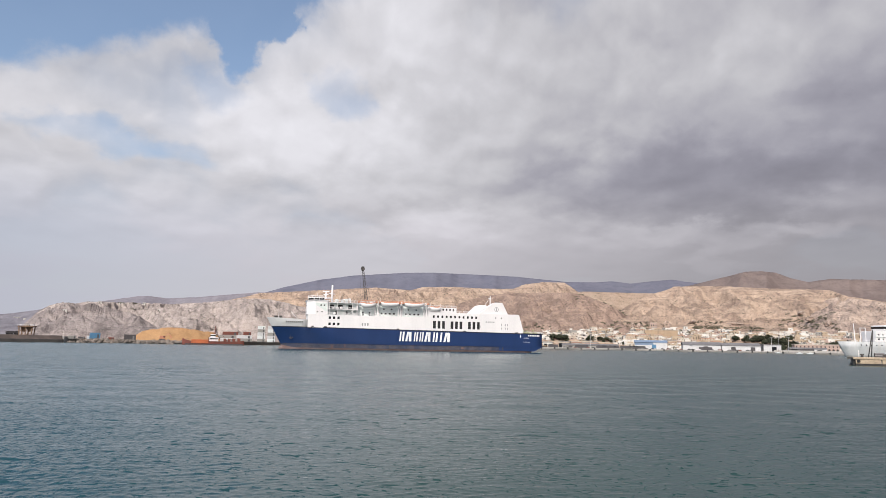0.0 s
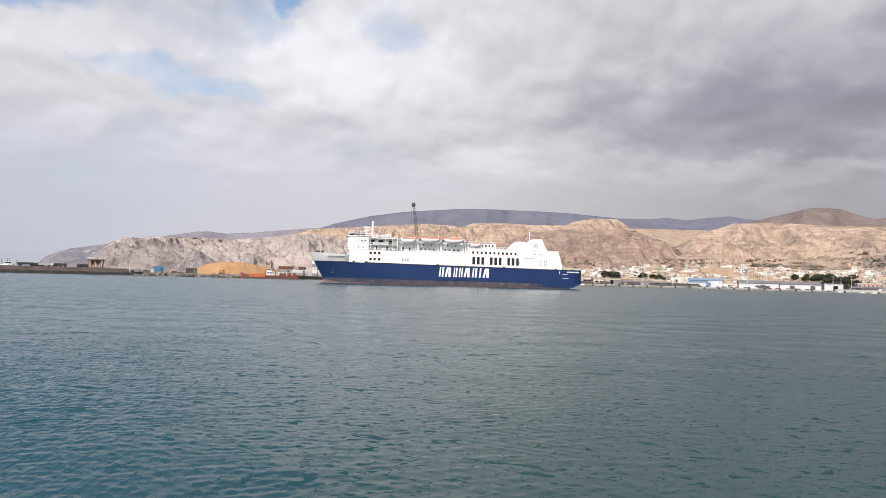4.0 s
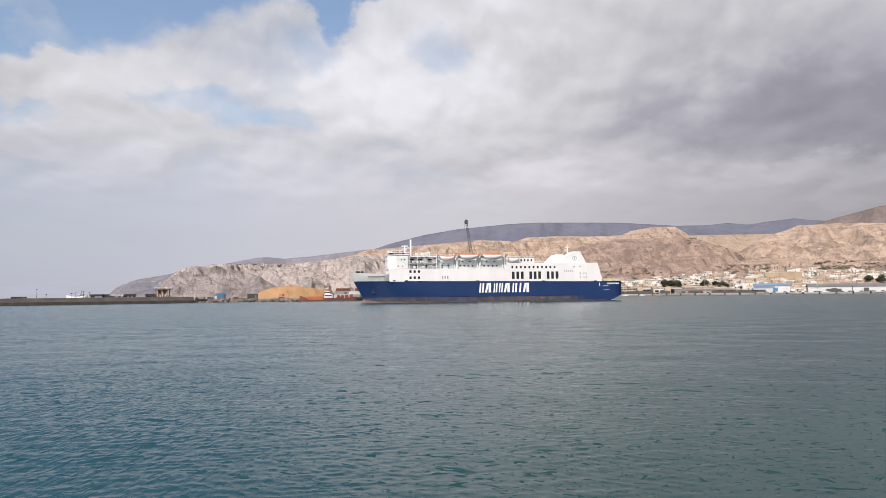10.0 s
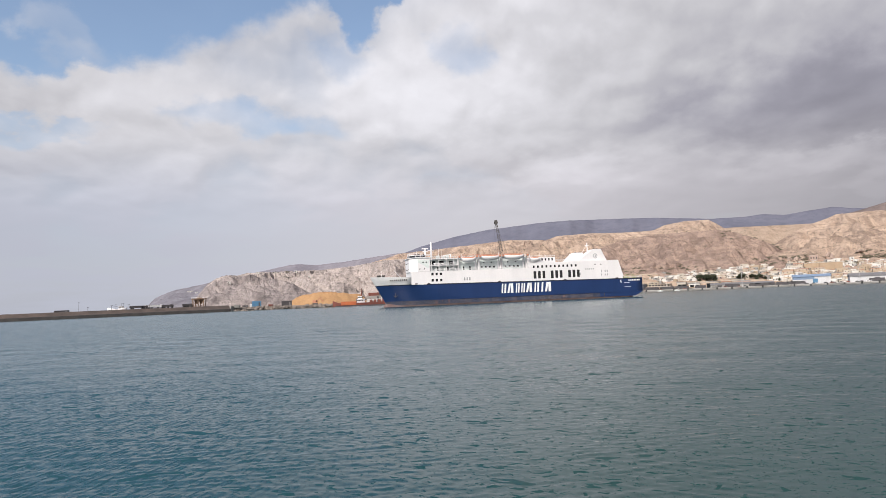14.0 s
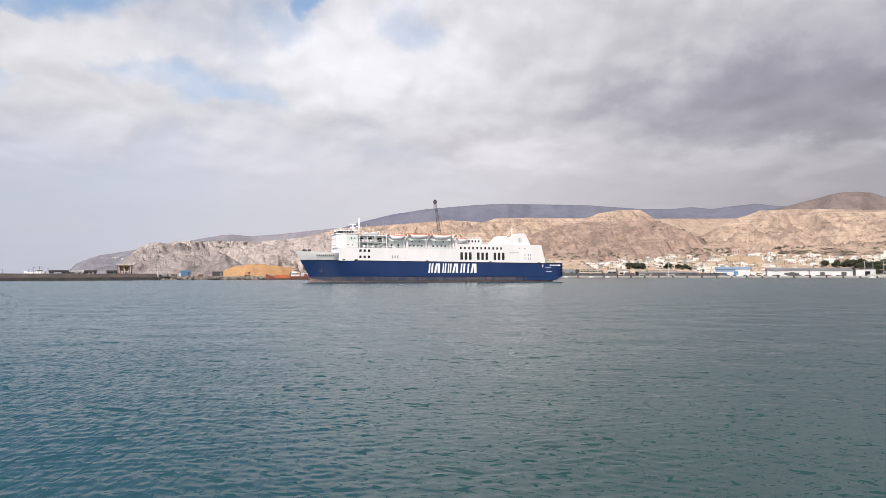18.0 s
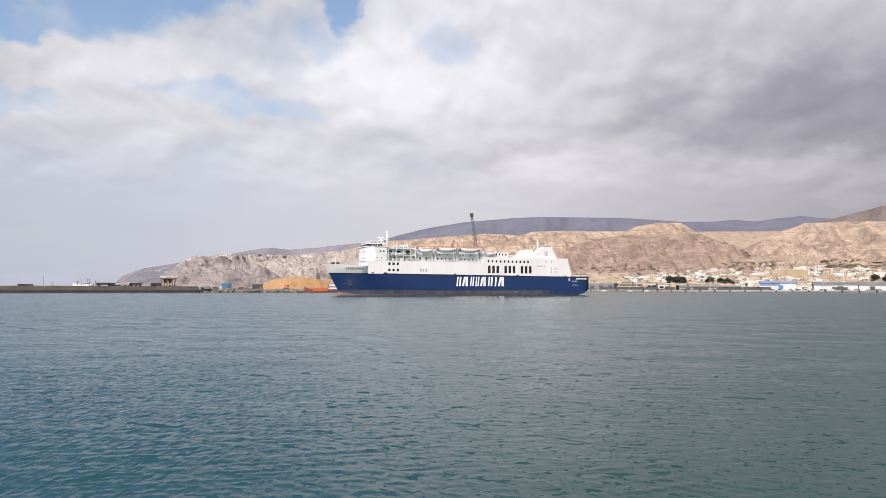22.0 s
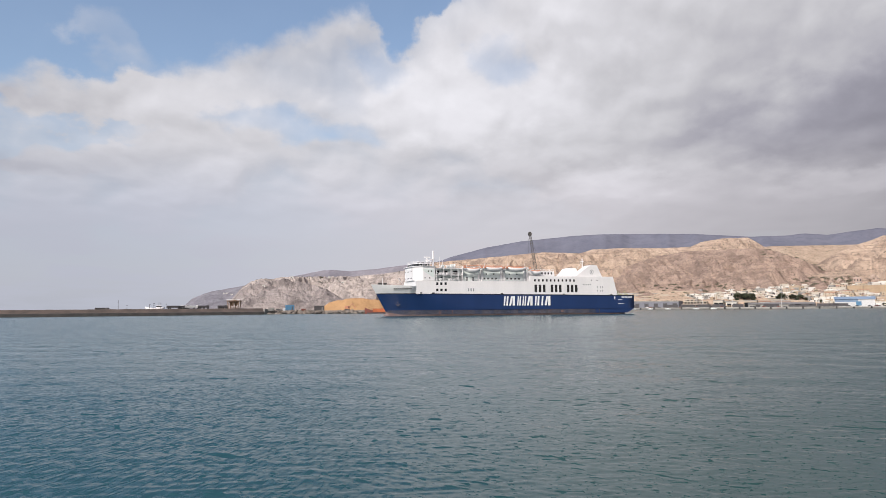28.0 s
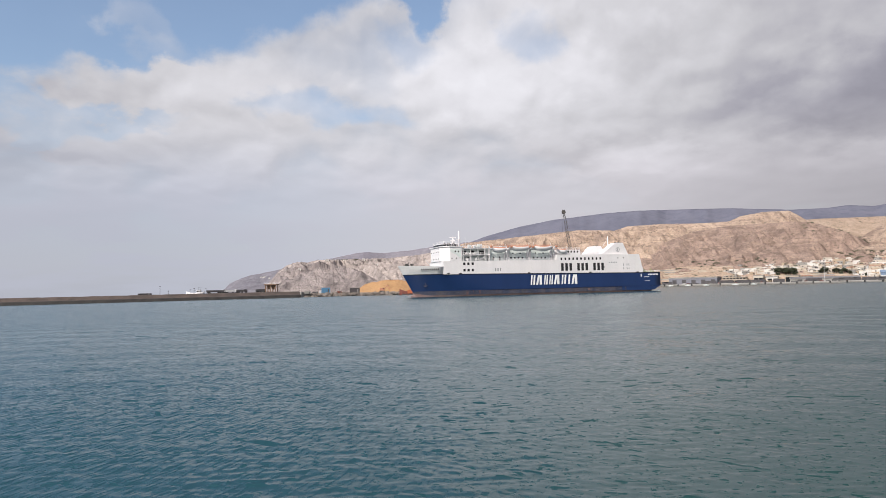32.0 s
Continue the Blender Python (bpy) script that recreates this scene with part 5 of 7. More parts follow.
def container(name, az, r, z, length, height, material, label, turn=0.0, width=2.6, category="container"):
    p = polar(az, r)
    root = thing(name, p.x, p.y, z, -az + turn, label, category)
    part("body", soften(boxed(-length / 2, length / 2, -width / 2, width / 2, 0, height), 0.06), material, root)
    n = int(length / 0.8)
    rib = None
    for k in range(n):
        if rib is None:
            rib = part("rib", boxed(-0.15, 0.15, -width / 2 - 0.06, -width / 2 + 0.02, 0.2, height - 0.2), material, root)
            o = rib
        else:
            o = new("rib", rib.data)
            o.parent = root
        o.location = (-length / 2 + 0.4 + k * (length - 0.8) / max(n - 1, 1), 0, 0)
    part("door", boxed(length * 0.22, length * 0.36, -width / 2 - 0.1, -width / 2, 0.1, height * 0.75), CONTAINER if material is not CONTAINER else WH_GREY, root)
    return root


container("site_hut", -20.2, 556, 2.6, 7.0, 4.6, BLUE_SHEET, "blue sheet-metal hut on the rocky shore", 0, 5, "hut")
container("site_hut", -20.55, 558, 2.6, 3.6, 2.4, WH_WHITE, "small white hut beside the blue hut", 0, 3, "hut")
container("freight_container", -17.8, 562, 2.6, 8.2, 3.9, CONTAINER, "dark grey freight container beside the ore heap")
for az, z, length, paint, words in (
        (-10.62, 2.6, 12.2, WH_WHITE, "white freight container at the foot of a stack"), (-9.35, 2.6, 12.2, HOUSE_PAINT[4], "grey freight container at the foot of a stack"),
        (-10.62, 5.24, 12.2, HOUSE_PAINT[4], "grey freight container in the middle of a stack"), (-9.35, 5.24, 12.2, WH_WHITE, "white freight container in the middle of a stack"),
        (-10.45, 7.88, 12.2, RUST, "rust-red freight container on top of a stack"), (-9.15, 7.88, 6.1, RUST, "short rust-red freight container on top of a stack")):
    container("freight_container", az, 575, z, length, 2.6, paint, words)
for k in range(5):
    for az in (-8.05, -7.25):
        container("freight_container", az, 582, 2.6 + 2.64 * k, 6.1, 2.6, (WH_WHITE, HOUSE_PAINT[4], WHITE_OLD)[(k + int(az)) % 3], "pale freight container in a tall stack")
container("freight_container", -21.7, 541, 2.6, 5.0, 2.3, CONCRETE, "pale concrete block at the mole head")
container("freight_container", -19.1, 553, 2.6, 4.0, 1.6, RUST, "low rust-red skip by the shore")
container("freight_container", -21.1, 550, 2.6, 4.4, 1.7, CONTAINER, "low dark skip by the shore")


def lorry(az, cab, load, length, label, off=12.0):
    p = on_mole(az, off)
    root = thing("lorry", p.x, p.y, 4.75, MROT, label, "lorry", "lorries on the breakwater")
    part("trailer", soften(boxed(-length / 2, length / 2, -1.25, 1.25, 0.8, 2.4), 0.08), load, root)
    c = bmesh.new()
    prism(c, [(length / 2 + 0.3, 0.7), (length / 2 + 2.5, 0.7), (length / 2 + 2.4, 1.9), (length / 2 + 2.0, 2.5), (length / 2 + 0.3, 2.6)], -1.2, 1.2)
    cb = part("cab", soften(c, 0.08), cab, root)
    part("windscreen", boxed(length / 2 + 2.05, length / 2 + 2.42, -1.0, 1.0, 1.6, 2.3), GLASS, cb)
    wh = None
    for x in (-length / 2 + 1.0, -length / 2 + 2.3, length / 2 - 1.2, length / 2 + 1.6):
        for y in (-1.1, 1.1):
            if wh is None:
                bm = bmesh.new()
                rod(bm, (0, -0.15, 0.5), (0, 0.15, 0.5), 0.5, n=12)
                wh = part("wheel", bm, RUBBER, root)
                me = wh.data
            else:
                wh = new("wheel", me)
                wh.parent = root
            wh.location = (x, y, 0)
    return root


lorry(-29.15, WHITE, CONTAINER, 9.5, "dark tipper lorry parked on the breakwater")
lorry(-28.55, CONTAINER, CONTAINER, 6.0, "small dark lorry parked on the breakwater")
lorry(-27.95, WHITE, WH_WHITE, 8.0, "white box lorry parked on the breakwater")
lorry(-27.1, CONTAINER, CONTAINER, 6.0, "dark flatbed lorry parked on the breakwater")
lorry(-25.6, CONTAINER, CONTAINER, 5.0, "dark van parked on the breakwater", 14)
container("site_store", -34.2, 0, 0, 9.0, 1.2, CONTAINER, "low dark store on the breakwater", 0, 2.6, "store").matrix_world = pose(on_mole(-34.2).x, on_mole(-34.2).y, 4.75, 0, 0, MROT)


def workboat_white():
    p = on_mole(-31.4, 30.0)
    root = thing("fishing_boat", p.x - 3, p.y + 22, 0, MROT, "white fishing boat moored behind the breakwater", "boat")
    h = lifeboat_hull(14, 4.4, 4.4, 1.2)
    part("hull", h, WHITE, root, smooth=True)
    w = part("wheelhouse", soften(boxed(1.0, 4.4, -1.4, 1.4, 5.6, 7.6), 0.12), WHITE, root)
    part("window_band", boxed(0.9, 4.5, -1.45, 1.45, 6.6, 7.2), GLASS, w)
    bm = bmesh.new()
    rod(bm, (2.7, 0, 7.5), (2.7, 0, 10.2), 0.12, n=5)
    rod(bm, (-4, 0, 5), (-4, 0, 8.4), 0.12, n=5)
    rod(bm, (-4, 0, 8.4), (1, 0, 7), 0.08, n=4)
    part("mast", bm, STEEL, root)
    return root


workboat_white()
# thin poles and lamp standards on the crest
for az, h in ((-33.1, 6.0), (-30.6, 4.0), (-30.1, 4.4), (-29.7, 3.6), (-32.5, 2.5), (-30.9, 3.0)):
    p = on_mole(az, 16)
    r = thing("lamp_post", p.x, p.y, 4.75, MROT, "slim steel lamp post on the breakwater", "lamp post", "lamp posts on the breakwater")
    bm = bmesh.new()
    rod(bm, (0, 0, 0), (0, 0, h), 0.12, 0.07, n=6)
    part("pole", bm, STEEL, r)
    part("lamp_head", boxed(-0.6, 0.6, -0.15, 0.15, h, h + 0.2), STEEL, r)


def stockpile():
    """A long ochre stockpile with slumped, gullied flanks."""
    p = polar(-14.3, 596)
    nx, ny = 110, 46
    x = np.linspace(-39, 37, nx)
    y = np.linspace(-21, 21, ny)
    X, Y = np.meshgrid(x, y)
    crest = np.interp(X, [-39, -27, -14, 2, 14, 26, 37], [0, 7.6, 9.9, 10.2, 9.6, 7.2, 0])
    Z = crest - np.abs(Y) * 0.62 + fbm(X / 9, Y / 9, 7, 4) * 1.3 + fbm(X / 3, Y / 3, 8, 3) * 0.35
    Z = np.where(Z > 0, Z, np.maximum(Z, -0.4))
    Z = np.minimum(Z, crest + 0.4)
    ob = sheet("stockpile", np.stack([X, Y, Z], -1).reshape(-1, 3), grid_faces(ny, nx), SAND)
    ob.matrix_world = pose(p.x, p.y, 2.6, 0, 0, 14.3)
    return tagged(ob, "long ochre-orange heap of loose ore on the quay", "heap")


stockpile()


def digger(az, r, label, material):
    p = polar(az, r)
    root = thing("excavator", p.x, p.y, 2.6, -az, label, "excavator")
    b = part("house", soften(boxed(-2.0, 2.0, -1.3, 1.3, 1.2, 3.4), 0.12), material, root)
    part("cab_window", boxed(0.6, 1.8, -1.34, -1.28, 2.2, 3.2), GLASS, b)
    for y in (-1.2, 1.2):
        part("track", soften(boxed(-2.2, 2.2, y - 0.35, y + 0.35, 0, 1.1), 0.2), CONTAINER, root)
    bm = bmesh.new()
    rod(bm, (1.6, 0, 2.2), (4.2, 0, 5.6), 0.3, n=6)
    rod(bm, (4.2, 0, 5.6), (6.2, 0, 3.0), 0.24, n=6)
    box(bm, 5.6, 6.8, -0.6, 0.6, 2.0, 3.0)
    part("boom", bm, material, root)
    return root


digger(-15.5, 566, "orange excavator at the foot of the ore heap", ORANGE)
digger(-11.9, 570, "dark excavator working on the ore heap", CONTAINER)


def workboat():
    """Orange and rust-red workboat with a white wheelhouse aft of midships, moored along the rocks."""
    p = polar(-11.7, 538)
    root = thing("workboat", p.x, p.y, 0, 11.5, "orange-red workboat with white wheelhouse, moored at the quay", "boat")
    bm = bmesh.new()
    rows = []
    for i in range(21):
        t = i / 20
        s = -22 + 44 * t
        w = 4.6 * min(1, (1 - (1 - min(t / 0.22, 1)) ** 2) ** 0.6 + 0.02) * (1 if t < 0.93 else 1 - (t - 0.93) * 3)
        deck = 2.6 + 2.2 * (1 - min(t / 0.2, 1)) ** 2 + 0.9 * max(0, (t - 0.75) / 0.25) ** 2
        rows.append([bm.verts.new((s, k * w, z)) for k, z in ((-1, deck), (-0.97, 1.2), (-0.85, -1), (0.85, -1), (0.97, 1.2), (1, deck))])
    for a, b in zip(rows[:-1], rows[1:]):
        for k in range(5):
            bm.faces.new((a[k], b[k], b[k + 1], a[k + 1]))
        bm.faces.new((a[5], b[5], b[0], a[0]))
    bm.faces.new(rows[0])
    bm.faces.new(rows[-1][::-1])
    part("hull", bm, RUST, root, "rust-red hull")
    part("bow_plating", soften(boxed(-15.5, -3.6, -4.75, 4.75, 0.9, 3.8), 0.2), BOAT_ORANGE, root, "bright orange side")
    part("waterline_band", boxed(-20, 21, -4.72, 4.72, -0.2, 0.8), CONTAINER, root)
    wh = part("wheelhouse", soften(boxed(-3.2, 3.4, -3.2, 3.2, 2.6, 5.6), 0.15), WHITE, root)
    part("upper_wheelhouse", soften(boxed(-2.4, 1.2, -2.4, 2.4, 5.6, 7.8), 0.15), WHITE, wh)
    part("window_band", boxed(-2.46, 1.26, -2.46, 2.46, 6.5, 7.3), GLASS, wh)
    part("window_band", boxed(-2.8, 3.0, -3.26, 3.26, 4.2, 4.9), GLASS, wh)
    bm = bmesh.new()
    rod(bm, (0.6, 0, 7.8), (0.6, 0, 14.0), 0.45, 0.22, n=8)
    rod(bm, (-1.2, 0, 11.6), (2.4, 0, 11.6), 0.15, n=5)
    rod(bm, (0.6, 0, 13.4), (8, 0, 5.0), 0.1, n=4)
    part("mast", bm, RUST, root, "rust-red lattice mast")
    bm = bmesh.new()
    for x in (7, 10, 13.5, 17):
        box(bm, x, x + 2.2, -2.6, 2.6, 2.6, 4.2 + 0.5 * (x % 3))
    part("deck_cargo", soften(bm, 0.12), RUST, root)
    bm = bmesh.new()
    for k in range(13):
        rod(bm, (-19 + k * 3.2, -4.5, 2.4), (-19 + k * 3.2, -4.5, 3.9), 0.06, n=4)
    rod(bm, (-19, -4.5, 3.9), (19.4, -4.5, 3.9), 0.06, n=4)
    part("deck_rail", bm, RUST, root)
    return root


workboat()


def armour_stones():
    """Boulders along the foot of the shore; each is its own stone."""
    root = thing("revetment", label="rough stone revetment along the shore", category="revetment", kind="structure")
    rng = random.Random(4)
    shapes = []
    for k in range(6):
        bm = bmesh.new()
        bmesh.ops.create_icosphere(bm, subdivisions=1, radius=1.0)
        for v in bm.verts:
            v.co *= 0.7 + 0.5 * rng.random()
            v.co.z *= 0.75
        o = part("stone", bm, STONE, root)
        shapes.append(o.data)
        o.matrix_local = pose(polar(-21 + k * 0.1, 541).x, polar(-21 + k * 0.1, 541).y, 1.2)
    for k in range(280):
        az = -21.9 + 11.4 * rng.random()
        r = float(np.interp(az, [-24, -21.5, -17.4, -14.3, -10.2], [540, 545, 552, 548, 560])) + rng.uniform(-5.5, 0.8)
        p = polar(az, r)
        o = new("stone", shapes[k % 6])
        o.parent = root
        s = rng.uniform(0.8, 1.9)
        drop = (r - float(np.interp(az, [-24, -21.5, -17.4, -14.3, -10.2], [540, 545, 552, 548, 560]))) * 0.4
        o.matrix_local = pose(p.x, p.y, 1.9 + drop + 0.4 * rng.random(), rng.uniform(-30, 30), rng.uniform(-30, 30), rng.uniform(0, 360)) @ Matrix.Diagonal((s * 1.2, s, s, 1))
    return root


armour_stones()


def harbour_crane():
    """Tall slewing crane, its lattice jib raised almost upright behind the ferry."""
    p = polar(0.5, 640)
    root = thing("harbour_crane", p.x, p.y, 2.6, 0, "dark lattice harbour crane with its jib raised", "crane")
    base = bmesh.new()
    for x in (-5, 5):
        for y in (-5, 5):
            rod(base, (x, y, 0), (x * 0.4, y * 0.4, 12), 0.8, 0.6, n=6)
    box(base, -3, 3, -3, 3, 11.5, 13)
    part("portal", base, STEEL, root)
    part("machine_house", soften(boxed(-4, 7, -3.2, 3.2, 13, 18.5), 0.3), WH_GREY, root)
    part("operator_cab", soften(boxed(-6.2, -4, -1.6, 1.6, 15, 18.2), 0.2), GLASS, root)
    foot, top = Vector((2.4, 0, 16.0)), Vector((-5.4, 0, 70.4))
    d = (top - foot).normalized()
    side = Vector((0, 1, 0))
    out = d.cross(side).normalized()
    bm = bmesh.new()
    n = 18
    last = None
    for i in range(n + 1):
        t = i / n
        w = 1.75 * (1 - 0.55 * t)
        c = foot.lerp(top, t)
        quad = [c + side * a * w + out * b * w for a, b in ((-1, -1), (1, -1), (1, 1), (-1, 1))]
        if last:
            for k in range(4):
                rod(bm, last[k], quad[k], 0.27, n=4)
                rod(bm, last[k], quad[(k + 1) % 4], 0.14, n=4)
                rod(bm, quad[k], quad[(k + 1) % 4], 0.14, n=4)
        last = quad
    part("jib", bm, STEEL, root)
    bm = bmesh.new()
    box(bm, top.x - 1.3, top.x + 1.3, -1.0, 1.0, top.z - 1.4, top.z + 2.2)
    rod(bm, top + Vector((0, -1.5, 0)), top + Vector((0, 1.5, 0)), 1.9, n=12)
    part("head_sheave", bm, STEEL, root)
    bm = bmesh.new()
    rod(bm, (4.5, 0, 18.5), (6.2, 0, 33), 0.5, 0.35, n=6)
    rod(bm, (6.2, 0, 33), top, 0.12, n=4)
    rod(bm, top + Vector((-1.6, 0, 0)), top + Vector((-1.6, 0, -40)), 0.09, n=4)
    part("mast_and_stays", bm, STEEL, root)
    return root


harbour_crane()


# ---- things along the quay on the right ----
def on_quay(az, back=0.0):
    h = Vector((math.sin(radians(az)), math.cos(radians(az)), 0))
    base = QA + QN * back
    den = h.x * QD.y - h.y * QD.x
    k = (base.x * QD.y - base.y * QD.x) / den
    return h * k


def warehouse(name, az0, az1, back, z_wall, z_roof, wall, roof, label, doors=3, depth=26, door_mat=None, gable=True, split=None):
    a, b = on_quay(az0, back), on_quay(az1, back)
    L = (b - a).length
    root = thing(name, a.x, a.y, 1.9, QROT, label, "warehouse")
    part("wall", boxed(0, L, 0, depth, 0, z_wall), wall, root)
    bm = bmesh.new()
    if gable:
        prism(bm, [(-1.0, z_wall), (depth / 2, z_roof), (depth + 1.0, z_wall), (depth + 1.0, z_wall + 0.4), (depth / 2, z_roof + 0.5), (-1.0, z_wall + 0.4)], -0.6, L + 0.6, "x")
    else:
        prism(bm, [(-0.4, z_wall), (depth + 0.4, z_wall), (depth + 0.4, z_roof), (-0.4, z_roof)], -0.4, L + 0.4, "x")
    part("roof", bm, roof, root)
    if split:
        part("blue_panel", boxed(0.2, L * split, -0.18, -0.02, z_wall * 0.62, z_wall), WH_BLUE, root, "faded blue upper panel")
    for k in range(doors):
        x = L * (k + 0.6) / doors
        part("door", boxed(x - 2.6, x + 2.6, -0.25, 0.2, 0.0, min(6.0, z_wall * 0.75)), door_mat or CONTAINER, root)
    rib = part("wall_rib", boxed(0.2, 0.5, -0.14, 0.0, 0, z_wall), wall, root)
    for k in range(1, int(L / 6)):
        o = new("wall_rib", rib.data)
        o.parent = root
        o.location = (k * 6, 0, 0)
    return root


warehouse("warehouse", 22.7, 25.2, 30, 8.6, 11.0, WH_WHITE, WH_BLUE, "white quayside warehouse with faded blue roof", 1, 22, BLUE_SHEET, split=0.58)
warehouse("warehouse", 26.4, 29.2, 34, 6.6, 9.8, WH_WHITE, WH_GREY, "long white warehouse with grey roof", 1, 26)
warehouse("warehouse", 29.25, 32.0, 34, 6.4, 9.4, WH_WHITE, WH_GREY, "long white warehouse with grey roof and open door", 2, 26, CONTAINER)
warehouse("warehouse", 8.2, 11.8, 40, 7.6, 9.2, WH_SLATE, CONCRETE, "long slate-blue shed with pale roof", 5, 30, CONTAINER, gable=False)
warehouse("warehouse", 5.6, 7.5, 70, 8.0, 9.6, HOUSE_PAINT[4], WH_GREY, "grey low shed at the end of the quay", 2, 30, CONTAINER)


def passenger_hall():
    """Stepped cream hall: three storeys, each set back, with dark bands of glazing and a roof edge."""
    a, b = on_quay(11.95, 56), on_quay(13.95, 56)
    L = (b - a).length
    root = thing("passenger_hall", a.x, a.y, 1.9, QROT, "cream stepped passenger hall with dark glazed bands", "hall")
    for x0, x1, y0, z0, z1 in ((0, L, 0, 0, 4.2), (L * 0.12, L * 0.96, 2.5, 4.2, 7.6), (L * 0.2, L * 0.62, 5.0, 7.6, 10.2)):
        body = part("storey", soften(boxed(x0, x1, y0, 20, z0, z1), 0.1), HOUSE_PAINT[5], root)
        part("roof_edge", soften(boxed(x0 - 0.6, x1 + 0.6, y0 - 0.9, 20.4, z1, z1 + 0.45), 0.08), HOUSE_PAINT[1], body)
        n = int((x1 - x0) / 3.6)
        for k in range(n):
            x = x0 + (x1 - x0) * (k + 0.5) / n
            part("pane", boxed(x - 1.35, x + 1.35, y0 - 0.06, y0 + 0.2, z0 + 1.0, z1 - 0.7), GLASS, body)
    part("lift_tower", soften(boxed(L * 0.55, L * 0.62, 3.5, 9, 7.6, 12.4), 0.1), HOUSE_PAINT[4], root)


passenger_hall()
warehouse("harbour_office", 14.4, 15.1, 66, 8.6, 9.4, HOUSE_PAINT[1], CONCRETE, "cream flat-roofed harbour office behind the quay", 2, 14, GLASS, gable=False)
warehouse("harbour_office", 15.3, 16.1, 72, 6.4, 7.2, HOUSE_PAINT[0], CONCRETE, "low white harbour office behind the quay", 2, 14, GLASS, gable=False)
warehouse("harbour_office", 16.6, 17.5, 70, 8.0, 8.8, HOUSE_PAINT[5], CONCRETE, "sand-coloured harbour office behind the quay", 3, 14, GLASS, gable=False)
warehouse("harbour_office", 17.7, 18.4, 76, 6.8, 7.6, HOUSE_PAINT[0], ROOF_TILE, "white harbour office with tiled roof", 2, 12, GLASS)
warehouse("harbour_office", 18.8, 19.8, 80, 7.2, 8.0, HOUSE_PAINT[3], CONCRETE, "pink flat-roofed harbour office behind the quay", 3, 14, GLASS, gable=False)
warehouse("warehouse", 16.9, 21.4, 46, 3.6, 5.2, HOUSE_PAINT[4], WH_GREY, "low grey shed behind parked vehicles", 4, 18)
warehouse("warehouse", 32.2, 33.4, 40, 7.6, 8.6, WH_WHITE, WH_GREY, "white flat-roofed port building on the quay", 1, 18, GLASS, gable=False)
warehouse("warehouse", 34.0, 36.4, 44, 4.2, 5.2, WH_WHITE, WH_GREY, "low white shed beside the quay", 2, 14)

rng = random.Random(11)


def van_mesh():
    made = []
    for L, H, m, lab in ((4.4, 1.5, WHITE, "white car"), (4.3, 1.5, CONTAINER, "dark car"), (5.6, 2.4, WHITE, "white van"), (12.5, 3.9, WH_WHITE, "white lorry trailer"),
                         (4.4, 1.5, RUST, "red car"), (12.5, 3.9, CONTAINER, "dark lorry trailer")):
        big = L > 10
        root = thing("lorry_trailer" if big else ("van" if H > 2 else "car"), 0, -3000, 0, 0, lab + " parked on the quay", "lorry" if big else ("van" if H > 2 else "car"), "vehicles on the quay")
        bm = bmesh.new()
        if H < 2:
            prism(bm, [(-L / 2, 0.3), (L / 2, 0.3), (L / 2, 0.85), (L * 0.28, 0.95), (L * 0.12, H), (-L * 0.3, H), (-L * 0.44, 0.95), (-L / 2, 0.9)], -0.85, 0.85)
        else:
            prism(bm, [(-L / 2, 0.6), (L / 2, 0.6), (L / 2, H * 0.6), (L / 2 - 0.5, H), (-L / 2, H)], -1.2, 1.2)
        body = part("body", soften(bm, 0.08), m, root)
        part("window_band", boxed(-L * 0.3, L * 0.16, -0.9 if H < 2 else -1.22, -0.8, H * 0.66, H * 0.9), GLASS, body)
        w = None
        for x in ((-L * 0.32, L * 0.32) if not big else (-L * 0.38, -L * 0.28, L * 0.36)):
            for y in (-0.8, 0.8):
                if w is None:
                    b2 = bmesh.new()
                    rod(b2, (0, -0.12, 0.34), (0, 0.12, 0.34), 0.34, n=10)
                    w = part("wheel", b2, RUBBER, root)
                    me = w.data
                else:
                    w = new("wheel", me)
                    w.parent = root
                w.location = (x, y, 0)
        made.append(root)
    return made


vans = van_mesh()
first = [True] * len(vans)
for k in range(96):
    az = 7.2 + 29 * rng.random()
    i = rng.choice((0, 1, 1, 1, 1, 1, 1, 4, 4, 5, 5))
    p = on_quay(az, rng.choice((7, 9, 13, 18, 24)))
    m = pose(p.x, p.y, 1.9, 0, 0, QROT + rng.choice((0, 180, 4, -3)))
    if first[i]:
        vans[i].matrix_world = m
        first[i] = False
    else:
        copy_thing(vans[i], m)

for k in range(18):
    p = on_quay(11.3 + 0.21 * k, 10 if k % 3 else 15)
    copy_thing(vans[(5, 1, 1, 4, 1, 5)[k % 6]], pose(p.x, p.y, 1.9, 0, 0, QROT + (180 if k % 2 else 0)))


def boat_row():
    """Small craft along the foot of the quay."""
    root = thing("small_boat", 0, 0, 0, 0, "small pale motorboat moored under the quay", "boat", "boats under the quay")
    part("hull", lifeboat_hull(7, 2.4, 1.2, -0.3), WHITE_OLD, root, smooth=True)
    part("cabin", soften(boxed(-1.2, 1.2, -0.8, 0.8, 0.85, 1.8), 0.15), WHITE_OLD, root)
    bm = bmesh.new()
    rod(bm, (0, 0, 2.4), (0, 0, 5), 0.05, n=4)
    part("mast", bm, STEEL, root)
    return root


sb = boat_row()
for k, az in enumerate((8.3, 9.6, 11.0, 13.1, 14.4, 33.2, 34.6, 35.3)):
    p = on_quay(az, -7)
    m = pose(p.x, p.y, 0, 0, 0, QROT + 3 * (k % 3) - 2)
    if k == 0:
        sb.matrix_world = m
    else:
        copy_thing(sb, m)

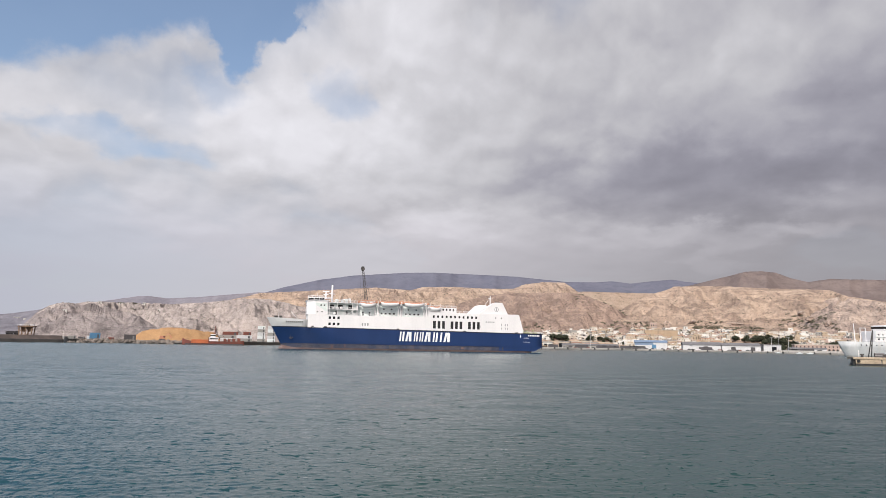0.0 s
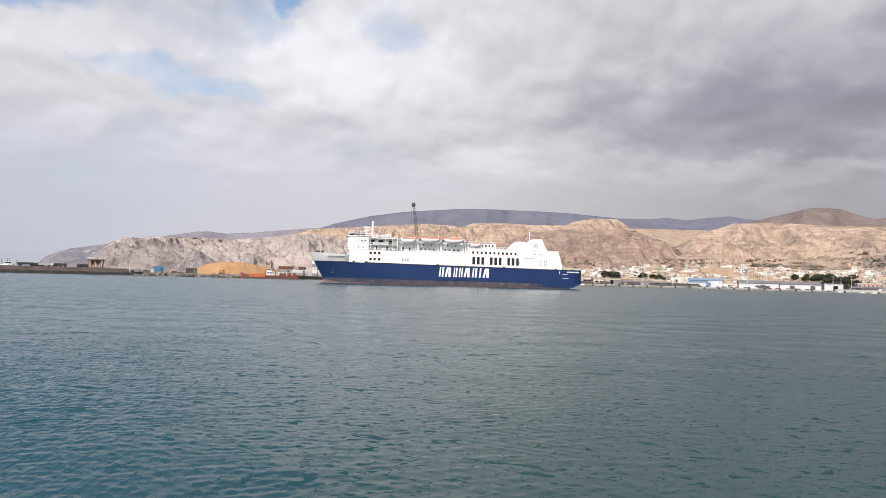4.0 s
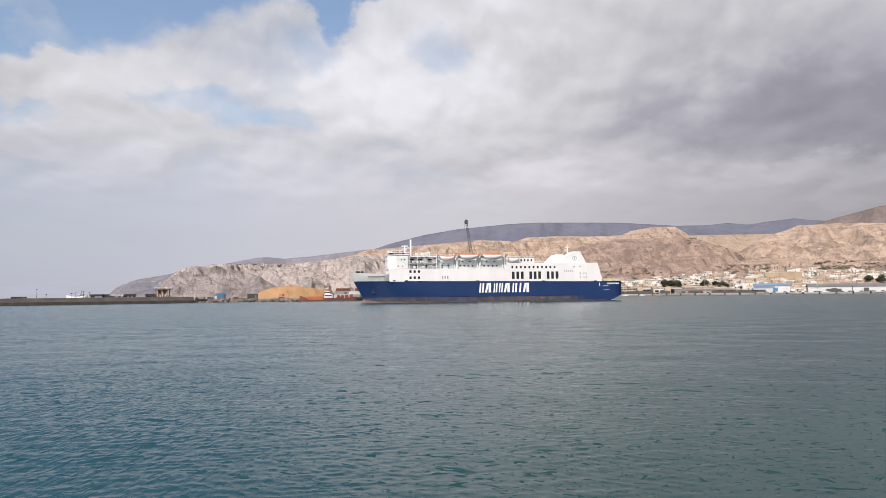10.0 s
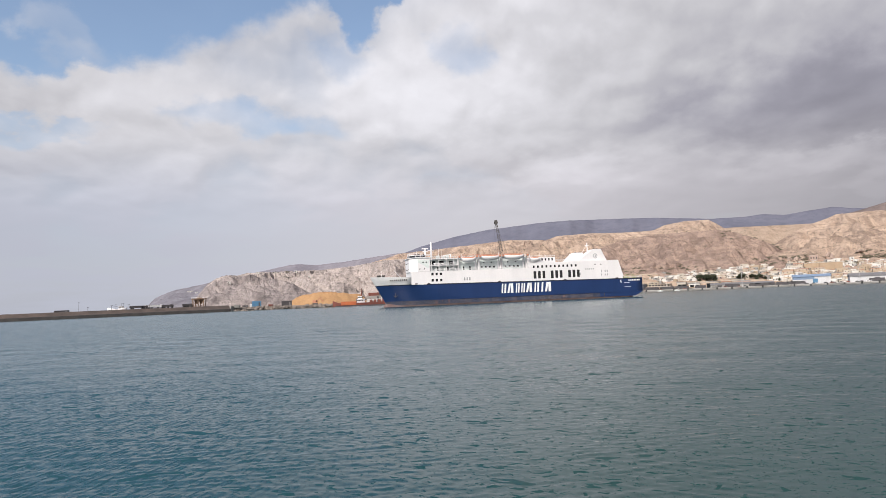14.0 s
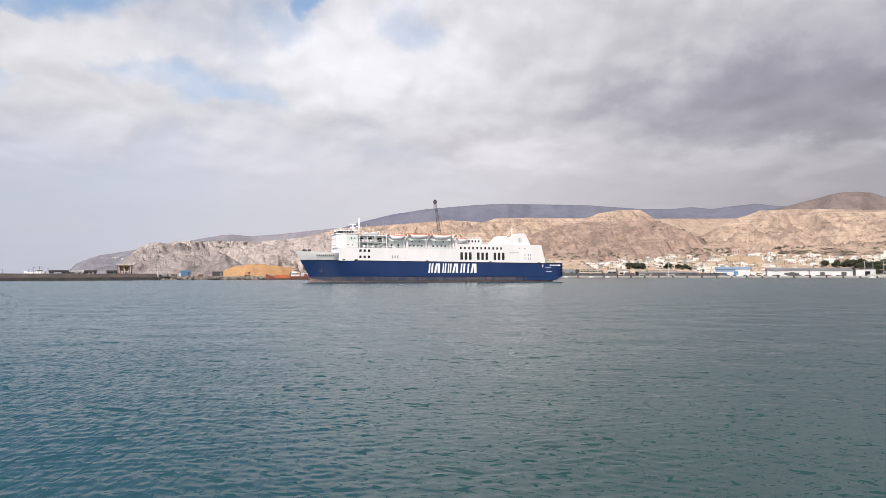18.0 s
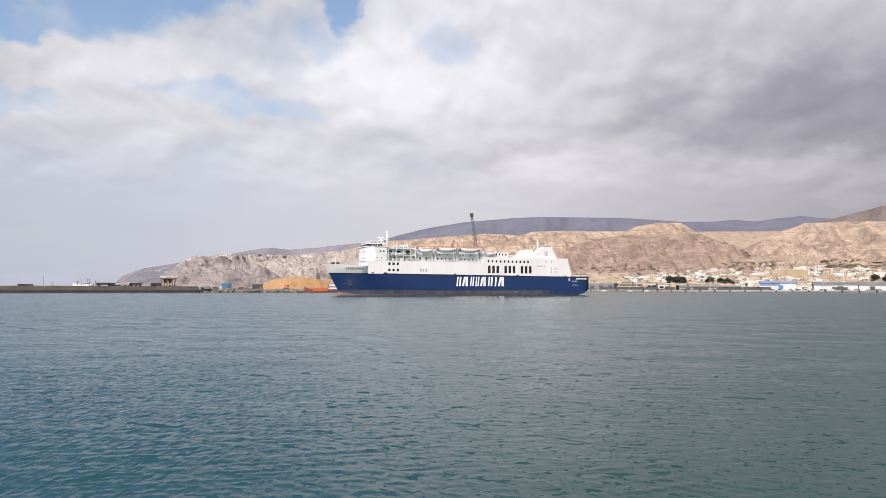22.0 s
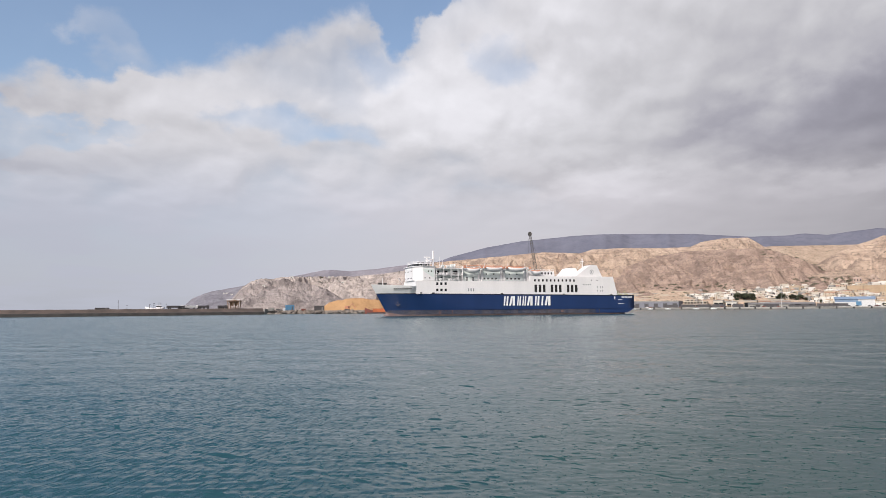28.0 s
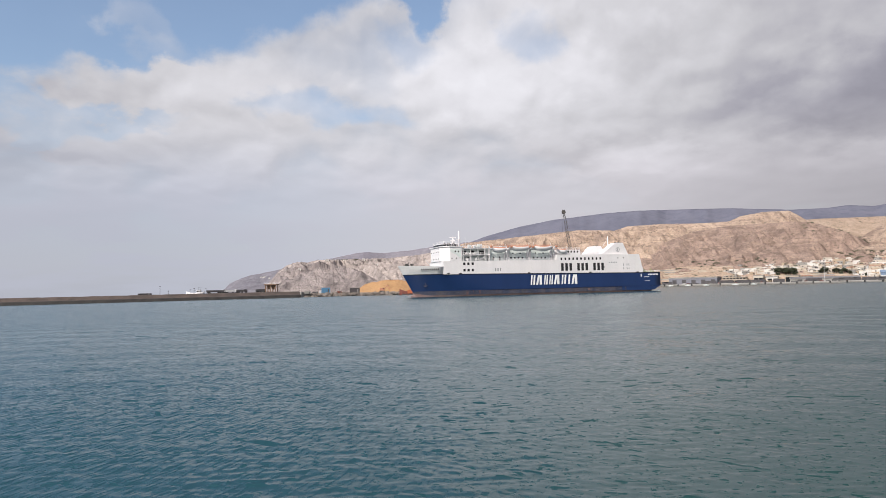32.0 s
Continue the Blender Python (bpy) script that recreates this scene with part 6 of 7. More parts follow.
# lighting masts over the quay
lm = thing("light_mast", 0, 0, 0, 0, "tall pale lighting mast on the quay", "lighting mast", "lighting masts on the quay")
bm = bmesh.new()
rod(bm, (0, 0, 0), (0, 0, 17), 0.24, 0.14, n=8)
part("pole", bm, WH_WHITE, lm)
part("lamp_bar", boxed(-1.8, 1.8, -0.3, 0.3, 16.6, 17.3), WH_GREY, lm)
for k, (az, back) in enumerate(((32.75, 20), (33.25, 22), (33.9, 20), (27.0, 20), (19.2, 20), (21.9, 20), (13.6, 20), (15.8, 20))):
    p = on_quay(az, back)
    m = pose(p.x, p.y, 1.9, 0, 0, QROT)
    if k == 0:
        lm.matrix_world = m
    else:
        copy_thing(lm, m)


# ---- the town ----
def terrain_height(x, y, hills=None):
    """Height of the highest hillside at a place, from the same surfaces that were built."""
    best = 1.9
    az, r = math.atan2(x, y), math.hypot(x, y)
    for A, u, X, Y, Z, F, RC in hills or HILLS[4:8] + HILLS[-1:]:
        if az < A[0] or az > A[-1]:
            continue
        c = (az - A[0]) / (A[-1] - A[0]) * (len(A) - 1)
        i = min(int(c), len(A) - 2)
        k = (r - F[i]) / (RC[i] - F[i])
        if 0 <= k <= 1:
            j = int(np.searchsorted(u, k))
            j = min(max(j, 1), len(u) - 1)
            best = max(best, float(min(Z[j - 1, i], Z[j, i])))
    return best


def house_kinds():
    made = []
    for k in range(14):
        r = random.Random(100 + k)
        w, d, h = r.uniform(5.5, 13.5), r.uniform(5, 7), r.choice((2.6, 2.8, 2.8, 3.2, 3.4, 5.2))
        m = HOUSE_PAINT[(0, 1, 0, 2, 5, 3, 0, 1, 4, 5, 0, 2, 0, 1)[k]]
        root = thing("house", 0, -3000 - 40 * k, 0, 0, "flat-roofed " + ("white", "cream", "white", "ochre", "sand-coloured", "pink", "white", "cream", "grey", "sand-coloured", "white", "ochre", "white", "cream")[k] + " town house on the slope", "house", "houses of the town")
        bm = bmesh.new()
        box(bm, -w / 2, w / 2, -d / 2, d / 2, -6, h)
        if k % 3 == 0:
            box(bm, -w / 2, w * 0.1, -d / 2 + 1, d / 2, h, h + 1.8)
        part("wall", bm, m, root)
        bm = bmesh.new()
        for a in ((-w / 2, w / 2, -d / 2, -d / 2 + 0.25), (-w / 2, w / 2, d / 2 - 0.25, d / 2), (-w / 2, -w / 2 + 0.25, -d / 2, d / 2), (w / 2 - 0.25, w / 2, -d / 2, d / 2)):
            box(bm, *a, h + 0.004, h + 0.8)
        part("roof", bm, ROOF_TILE if k % 5 == 4 else m, root)
        me = None
        n = 2 if w < 9 else 3
        for fl in range(max(1, int(h / 2.5))):
            for i in range(n):
                if me is None:
                    o = part("window", boxed(-0.45, 0.45, -0.06, 0.1, 0, 1.1), GLASS, root)
                    me = o.data
                else:
                    o = new("window", me)
                    o.parent = root
                o.location = (-w / 2 + w * (i + 0.5) / n, -d / 2, 0.9 + fl * 2.5)
        made.append(root)
    return made


homes = house_kinds()
first = [True] * len(homes)
rng = random.Random(23)
count = 0
for k in range(2200):
    az = rng.uniform(13.0, 42.0)
    r = rng.uniform(985, 1230)
    p = polar(az, r)
    z = terrain_height(p.x, p.y)
    el = math.degrees(math.atan2(z - 4, r))
    lim = float(np.interp(az, [13, 16, 18.5, 20, 22, 24.5, 28, 32, 36, 42], [0.75, 0.8, 1.0, 1.2, 1.15, 1.3, 1.05, 1.0, 1.15, 1.0]))
    if el > lim or (az < 17 and rng.random() < 0.35):
        continue
    if 30.0 < az < 34.3 and el < 0.85:
        continue
    i = rng.randrange(14)
    if az > 20 and rng.random() < 0.3:
        i = rng.choice((1, 3, 4, 9, 11))
    m = pose(p.x, p.y, z + 0.1, 0, 0, -az + rng.uniform(-25, 25))
    if first[i]:
        homes[i].matrix_world = m
        first[i] = False
    else:
        copy_thing(homes[i], m)
    count += 1
    if count >= 300:
        break


def crowded_roofs():
    """The rest of the town, packed between the houses: too many and too small to count."""
    r = random.Random(77)
    groups = [bmesh.new() for m in HOUSE_PAINT]
    dark = bmesh.new()
    for k in range(8600):
        az = r.uniform(12.5, 43.0) if k % 5 else r.uniform(12.5, 20.0)
        d = r.uniform(975, 1270)
        p = polar(az, d)
        z = terrain_height(p.x, p.y)
        el = math.degrees(math.atan2(z - 4, d))
        lim = float(np.interp(az, [13, 16, 18.5, 20, 22, 24.5, 28, 32, 36, 42], [0.8, 0.9, 1.2, 1.35, 1.2, 1.4, 1.25, 1.25, 1.25, 1.1]))
        if el > lim + r.gauss(0, 0.12) or (29.8 < az < 34.3 and el < 0.8) or (az < 17 and r.random() < 0.15):
            continue
        w, h, dp = r.uniform(1.6, 6.0), r.choice((1.2, 2.0, 2.4, 2.6, 2.8, 3.2, 4.6)), r.uniform(2, 3.2)
        i = r.choice((0, 0, 0, 0, 1, 1, 2, 3, 4, 5))
        bm, a = groups[i], radians(-az + r.uniform(-30, 30))
        c, s = math.cos(a), math.sin(a)
        pts = [(p.x + x * c - y * s, p.y + x * s + y * c) for x, y in ((-w, -dp), (w, -dp), (w, dp), (-w, dp))]
        prism(bm, pts, z - 3, z + h, "z")
        # dark boxes serve as doors and windows, and as shade in porches
        for q in range(r.choice((1, 2, 2, 3))):
            x = r.uniform(-0.8, 0.8) * w
            ww, wh, zz = r.uniform(0.35, 0.8), r.uniform(0.9, 1.9), r.uniform(0.1, max(0.2, h - 2.0))
            spots = [(p.x + xx * c - yy * s, p.y + xx * s + yy * c) for xx, yy in ((x - ww, -dp - 0.12), (x + ww, -dp - 0.12), (x + ww, -dp + 0.1), (x - ww, -dp + 0.1))]
            prism(dark, spots, z + zz, z + zz + min(wh, h - 0.3), "z")
    tagged(part("town_openings", dark, DARK), "dark boxes for doors, windows and porch shade of the crowded houses", "openings", kind="stuff")
    for bm, m in zip(groups, HOUSE_PAINT):
        tagged(part("town_blocks", bm, m), "crowded low flat-roofed houses of the hillside town", "houses", kind="stuff")


crowded_roofs()
# long low retaining walls that step up the foot of the slope
rng = random.Random(41)
for k in range(40):
    az = rng.uniform(8.2, 20.5)
    r = rng.uniform(950, 1000)
    p = polar(az, r)
    z = terrain_height(p.x, p.y)
    if z > 24:
        continue
    L = rng.uniform(16, 46)
    w = thing("terrace_wall", p.x, p.y, z - 0.6, -az + rng.uniform(-4, 4), "pale dry-stone terrace wall on the slope", "wall", "terrace walls on the slope")
    part("wall", soften(boxed(-L / 2, L / 2, -0.5, 0.5, -3.0, 1.62), 0.08), HOUSE_PAINT[5] if k % 3 else CONCRETE, w)
    part("coping", soften(boxed(-L / 2 - 0.1, L / 2 + 0.1, -0.65, 0.65, 1.62, 1.9), 0.05), HOUSE_PAINT[1], w)


def on_slope(az, el, hills=None, near=955):
    """The first place on the hillside that is seen at a bearing and height."""
    for k in range(140):
        r = near + k * 3.0
        p = polar(az, r)
        z = terrain_height(p.x, p.y, hills)
        if z >= 4 + r * math.tan(radians(el)):
            return Vector((p.x, p.y, z))
    return Vector((p.x, p.y, z))


def retaining_wall():
    """A long tan wall that holds the terrace above the blue-roofed warehouse, in bays between piers."""
    p = on_slope(24.0, 0.85)
    root = thing("retaining_wall", p.x, p.y, p.z - 3.0, -24.0, "long tan retaining wall under the upper terrace", "wall")
    L, h = 77.0, 13.0
    part("wall", soften(boxed(-L / 2, L / 2, 0, 3.0, -6, h), 0.15), EARTH_WALL, root)
    part("coping", soften(boxed(-L / 2 - 0.3, L / 2 + 0.3, -0.4, 3.3, h, h + 0.7), 0.1), HOUSE_PAINT[1], root)
    for k in range(9):
        x = -L / 2 + 1 + k * (L - 2) / 8
        part("pier", soften(boxed(x - 0.7, x + 0.7, -0.7, 0.1, -4, h - 1 - 2.0 * (k % 2)), 0.1), EARTH_WALL, root)
    q = on_slope(24.2, 1.55)
    top = thing("ruined_building", q.x, q.y, q.z - 1.0, -20, "roofless pink building on the terrace", "building")
    part("wall", soften(boxed(-5.6, 5.6, -4, 4, -4, 8.4), 0.1), HOUSE_PAINT[3], top)
    part("cornice", boxed(-5.8, 5.8, -4.2, 4.2, 8.4, 8.9), HOUSE_PAINT[1], top)
    for x in (-3.6, 0, 3.6):
        part("window", boxed(x - 0.6, x + 0.6, -4.1, -3.8, 3.0, 6.0), DARK, top)


def outcrop(az, el, wide, high, seed):
    """A dark crag that breaks out of the slope."""
    p = on_slope(az, el)
    r = random.Random(seed)
    bm = bmesh.new()
    bmesh.ops.create_icosphere(bm, subdivisions=4, radius=1.0)
    for v in bm.verts:
        n = 1 + 0.35 * noise.noise(v.co * 1.7 + Vector((seed, 0, 0))) + 0.2 * noise.noise(v.co * 4.5 + Vector((0, seed, 0)))
        v.co = Vector((v.co.x * wide * n, v.co.y * 9 * n, v.co.z * high * n * (1 - 0.45 * abs(v.co.x))))
    o = part("outcrop", bm, HILL_GREY)
    o.matrix_world = pose(p.x, p.y, p.z, 0, r.uniform(-12, 12), -az)
    tagged(o, "grey-brown rock outcrop on the hillside", "rock", "outcrops on the hillside")


def arcade():
    """Long pinkish two-storey building with an arcade, behind the white quay wall."""
    a, b = on_quay(34.3, 62), on_quay(37.2, 62)
    L = (b - a).length
    root = thing("arcade_building", a.x, a.y, 1.9, QROT, "long pinkish harbour building with dark arcades", "building")
    part("wall", soften(boxed(0, L, 0, 14, 0, 9.2), 0.12), HOUSE_PAINT[3], root)
    part("roof", soften(boxed(-0.4, L + 0.4, -0.5, 14.4, 9.2, 9.9), 0.1), HOUSE_PAINT[1], root)
    n = 11
    for k in range(n):
        x = L * (k + 0.5) / n
        bm = bmesh.new()
        arc = [(x - 1.25, 0.2), (x + 1.25, 0.2)] + [(x + 1.25 * math.cos(a2), 3.0 + 1.25 * math.sin(a2)) for a2 in [math.pi * j / 8 for j in range(9)]]
        prism(bm, arc, -0.08, 0.3)
        part("arch", bm, DARK, root)
        part("window", boxed(x - 0.6, x + 0.6, -0.08, 0.3, 5.8, 7.8), GLASS, root)
    a, b = on_quay(32.9, 5), on_quay(38.0, 5)
    L = (b - a).length
    w = thing("quay_parapet", a.x, a.y, 1.9, QROT, "long white parapet wall along the quay edge", "wall")
    n = int(L / 9)
    for k in range(n):
        part("wall_panel", soften(boxed(L * k / n, L * (k + 1) / n - 0.15, -0.3, 0.3, 0, 1.9), 0.05), QUAY_PALE, w)


EARTH_WALL = surface("tan_rendered_wall", (0.43, 0.325, 0.225), (0.36, 0.265, 0.18), 0.06, 0.95, 0.2, streak=True, stain=(0.24, 0.18, 0.13))
retaining_wall()
arcade()
for k, (az, el, wide, high) in enumerate(((25.2, 1.5, 9, 13), (23.1, 1.62, 6, 6), (22.6, 1.66, 4, 6), (34.2, 1.8, 8, 6), (35.6, 2.3, 9, 6), (36.6, 1.9, 6, 6), (34.9, 2.7, 7, 4),
                                          (30.3, 1.9, 12, 3), (27.2, 2.0, 6, 3), (15.9, 1.3, 5, 3.4))):
    outcrop(az, el, wide, high, k + 3)
# small white villas on the crest of the headland
for az, el, w, face, near in ((-25.4, 1.25, 4, 8, 1150), (-25.14, 1.26, 6, 8, 1150), (-24.8, 1.15, 4, 8, 1150), (-22.33, 1.8, 3.4, 10, 680), (-20.05, 2.5, 3.4, 9, 690),
                             (-18.61, 2.5, 4, 9, 690), (-17.0, 2.45, 3, 9, 690), (-15.9, 1.95, 3, 9, 690)):
    p = on_slope(az, el, HILLS[face:face + 1], near)
    z = p.z + 1.2
    ob = thing("villa", p.x, p.y, z - 1.5, -az, "small white villa on the headland", "house", "villas on the headland")
    part("wall", boxed(-w / 2, w / 2, -2, 2, -3, 1.9), HOUSE_PAINT[0], ob)
    part("roof", soften(boxed(-w / 2 - 0.2, w / 2 + 0.2, -2.2, 2.2, 1.9, 2.2), 0.05), HOUSE_PAINT[0], ob)
    part("window", boxed(-w / 4, -w / 4 + 0.8, -2.1, -1.9, 0.6, 1.4), GLASS, ob)


# ---- trees ----
def tree_kind(seed, h, spread):
    r = random.Random(seed)
    root = thing("tree", 0, -3200 - seed * 20, 0, 0, "dusty dark green tree behind the quay", "tree", "trees behind the quay")
    bm = bmesh.new()
    rod(bm, (0, 0, -3), (0.2, 0, h * 0.55), 0.35, 0.2, n=7)
    for k in range(5):
        a = k * 1.3 + r.random()
        rod(bm, (0.1, 0, h * (0.35 + 0.05 * k)), (math.cos(a) * spread * 0.6, math.sin(a) * spread * 0.6, h * (0.6 + 0.07 * k)), 0.16, 0.06, n=5)
    part("trunk", bm, TRUNK, root)
    V, F = [], []
    for c in range(34 if h > 5 else 12):
        a, q = r.random() * 6.28, r.random() ** 0.5
        cx, cy, cz = math.cos(a) * q * spread, math.sin(a) * q * spread, h * (0.5 + 0.5 * r.random() * (1 - 0.5 * q))
        for l in range(46):
            d = Vector((r.gauss(0, 1), r.gauss(0, 1), r.gauss(0, 0.7))).normalized() * (0.35 + 0.75 * r.random()) * 1.5
            p = Vector((cx, cy, cz)) + d
            u = Vector((r.gauss(0, 1), r.gauss(0, 1), r.gauss(0, 1))).normalized()
            w = u.orthogonal().normalized()
            s = 0.3 + 0.3 * r.random()
            i = len(V)
            V += [p - u * s, p + w * s * 0.6, p + u * s, p - w * s * 0.6]
            F.append((i, i + 1, i + 2, i + 3))
    sheet("crown", [tuple(v) for v in V], F, TREE_LEAF, root, False)
    return root


def shrub_kind(seed, h, spread):
    r = random.Random(seed)
    root = thing("shrub", 0, -3400 - seed * 20, 0, 0, "dusty olive-grey shrub on the dry slope", "shrub", "shrubs on the slope")
    bm = bmesh.new()
    for k in range(5):
        a = k * 1.26 + r.random()
        rod(bm, (0, 0, -1.5), (math.cos(a) * spread * 0.5, math.sin(a) * spread * 0.5, h * 0.6), 0.12, 0.04, n=5)
    part("stem", bm, TRUNK, root)
    V, F = [], []
    for c in range(15):
        a, q = r.random() * 6.28, r.random() ** 0.5
        mid = Vector((math.cos(a) * q * spread, math.sin(a) * q * spread * 0.6, h * (0.15 + 0.7 * r.random() * (1 - 0.6 * q))))
        for l in range(26):
            p = mid + Vector((r.gauss(0, 0.7), r.gauss(0, 0.7), r.gauss(0, 0.4)))
            u = Vector((r.gauss(0, 1), r.gauss(0, 1), r.gauss(0, 1))).normalized()
            w = u.orthogonal().normalized()
            k = 0.22 + 0.25 * r.random()
            i = len(V)
            V += [p - u * k, p + w * k * 0.6, p + u * k, p - w * k * 0.6]
            F.append((i, i + 1, i + 2, i + 3))
    sheet("crown", [tuple(v) for v in V], F, DRY_SCRUB, root, False)
    return root


DRY_SCRUB = surface("dusty_olive_scrub", (0.105, 0.10, 0.068), (0.15, 0.135, 0.095), 0.4, 0.9, 0.3, spread=0.35)
shrubs = [shrub_kind(1, 2.6, 3.6), shrub_kind(2, 1.9, 2.4), shrub_kind(3, 3.2, 4.6)]
trees = [tree_kind(1, 9, 4.4), tree_kind(2, 7, 3.8), tree_kind(3, 10.5, 4.8), tree_kind(4, 3.6, 1.7)]
first = [True] * 4
rng = random.Random(31)
unset = [True] * 3
for a0, a1, e0, e1, count in ((27.2, 29.4, 1.45, 1.8, 40), (29.4, 32.2, 1.35, 1.55, 44), (33.4, 37.4, 1.4, 2.6, 60), (24.0, 28.0, 1.0, 1.3, 14),
                              (9.0, 16.0, 1.0, 1.8, 26), (20.0, 24.0, 1.3, 2.0, 30), (18.0, 24.5, 3.6, 4.3, 24)):
    for k in range(count):
        az = rng.uniform(a0, a1)
        p = on_slope(az, rng.uniform(e0, e1))
        i = rng.randrange(3)
        m = pose(p.x, p.y, p.z - 0.3, 0, 0, -az + rng.uniform(-30, 30))
        if unset[i]:
            shrubs[i].matrix_world = m
            unset[i] = False
        else:
            copy_thing(shrubs[i], m)
for a0, a1, e0, e1, count in ((30.2, 34.0, 0.45, 0.6, 26), (15.9, 17.5, 0.38, 0.46, 9), (18.5, 21.5, 0.3, 0.5, 10)):
    for k in range(count):
        p = on_slope(rng.uniform(a0, a1), rng.uniform(e0, e1))
        copy_thing(trees[rng.choice((0, 1, 3))], pose(p.x, p.y, p.z - 0.4, 0, 0, rng.uniform(0, 360)))
# a broken line of trees and shrubs on the crest of the headland
for k in range(30):
    az = rng.uniform(-22.2, -17.5)
    p = polar(az, 1000)
    copy_thing(shrubs[k % 3], pose(p.x, p.y, 4 + 1000 * math.tan(radians(float(np.interp(az, [-22.3, -21.7, -20.9, -19.8, -17.5, -15.2], [2.47, 2.39, 2.58, 2.63, 2.66, 2.67])))) - 1.6, 0, 0, rng.uniform(0, 360)))
for k in range(150):
    if k < 30:
        az, r = rng.uniform(32.2, 34.4), rng.uniform(985, 1060)
    elif k < 58:
        az, r = rng.uniform(29.8, 32.2), rng.uniform(985, 1000)
    elif k < 80:
        az, r = rng.uniform(34.2, 37.5), rng.uniform(975, 1010)
    else:
        az, r = rng.uniform(16.0, 36.0), rng.uniform(975, 1050)
    p = polar(az, r)
    z = terrain_height(p.x, p.y)
    if k >= 80 and z > 20:
        continue
    i = rng.randrange(3) if k < 80 else 3
    m = pose(p.x, p.y, z - 0.3, 0, 0, rng.uniform(0, 360))
    if first[i]:
        trees[i].matrix_world = m
        first[i] = False
    else:
        copy_thing(trees[i], m)


# ---- moored ship and pier at the edge of the basin ----
def moored_ship():
    p = polar(37.6, 590)
    root = thing("moored_ship", p.x, p.y, 0, -4, "white moored ship with blue waterline stripe", "ship")
    bm = bmesh.new()
    rows = []
    for i in range(22):
        t = i / 21
        s = 95 * t ** 1.4
        w = 9.0 * min(1, (1 - (1 - min(t / 0.45, 1)) ** 2) ** 0.7)
        rake = 5.5 * (1 - t)
        rows.append([bm.verts.new((s + rake * (1 - z / 11.4), 9 + k * w, z)) for k, z in ((-1, 11.4), (-1, 7), (-0.9, 1.6), (-0.8, -1), (0.8, -1), (0.9, 1.6), (1, 7), (1, 11.4))])
    for a, b in zip(rows[:-1], rows[1:]):
        for k in range(7):
            bm.faces.new((a[k], b[k], b[k + 1], a[k + 1]))
        bm.faces.new((a[7], b[7], b[0], a[0]))
    part("hull", bm, surface("weathered_grey_white_hull", (0.50, 0.51, 0.52), (0.40, 0.42, 0.43), 0.12, 0.6, streak=True, stain=(0.33, 0.29, 0.26), spread=0.08), root, "weathered grey-white hull", True)
    part("stripe", boxed(22, 95, -0.15, 0.1, 0.8, 2.4), BLUE_SHEET, root, "light blue stripe")
    part("superstructure", soften(boxed(24, 88, 1.5, 17, 11.4, 19.5), 0.3), WHITE, root)
    br = part("bridge", soften(boxed(32, 56, 2.2, 16.4, 19.5, 24.0), 0.3), WHITE, root)
    windows(br, "bridge_window", [33.5 + 2.2 * k for k in range(9)], 21.6, 22.6, 0.9, 2.16)
    bm = bmesh.new()
    prism(bm, [(44, 24), (54, 24), (53, 31), (45.5, 31)], 6, 12.5)
    fun = part("funnel", soften(bm, 0.3), BLUE_SHEET, root, "light blue funnel")
    part("funnel_cap", soften(boxed(45.3, 53.2, 5.9, 12.6, 30.4, 31.8), 0.2), CONTAINER, fun, "sooty dark cap")
    part("bridge_glazing", boxed(31.9, 46, 2.05, 16.5, 21.3, 23.0), GLASS, br, "dark band of bridge windows")
    for s in (24.6, 29.5, 58, 70, 82):
        part("deck_pillar", soften(boxed(s - 0.3, s + 0.3, 1.1, 1.6, 11.4, 19.5), 0.08), WHITE_OLD, root)
    part("promenade", boxed(24, 88, 0.9, 1.6, 15.0, 15.4), WHITE_OLD, root)
    rail(root, [(8, 2.5, 11.4), (24, 0.4, 11.4)], 2.0, 1.2)
    rail(root, [(24, 1.6, 19.5), (56, 1.6, 19.5)], 2.0, 1.2)
    windows(root, "cabin_window", [27 + 3.2 * k for k in range(17)], 16.2, 17.4, 1.2, 1.46)
    windows(root, "cabin_window", [27 + 3.2 * k for k in range(17)], 12.8, 14.0, 1.2, 1.46)
    windows(root, "hull_port", [12 + 4 * k for k in range(14)], 8.4, 9.3, 0.9, -0.02, GLASS)
    bm = bmesh.new()
    rod(bm, (13.5, 9, 11.4), (13.0, 9, 25.0), 0.42, 0.25, n=8)
    rod(bm, (20, 6, 11.4), (20, 6, 22.0), 0.34, 0.26, n=8)
    rod(bm, (20, 12, 11.4), (20, 12, 22.0), 0.34, 0.26, n=8)
    rod(bm, (20, 6, 21.8), (20, 12, 21.8), 0.25, n=6)
    part("mast", bm, WHITE, root)
    bm = bmesh.new()
    rod(bm, (17, 0.2, -0.2), (21.5, 0.2, 20), 0.35, n=6)
    rod(bm, (19.5, 0.2, -0.2), (21.5, 0.2, 20), 0.35, n=6)
    part("gangway", bm, STEEL, root)
    return root


moored_ship()


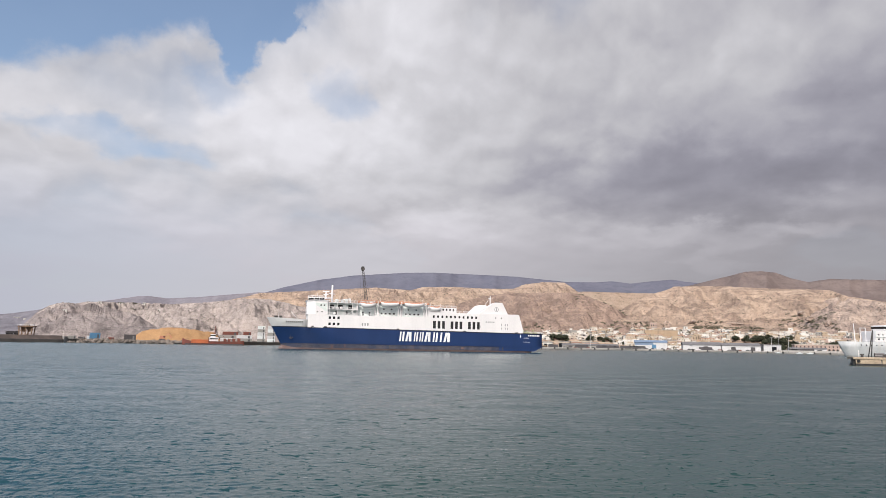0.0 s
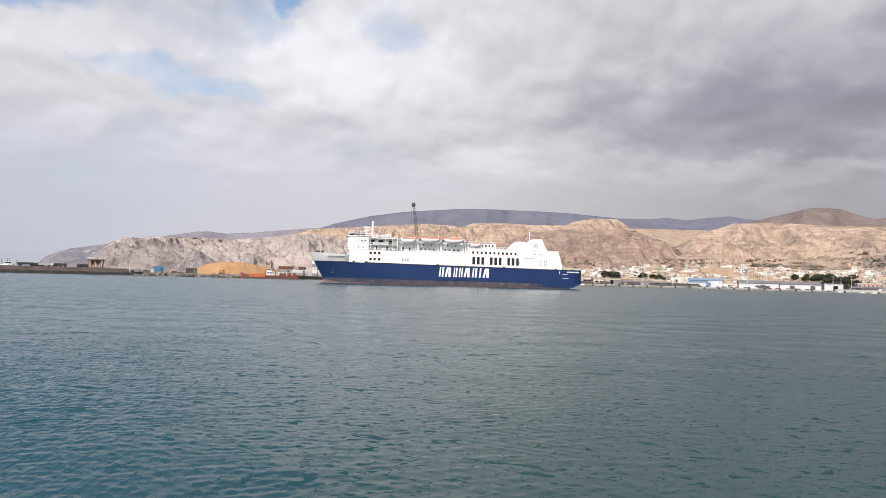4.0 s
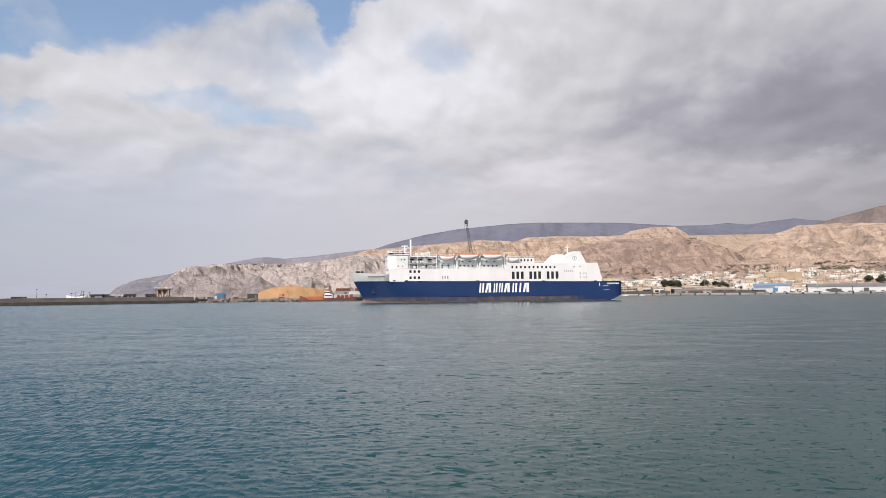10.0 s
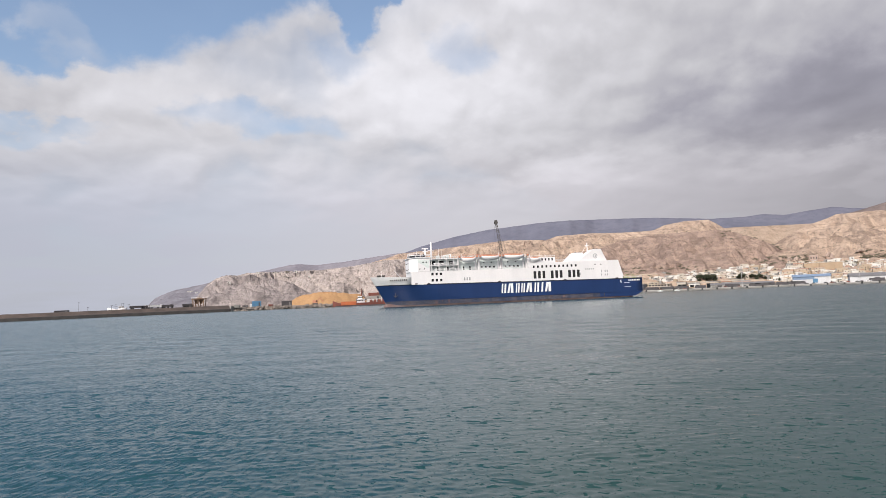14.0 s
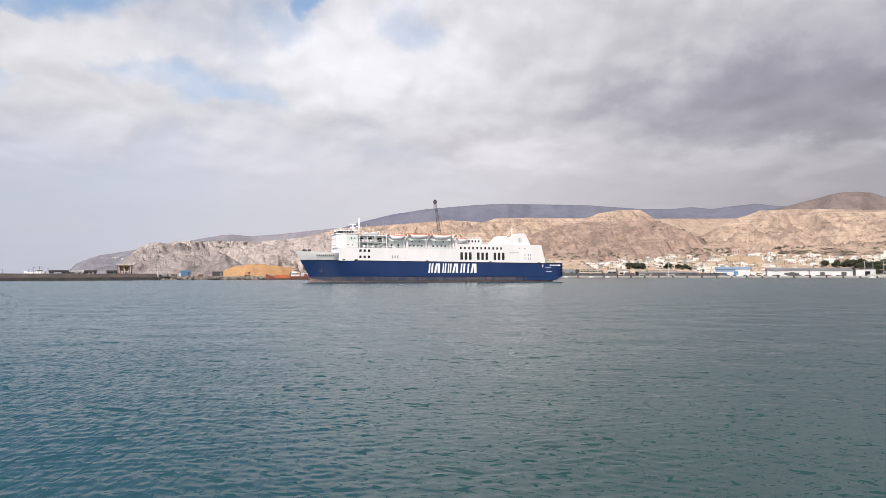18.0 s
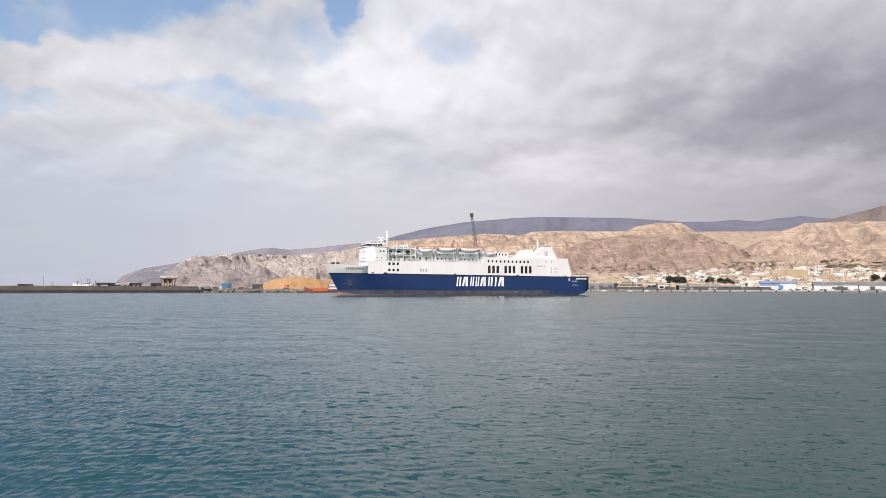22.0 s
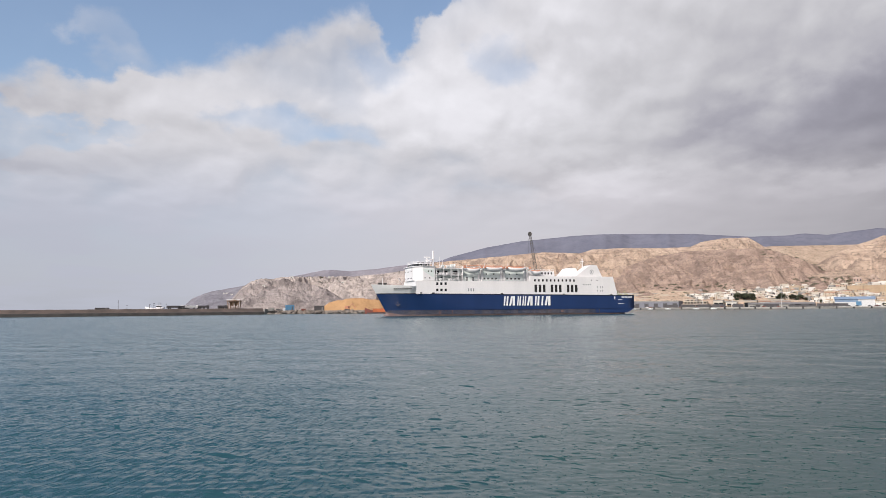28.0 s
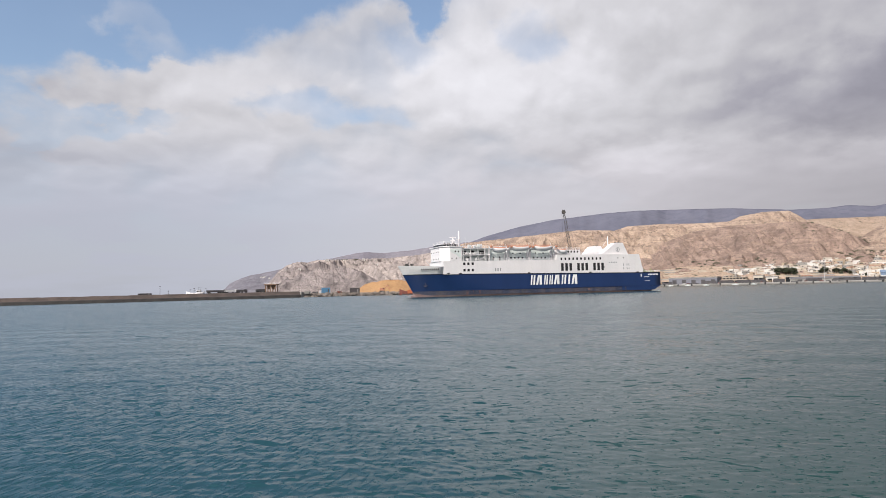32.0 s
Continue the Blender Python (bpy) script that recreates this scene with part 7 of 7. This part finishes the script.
def pier():
    p = polar(38.1, 229)
    root = thing("pier", p.x, p.y, 0, -38.1 + 6, "beige concrete pier head with dark wet foot", "pier", kind="structure")
    part("deck", soften(boxed(-0.4, 60, -0.3, 16, 1.75, 2.4), 0.08), surface("beige_pier_concrete", (0.46, 0.37, 0.27), (0.38, 0.30, 0.22), 0.25, 0.9, 0.3, stain=(0.22, 0.17, 0.13)), root)
    part("foot", boxed(0.2, 60, 0, 15.6, -3, 0.55), MOLE_WET, root)
    me = None
    for k in range(9):
        if me is None:
            o = part("facing_panel", soften(boxed(0, 6.2, -0.1, 0.3, 0.55, 1.75), 0.06), bpy.data.materials["beige_pier_concrete"], root)
            me = o.data
        else:
            o = new("facing_panel", me)
            o.parent = root
        o.location = (0.2 + 6.5 * k, 0, 0)
    part("core", boxed(0.5, 60, 0.3, 15.6, 0.5, 1.76), CONCRETE, root)
    part("end_fender", soften(boxed(-0.55, 0.2, 0.5, 3.0, -0.6, 2.2), 0.15), RUBBER, root)
    for x in (2.0, 7.5):
        bm = bmesh.new()
        rod(bm, (x, 1.2, 2.4), (x, 1.2, 3.2), 0.35, 0.28, n=8)
        rod(bm, (x - 0.5, 1.2, 3.15), (x + 0.5, 1.2, 3.15), 0.22, n=8)
        part("bollard", bm, STEEL, root)
    bm = bmesh.new()
    rod(bm, (1.6, 5, 2.4), (1.6, 5, 4.4), 0.1, n=6)
    part("post", bm, WHITE, root)
    for k, x in enumerate((0.9, 9.8)):
        bm = bmesh.new()
        rod(bm, (x, -0.45, 1.3), (x, -0.1, 1.3), 0.42, n=12)
        rod(bm, (x, -0.5, 1.3), (x, -0.42, 1.3), 0.25, n=12)
        part("tyre_fender", bm, RUBBER, root)
    return root


pier()


def stacked_cargo():
    """Low rows of dark pipes on timbers, lying on the pier beside the ship."""
    p = polar(39.6, 238)
    for k in range(4):
        root = thing("pipe_stack", p.x + 2.9 * k, p.y - 1.9 * k, 2.4, -32.1, "short stack of dark steel pipes on the pier", "pipes", "pipe stacks on the pier")
        for row in range(2):
            for i in range(4 - row):
                bm = bmesh.new()
                rod(bm, (-1.2, (i - 1.5 + row * 0.5) * 0.62, 0.45 + row * 0.55), (1.2, (i - 1.5 + row * 0.5) * 0.62, 0.45 + row * 0.55), 0.3, n=8)
                part("pipe", bm, CONTAINER if (i + k) % 3 else WH_GREY, root)
        for x in (-0.8, 0.8):
            part("timber", boxed(x - 0.1, x + 0.1, -1.3, 1.3, 0, 0.16), TRUNK, root)


stacked_cargo()


# ---- what moves ----
def motions():
    walk(ferry, [
        (0.0, pose(24.30, 370.45, 0, 0, 0, 6.72)),        (2.0, pose(21.26, 370.90, 0, 0, 0, 7.23)),        (4.0, pose(18.22, 371.23, 0, 0, 0, 8.01)),
        (6.0, pose(15.21, 371.44, 0, 0, 0, 9.02)),        (8.0, pose(12.22, 371.54, 0, 0, 0, 10.23)),        (10.0, pose(9.26, 371.54, 0, 0, 0, 11.61)),
        (12.0, pose(6.35, 371.43, 0, 0, 0, 13.14)),        (14.0, pose(3.48, 371.24, 0, 0, 0, 14.77)),        (16.0, pose(0.66, 370.96, 0, 0, 0, 16.47)),
        (18.0, pose(-2.09, 370.60, 0, 0, 0, 18.22)),        (20.0, pose(-4.77, 370.17, 0, 0, 0, 19.98)),        (22.0, pose(-7.38, 369.68, 0, 0, 0, 21.72)),
        (24.0, pose(-9.90, 369.14, 0, 0, 0, 23.40)),        (26.0, pose(-12.33, 368.57, 0, 0, 0, 25.00)),        (28.0, pose(-14.67, 367.97, 0, 0, 0, 26.49)),
        (30.0, pose(-16.91, 367.35, 0, 0, 0, 27.82)),        (32.0, pose(-19.05, 366.73, 0, 0, 0, 28.98)),
    ])
    walk(water, [(0.0, pose(-1.6, 3.6, 0)), (16.0, pose(0, 0, 0)), (32.0, pose(1.6, -3.6, 0))])


motions()
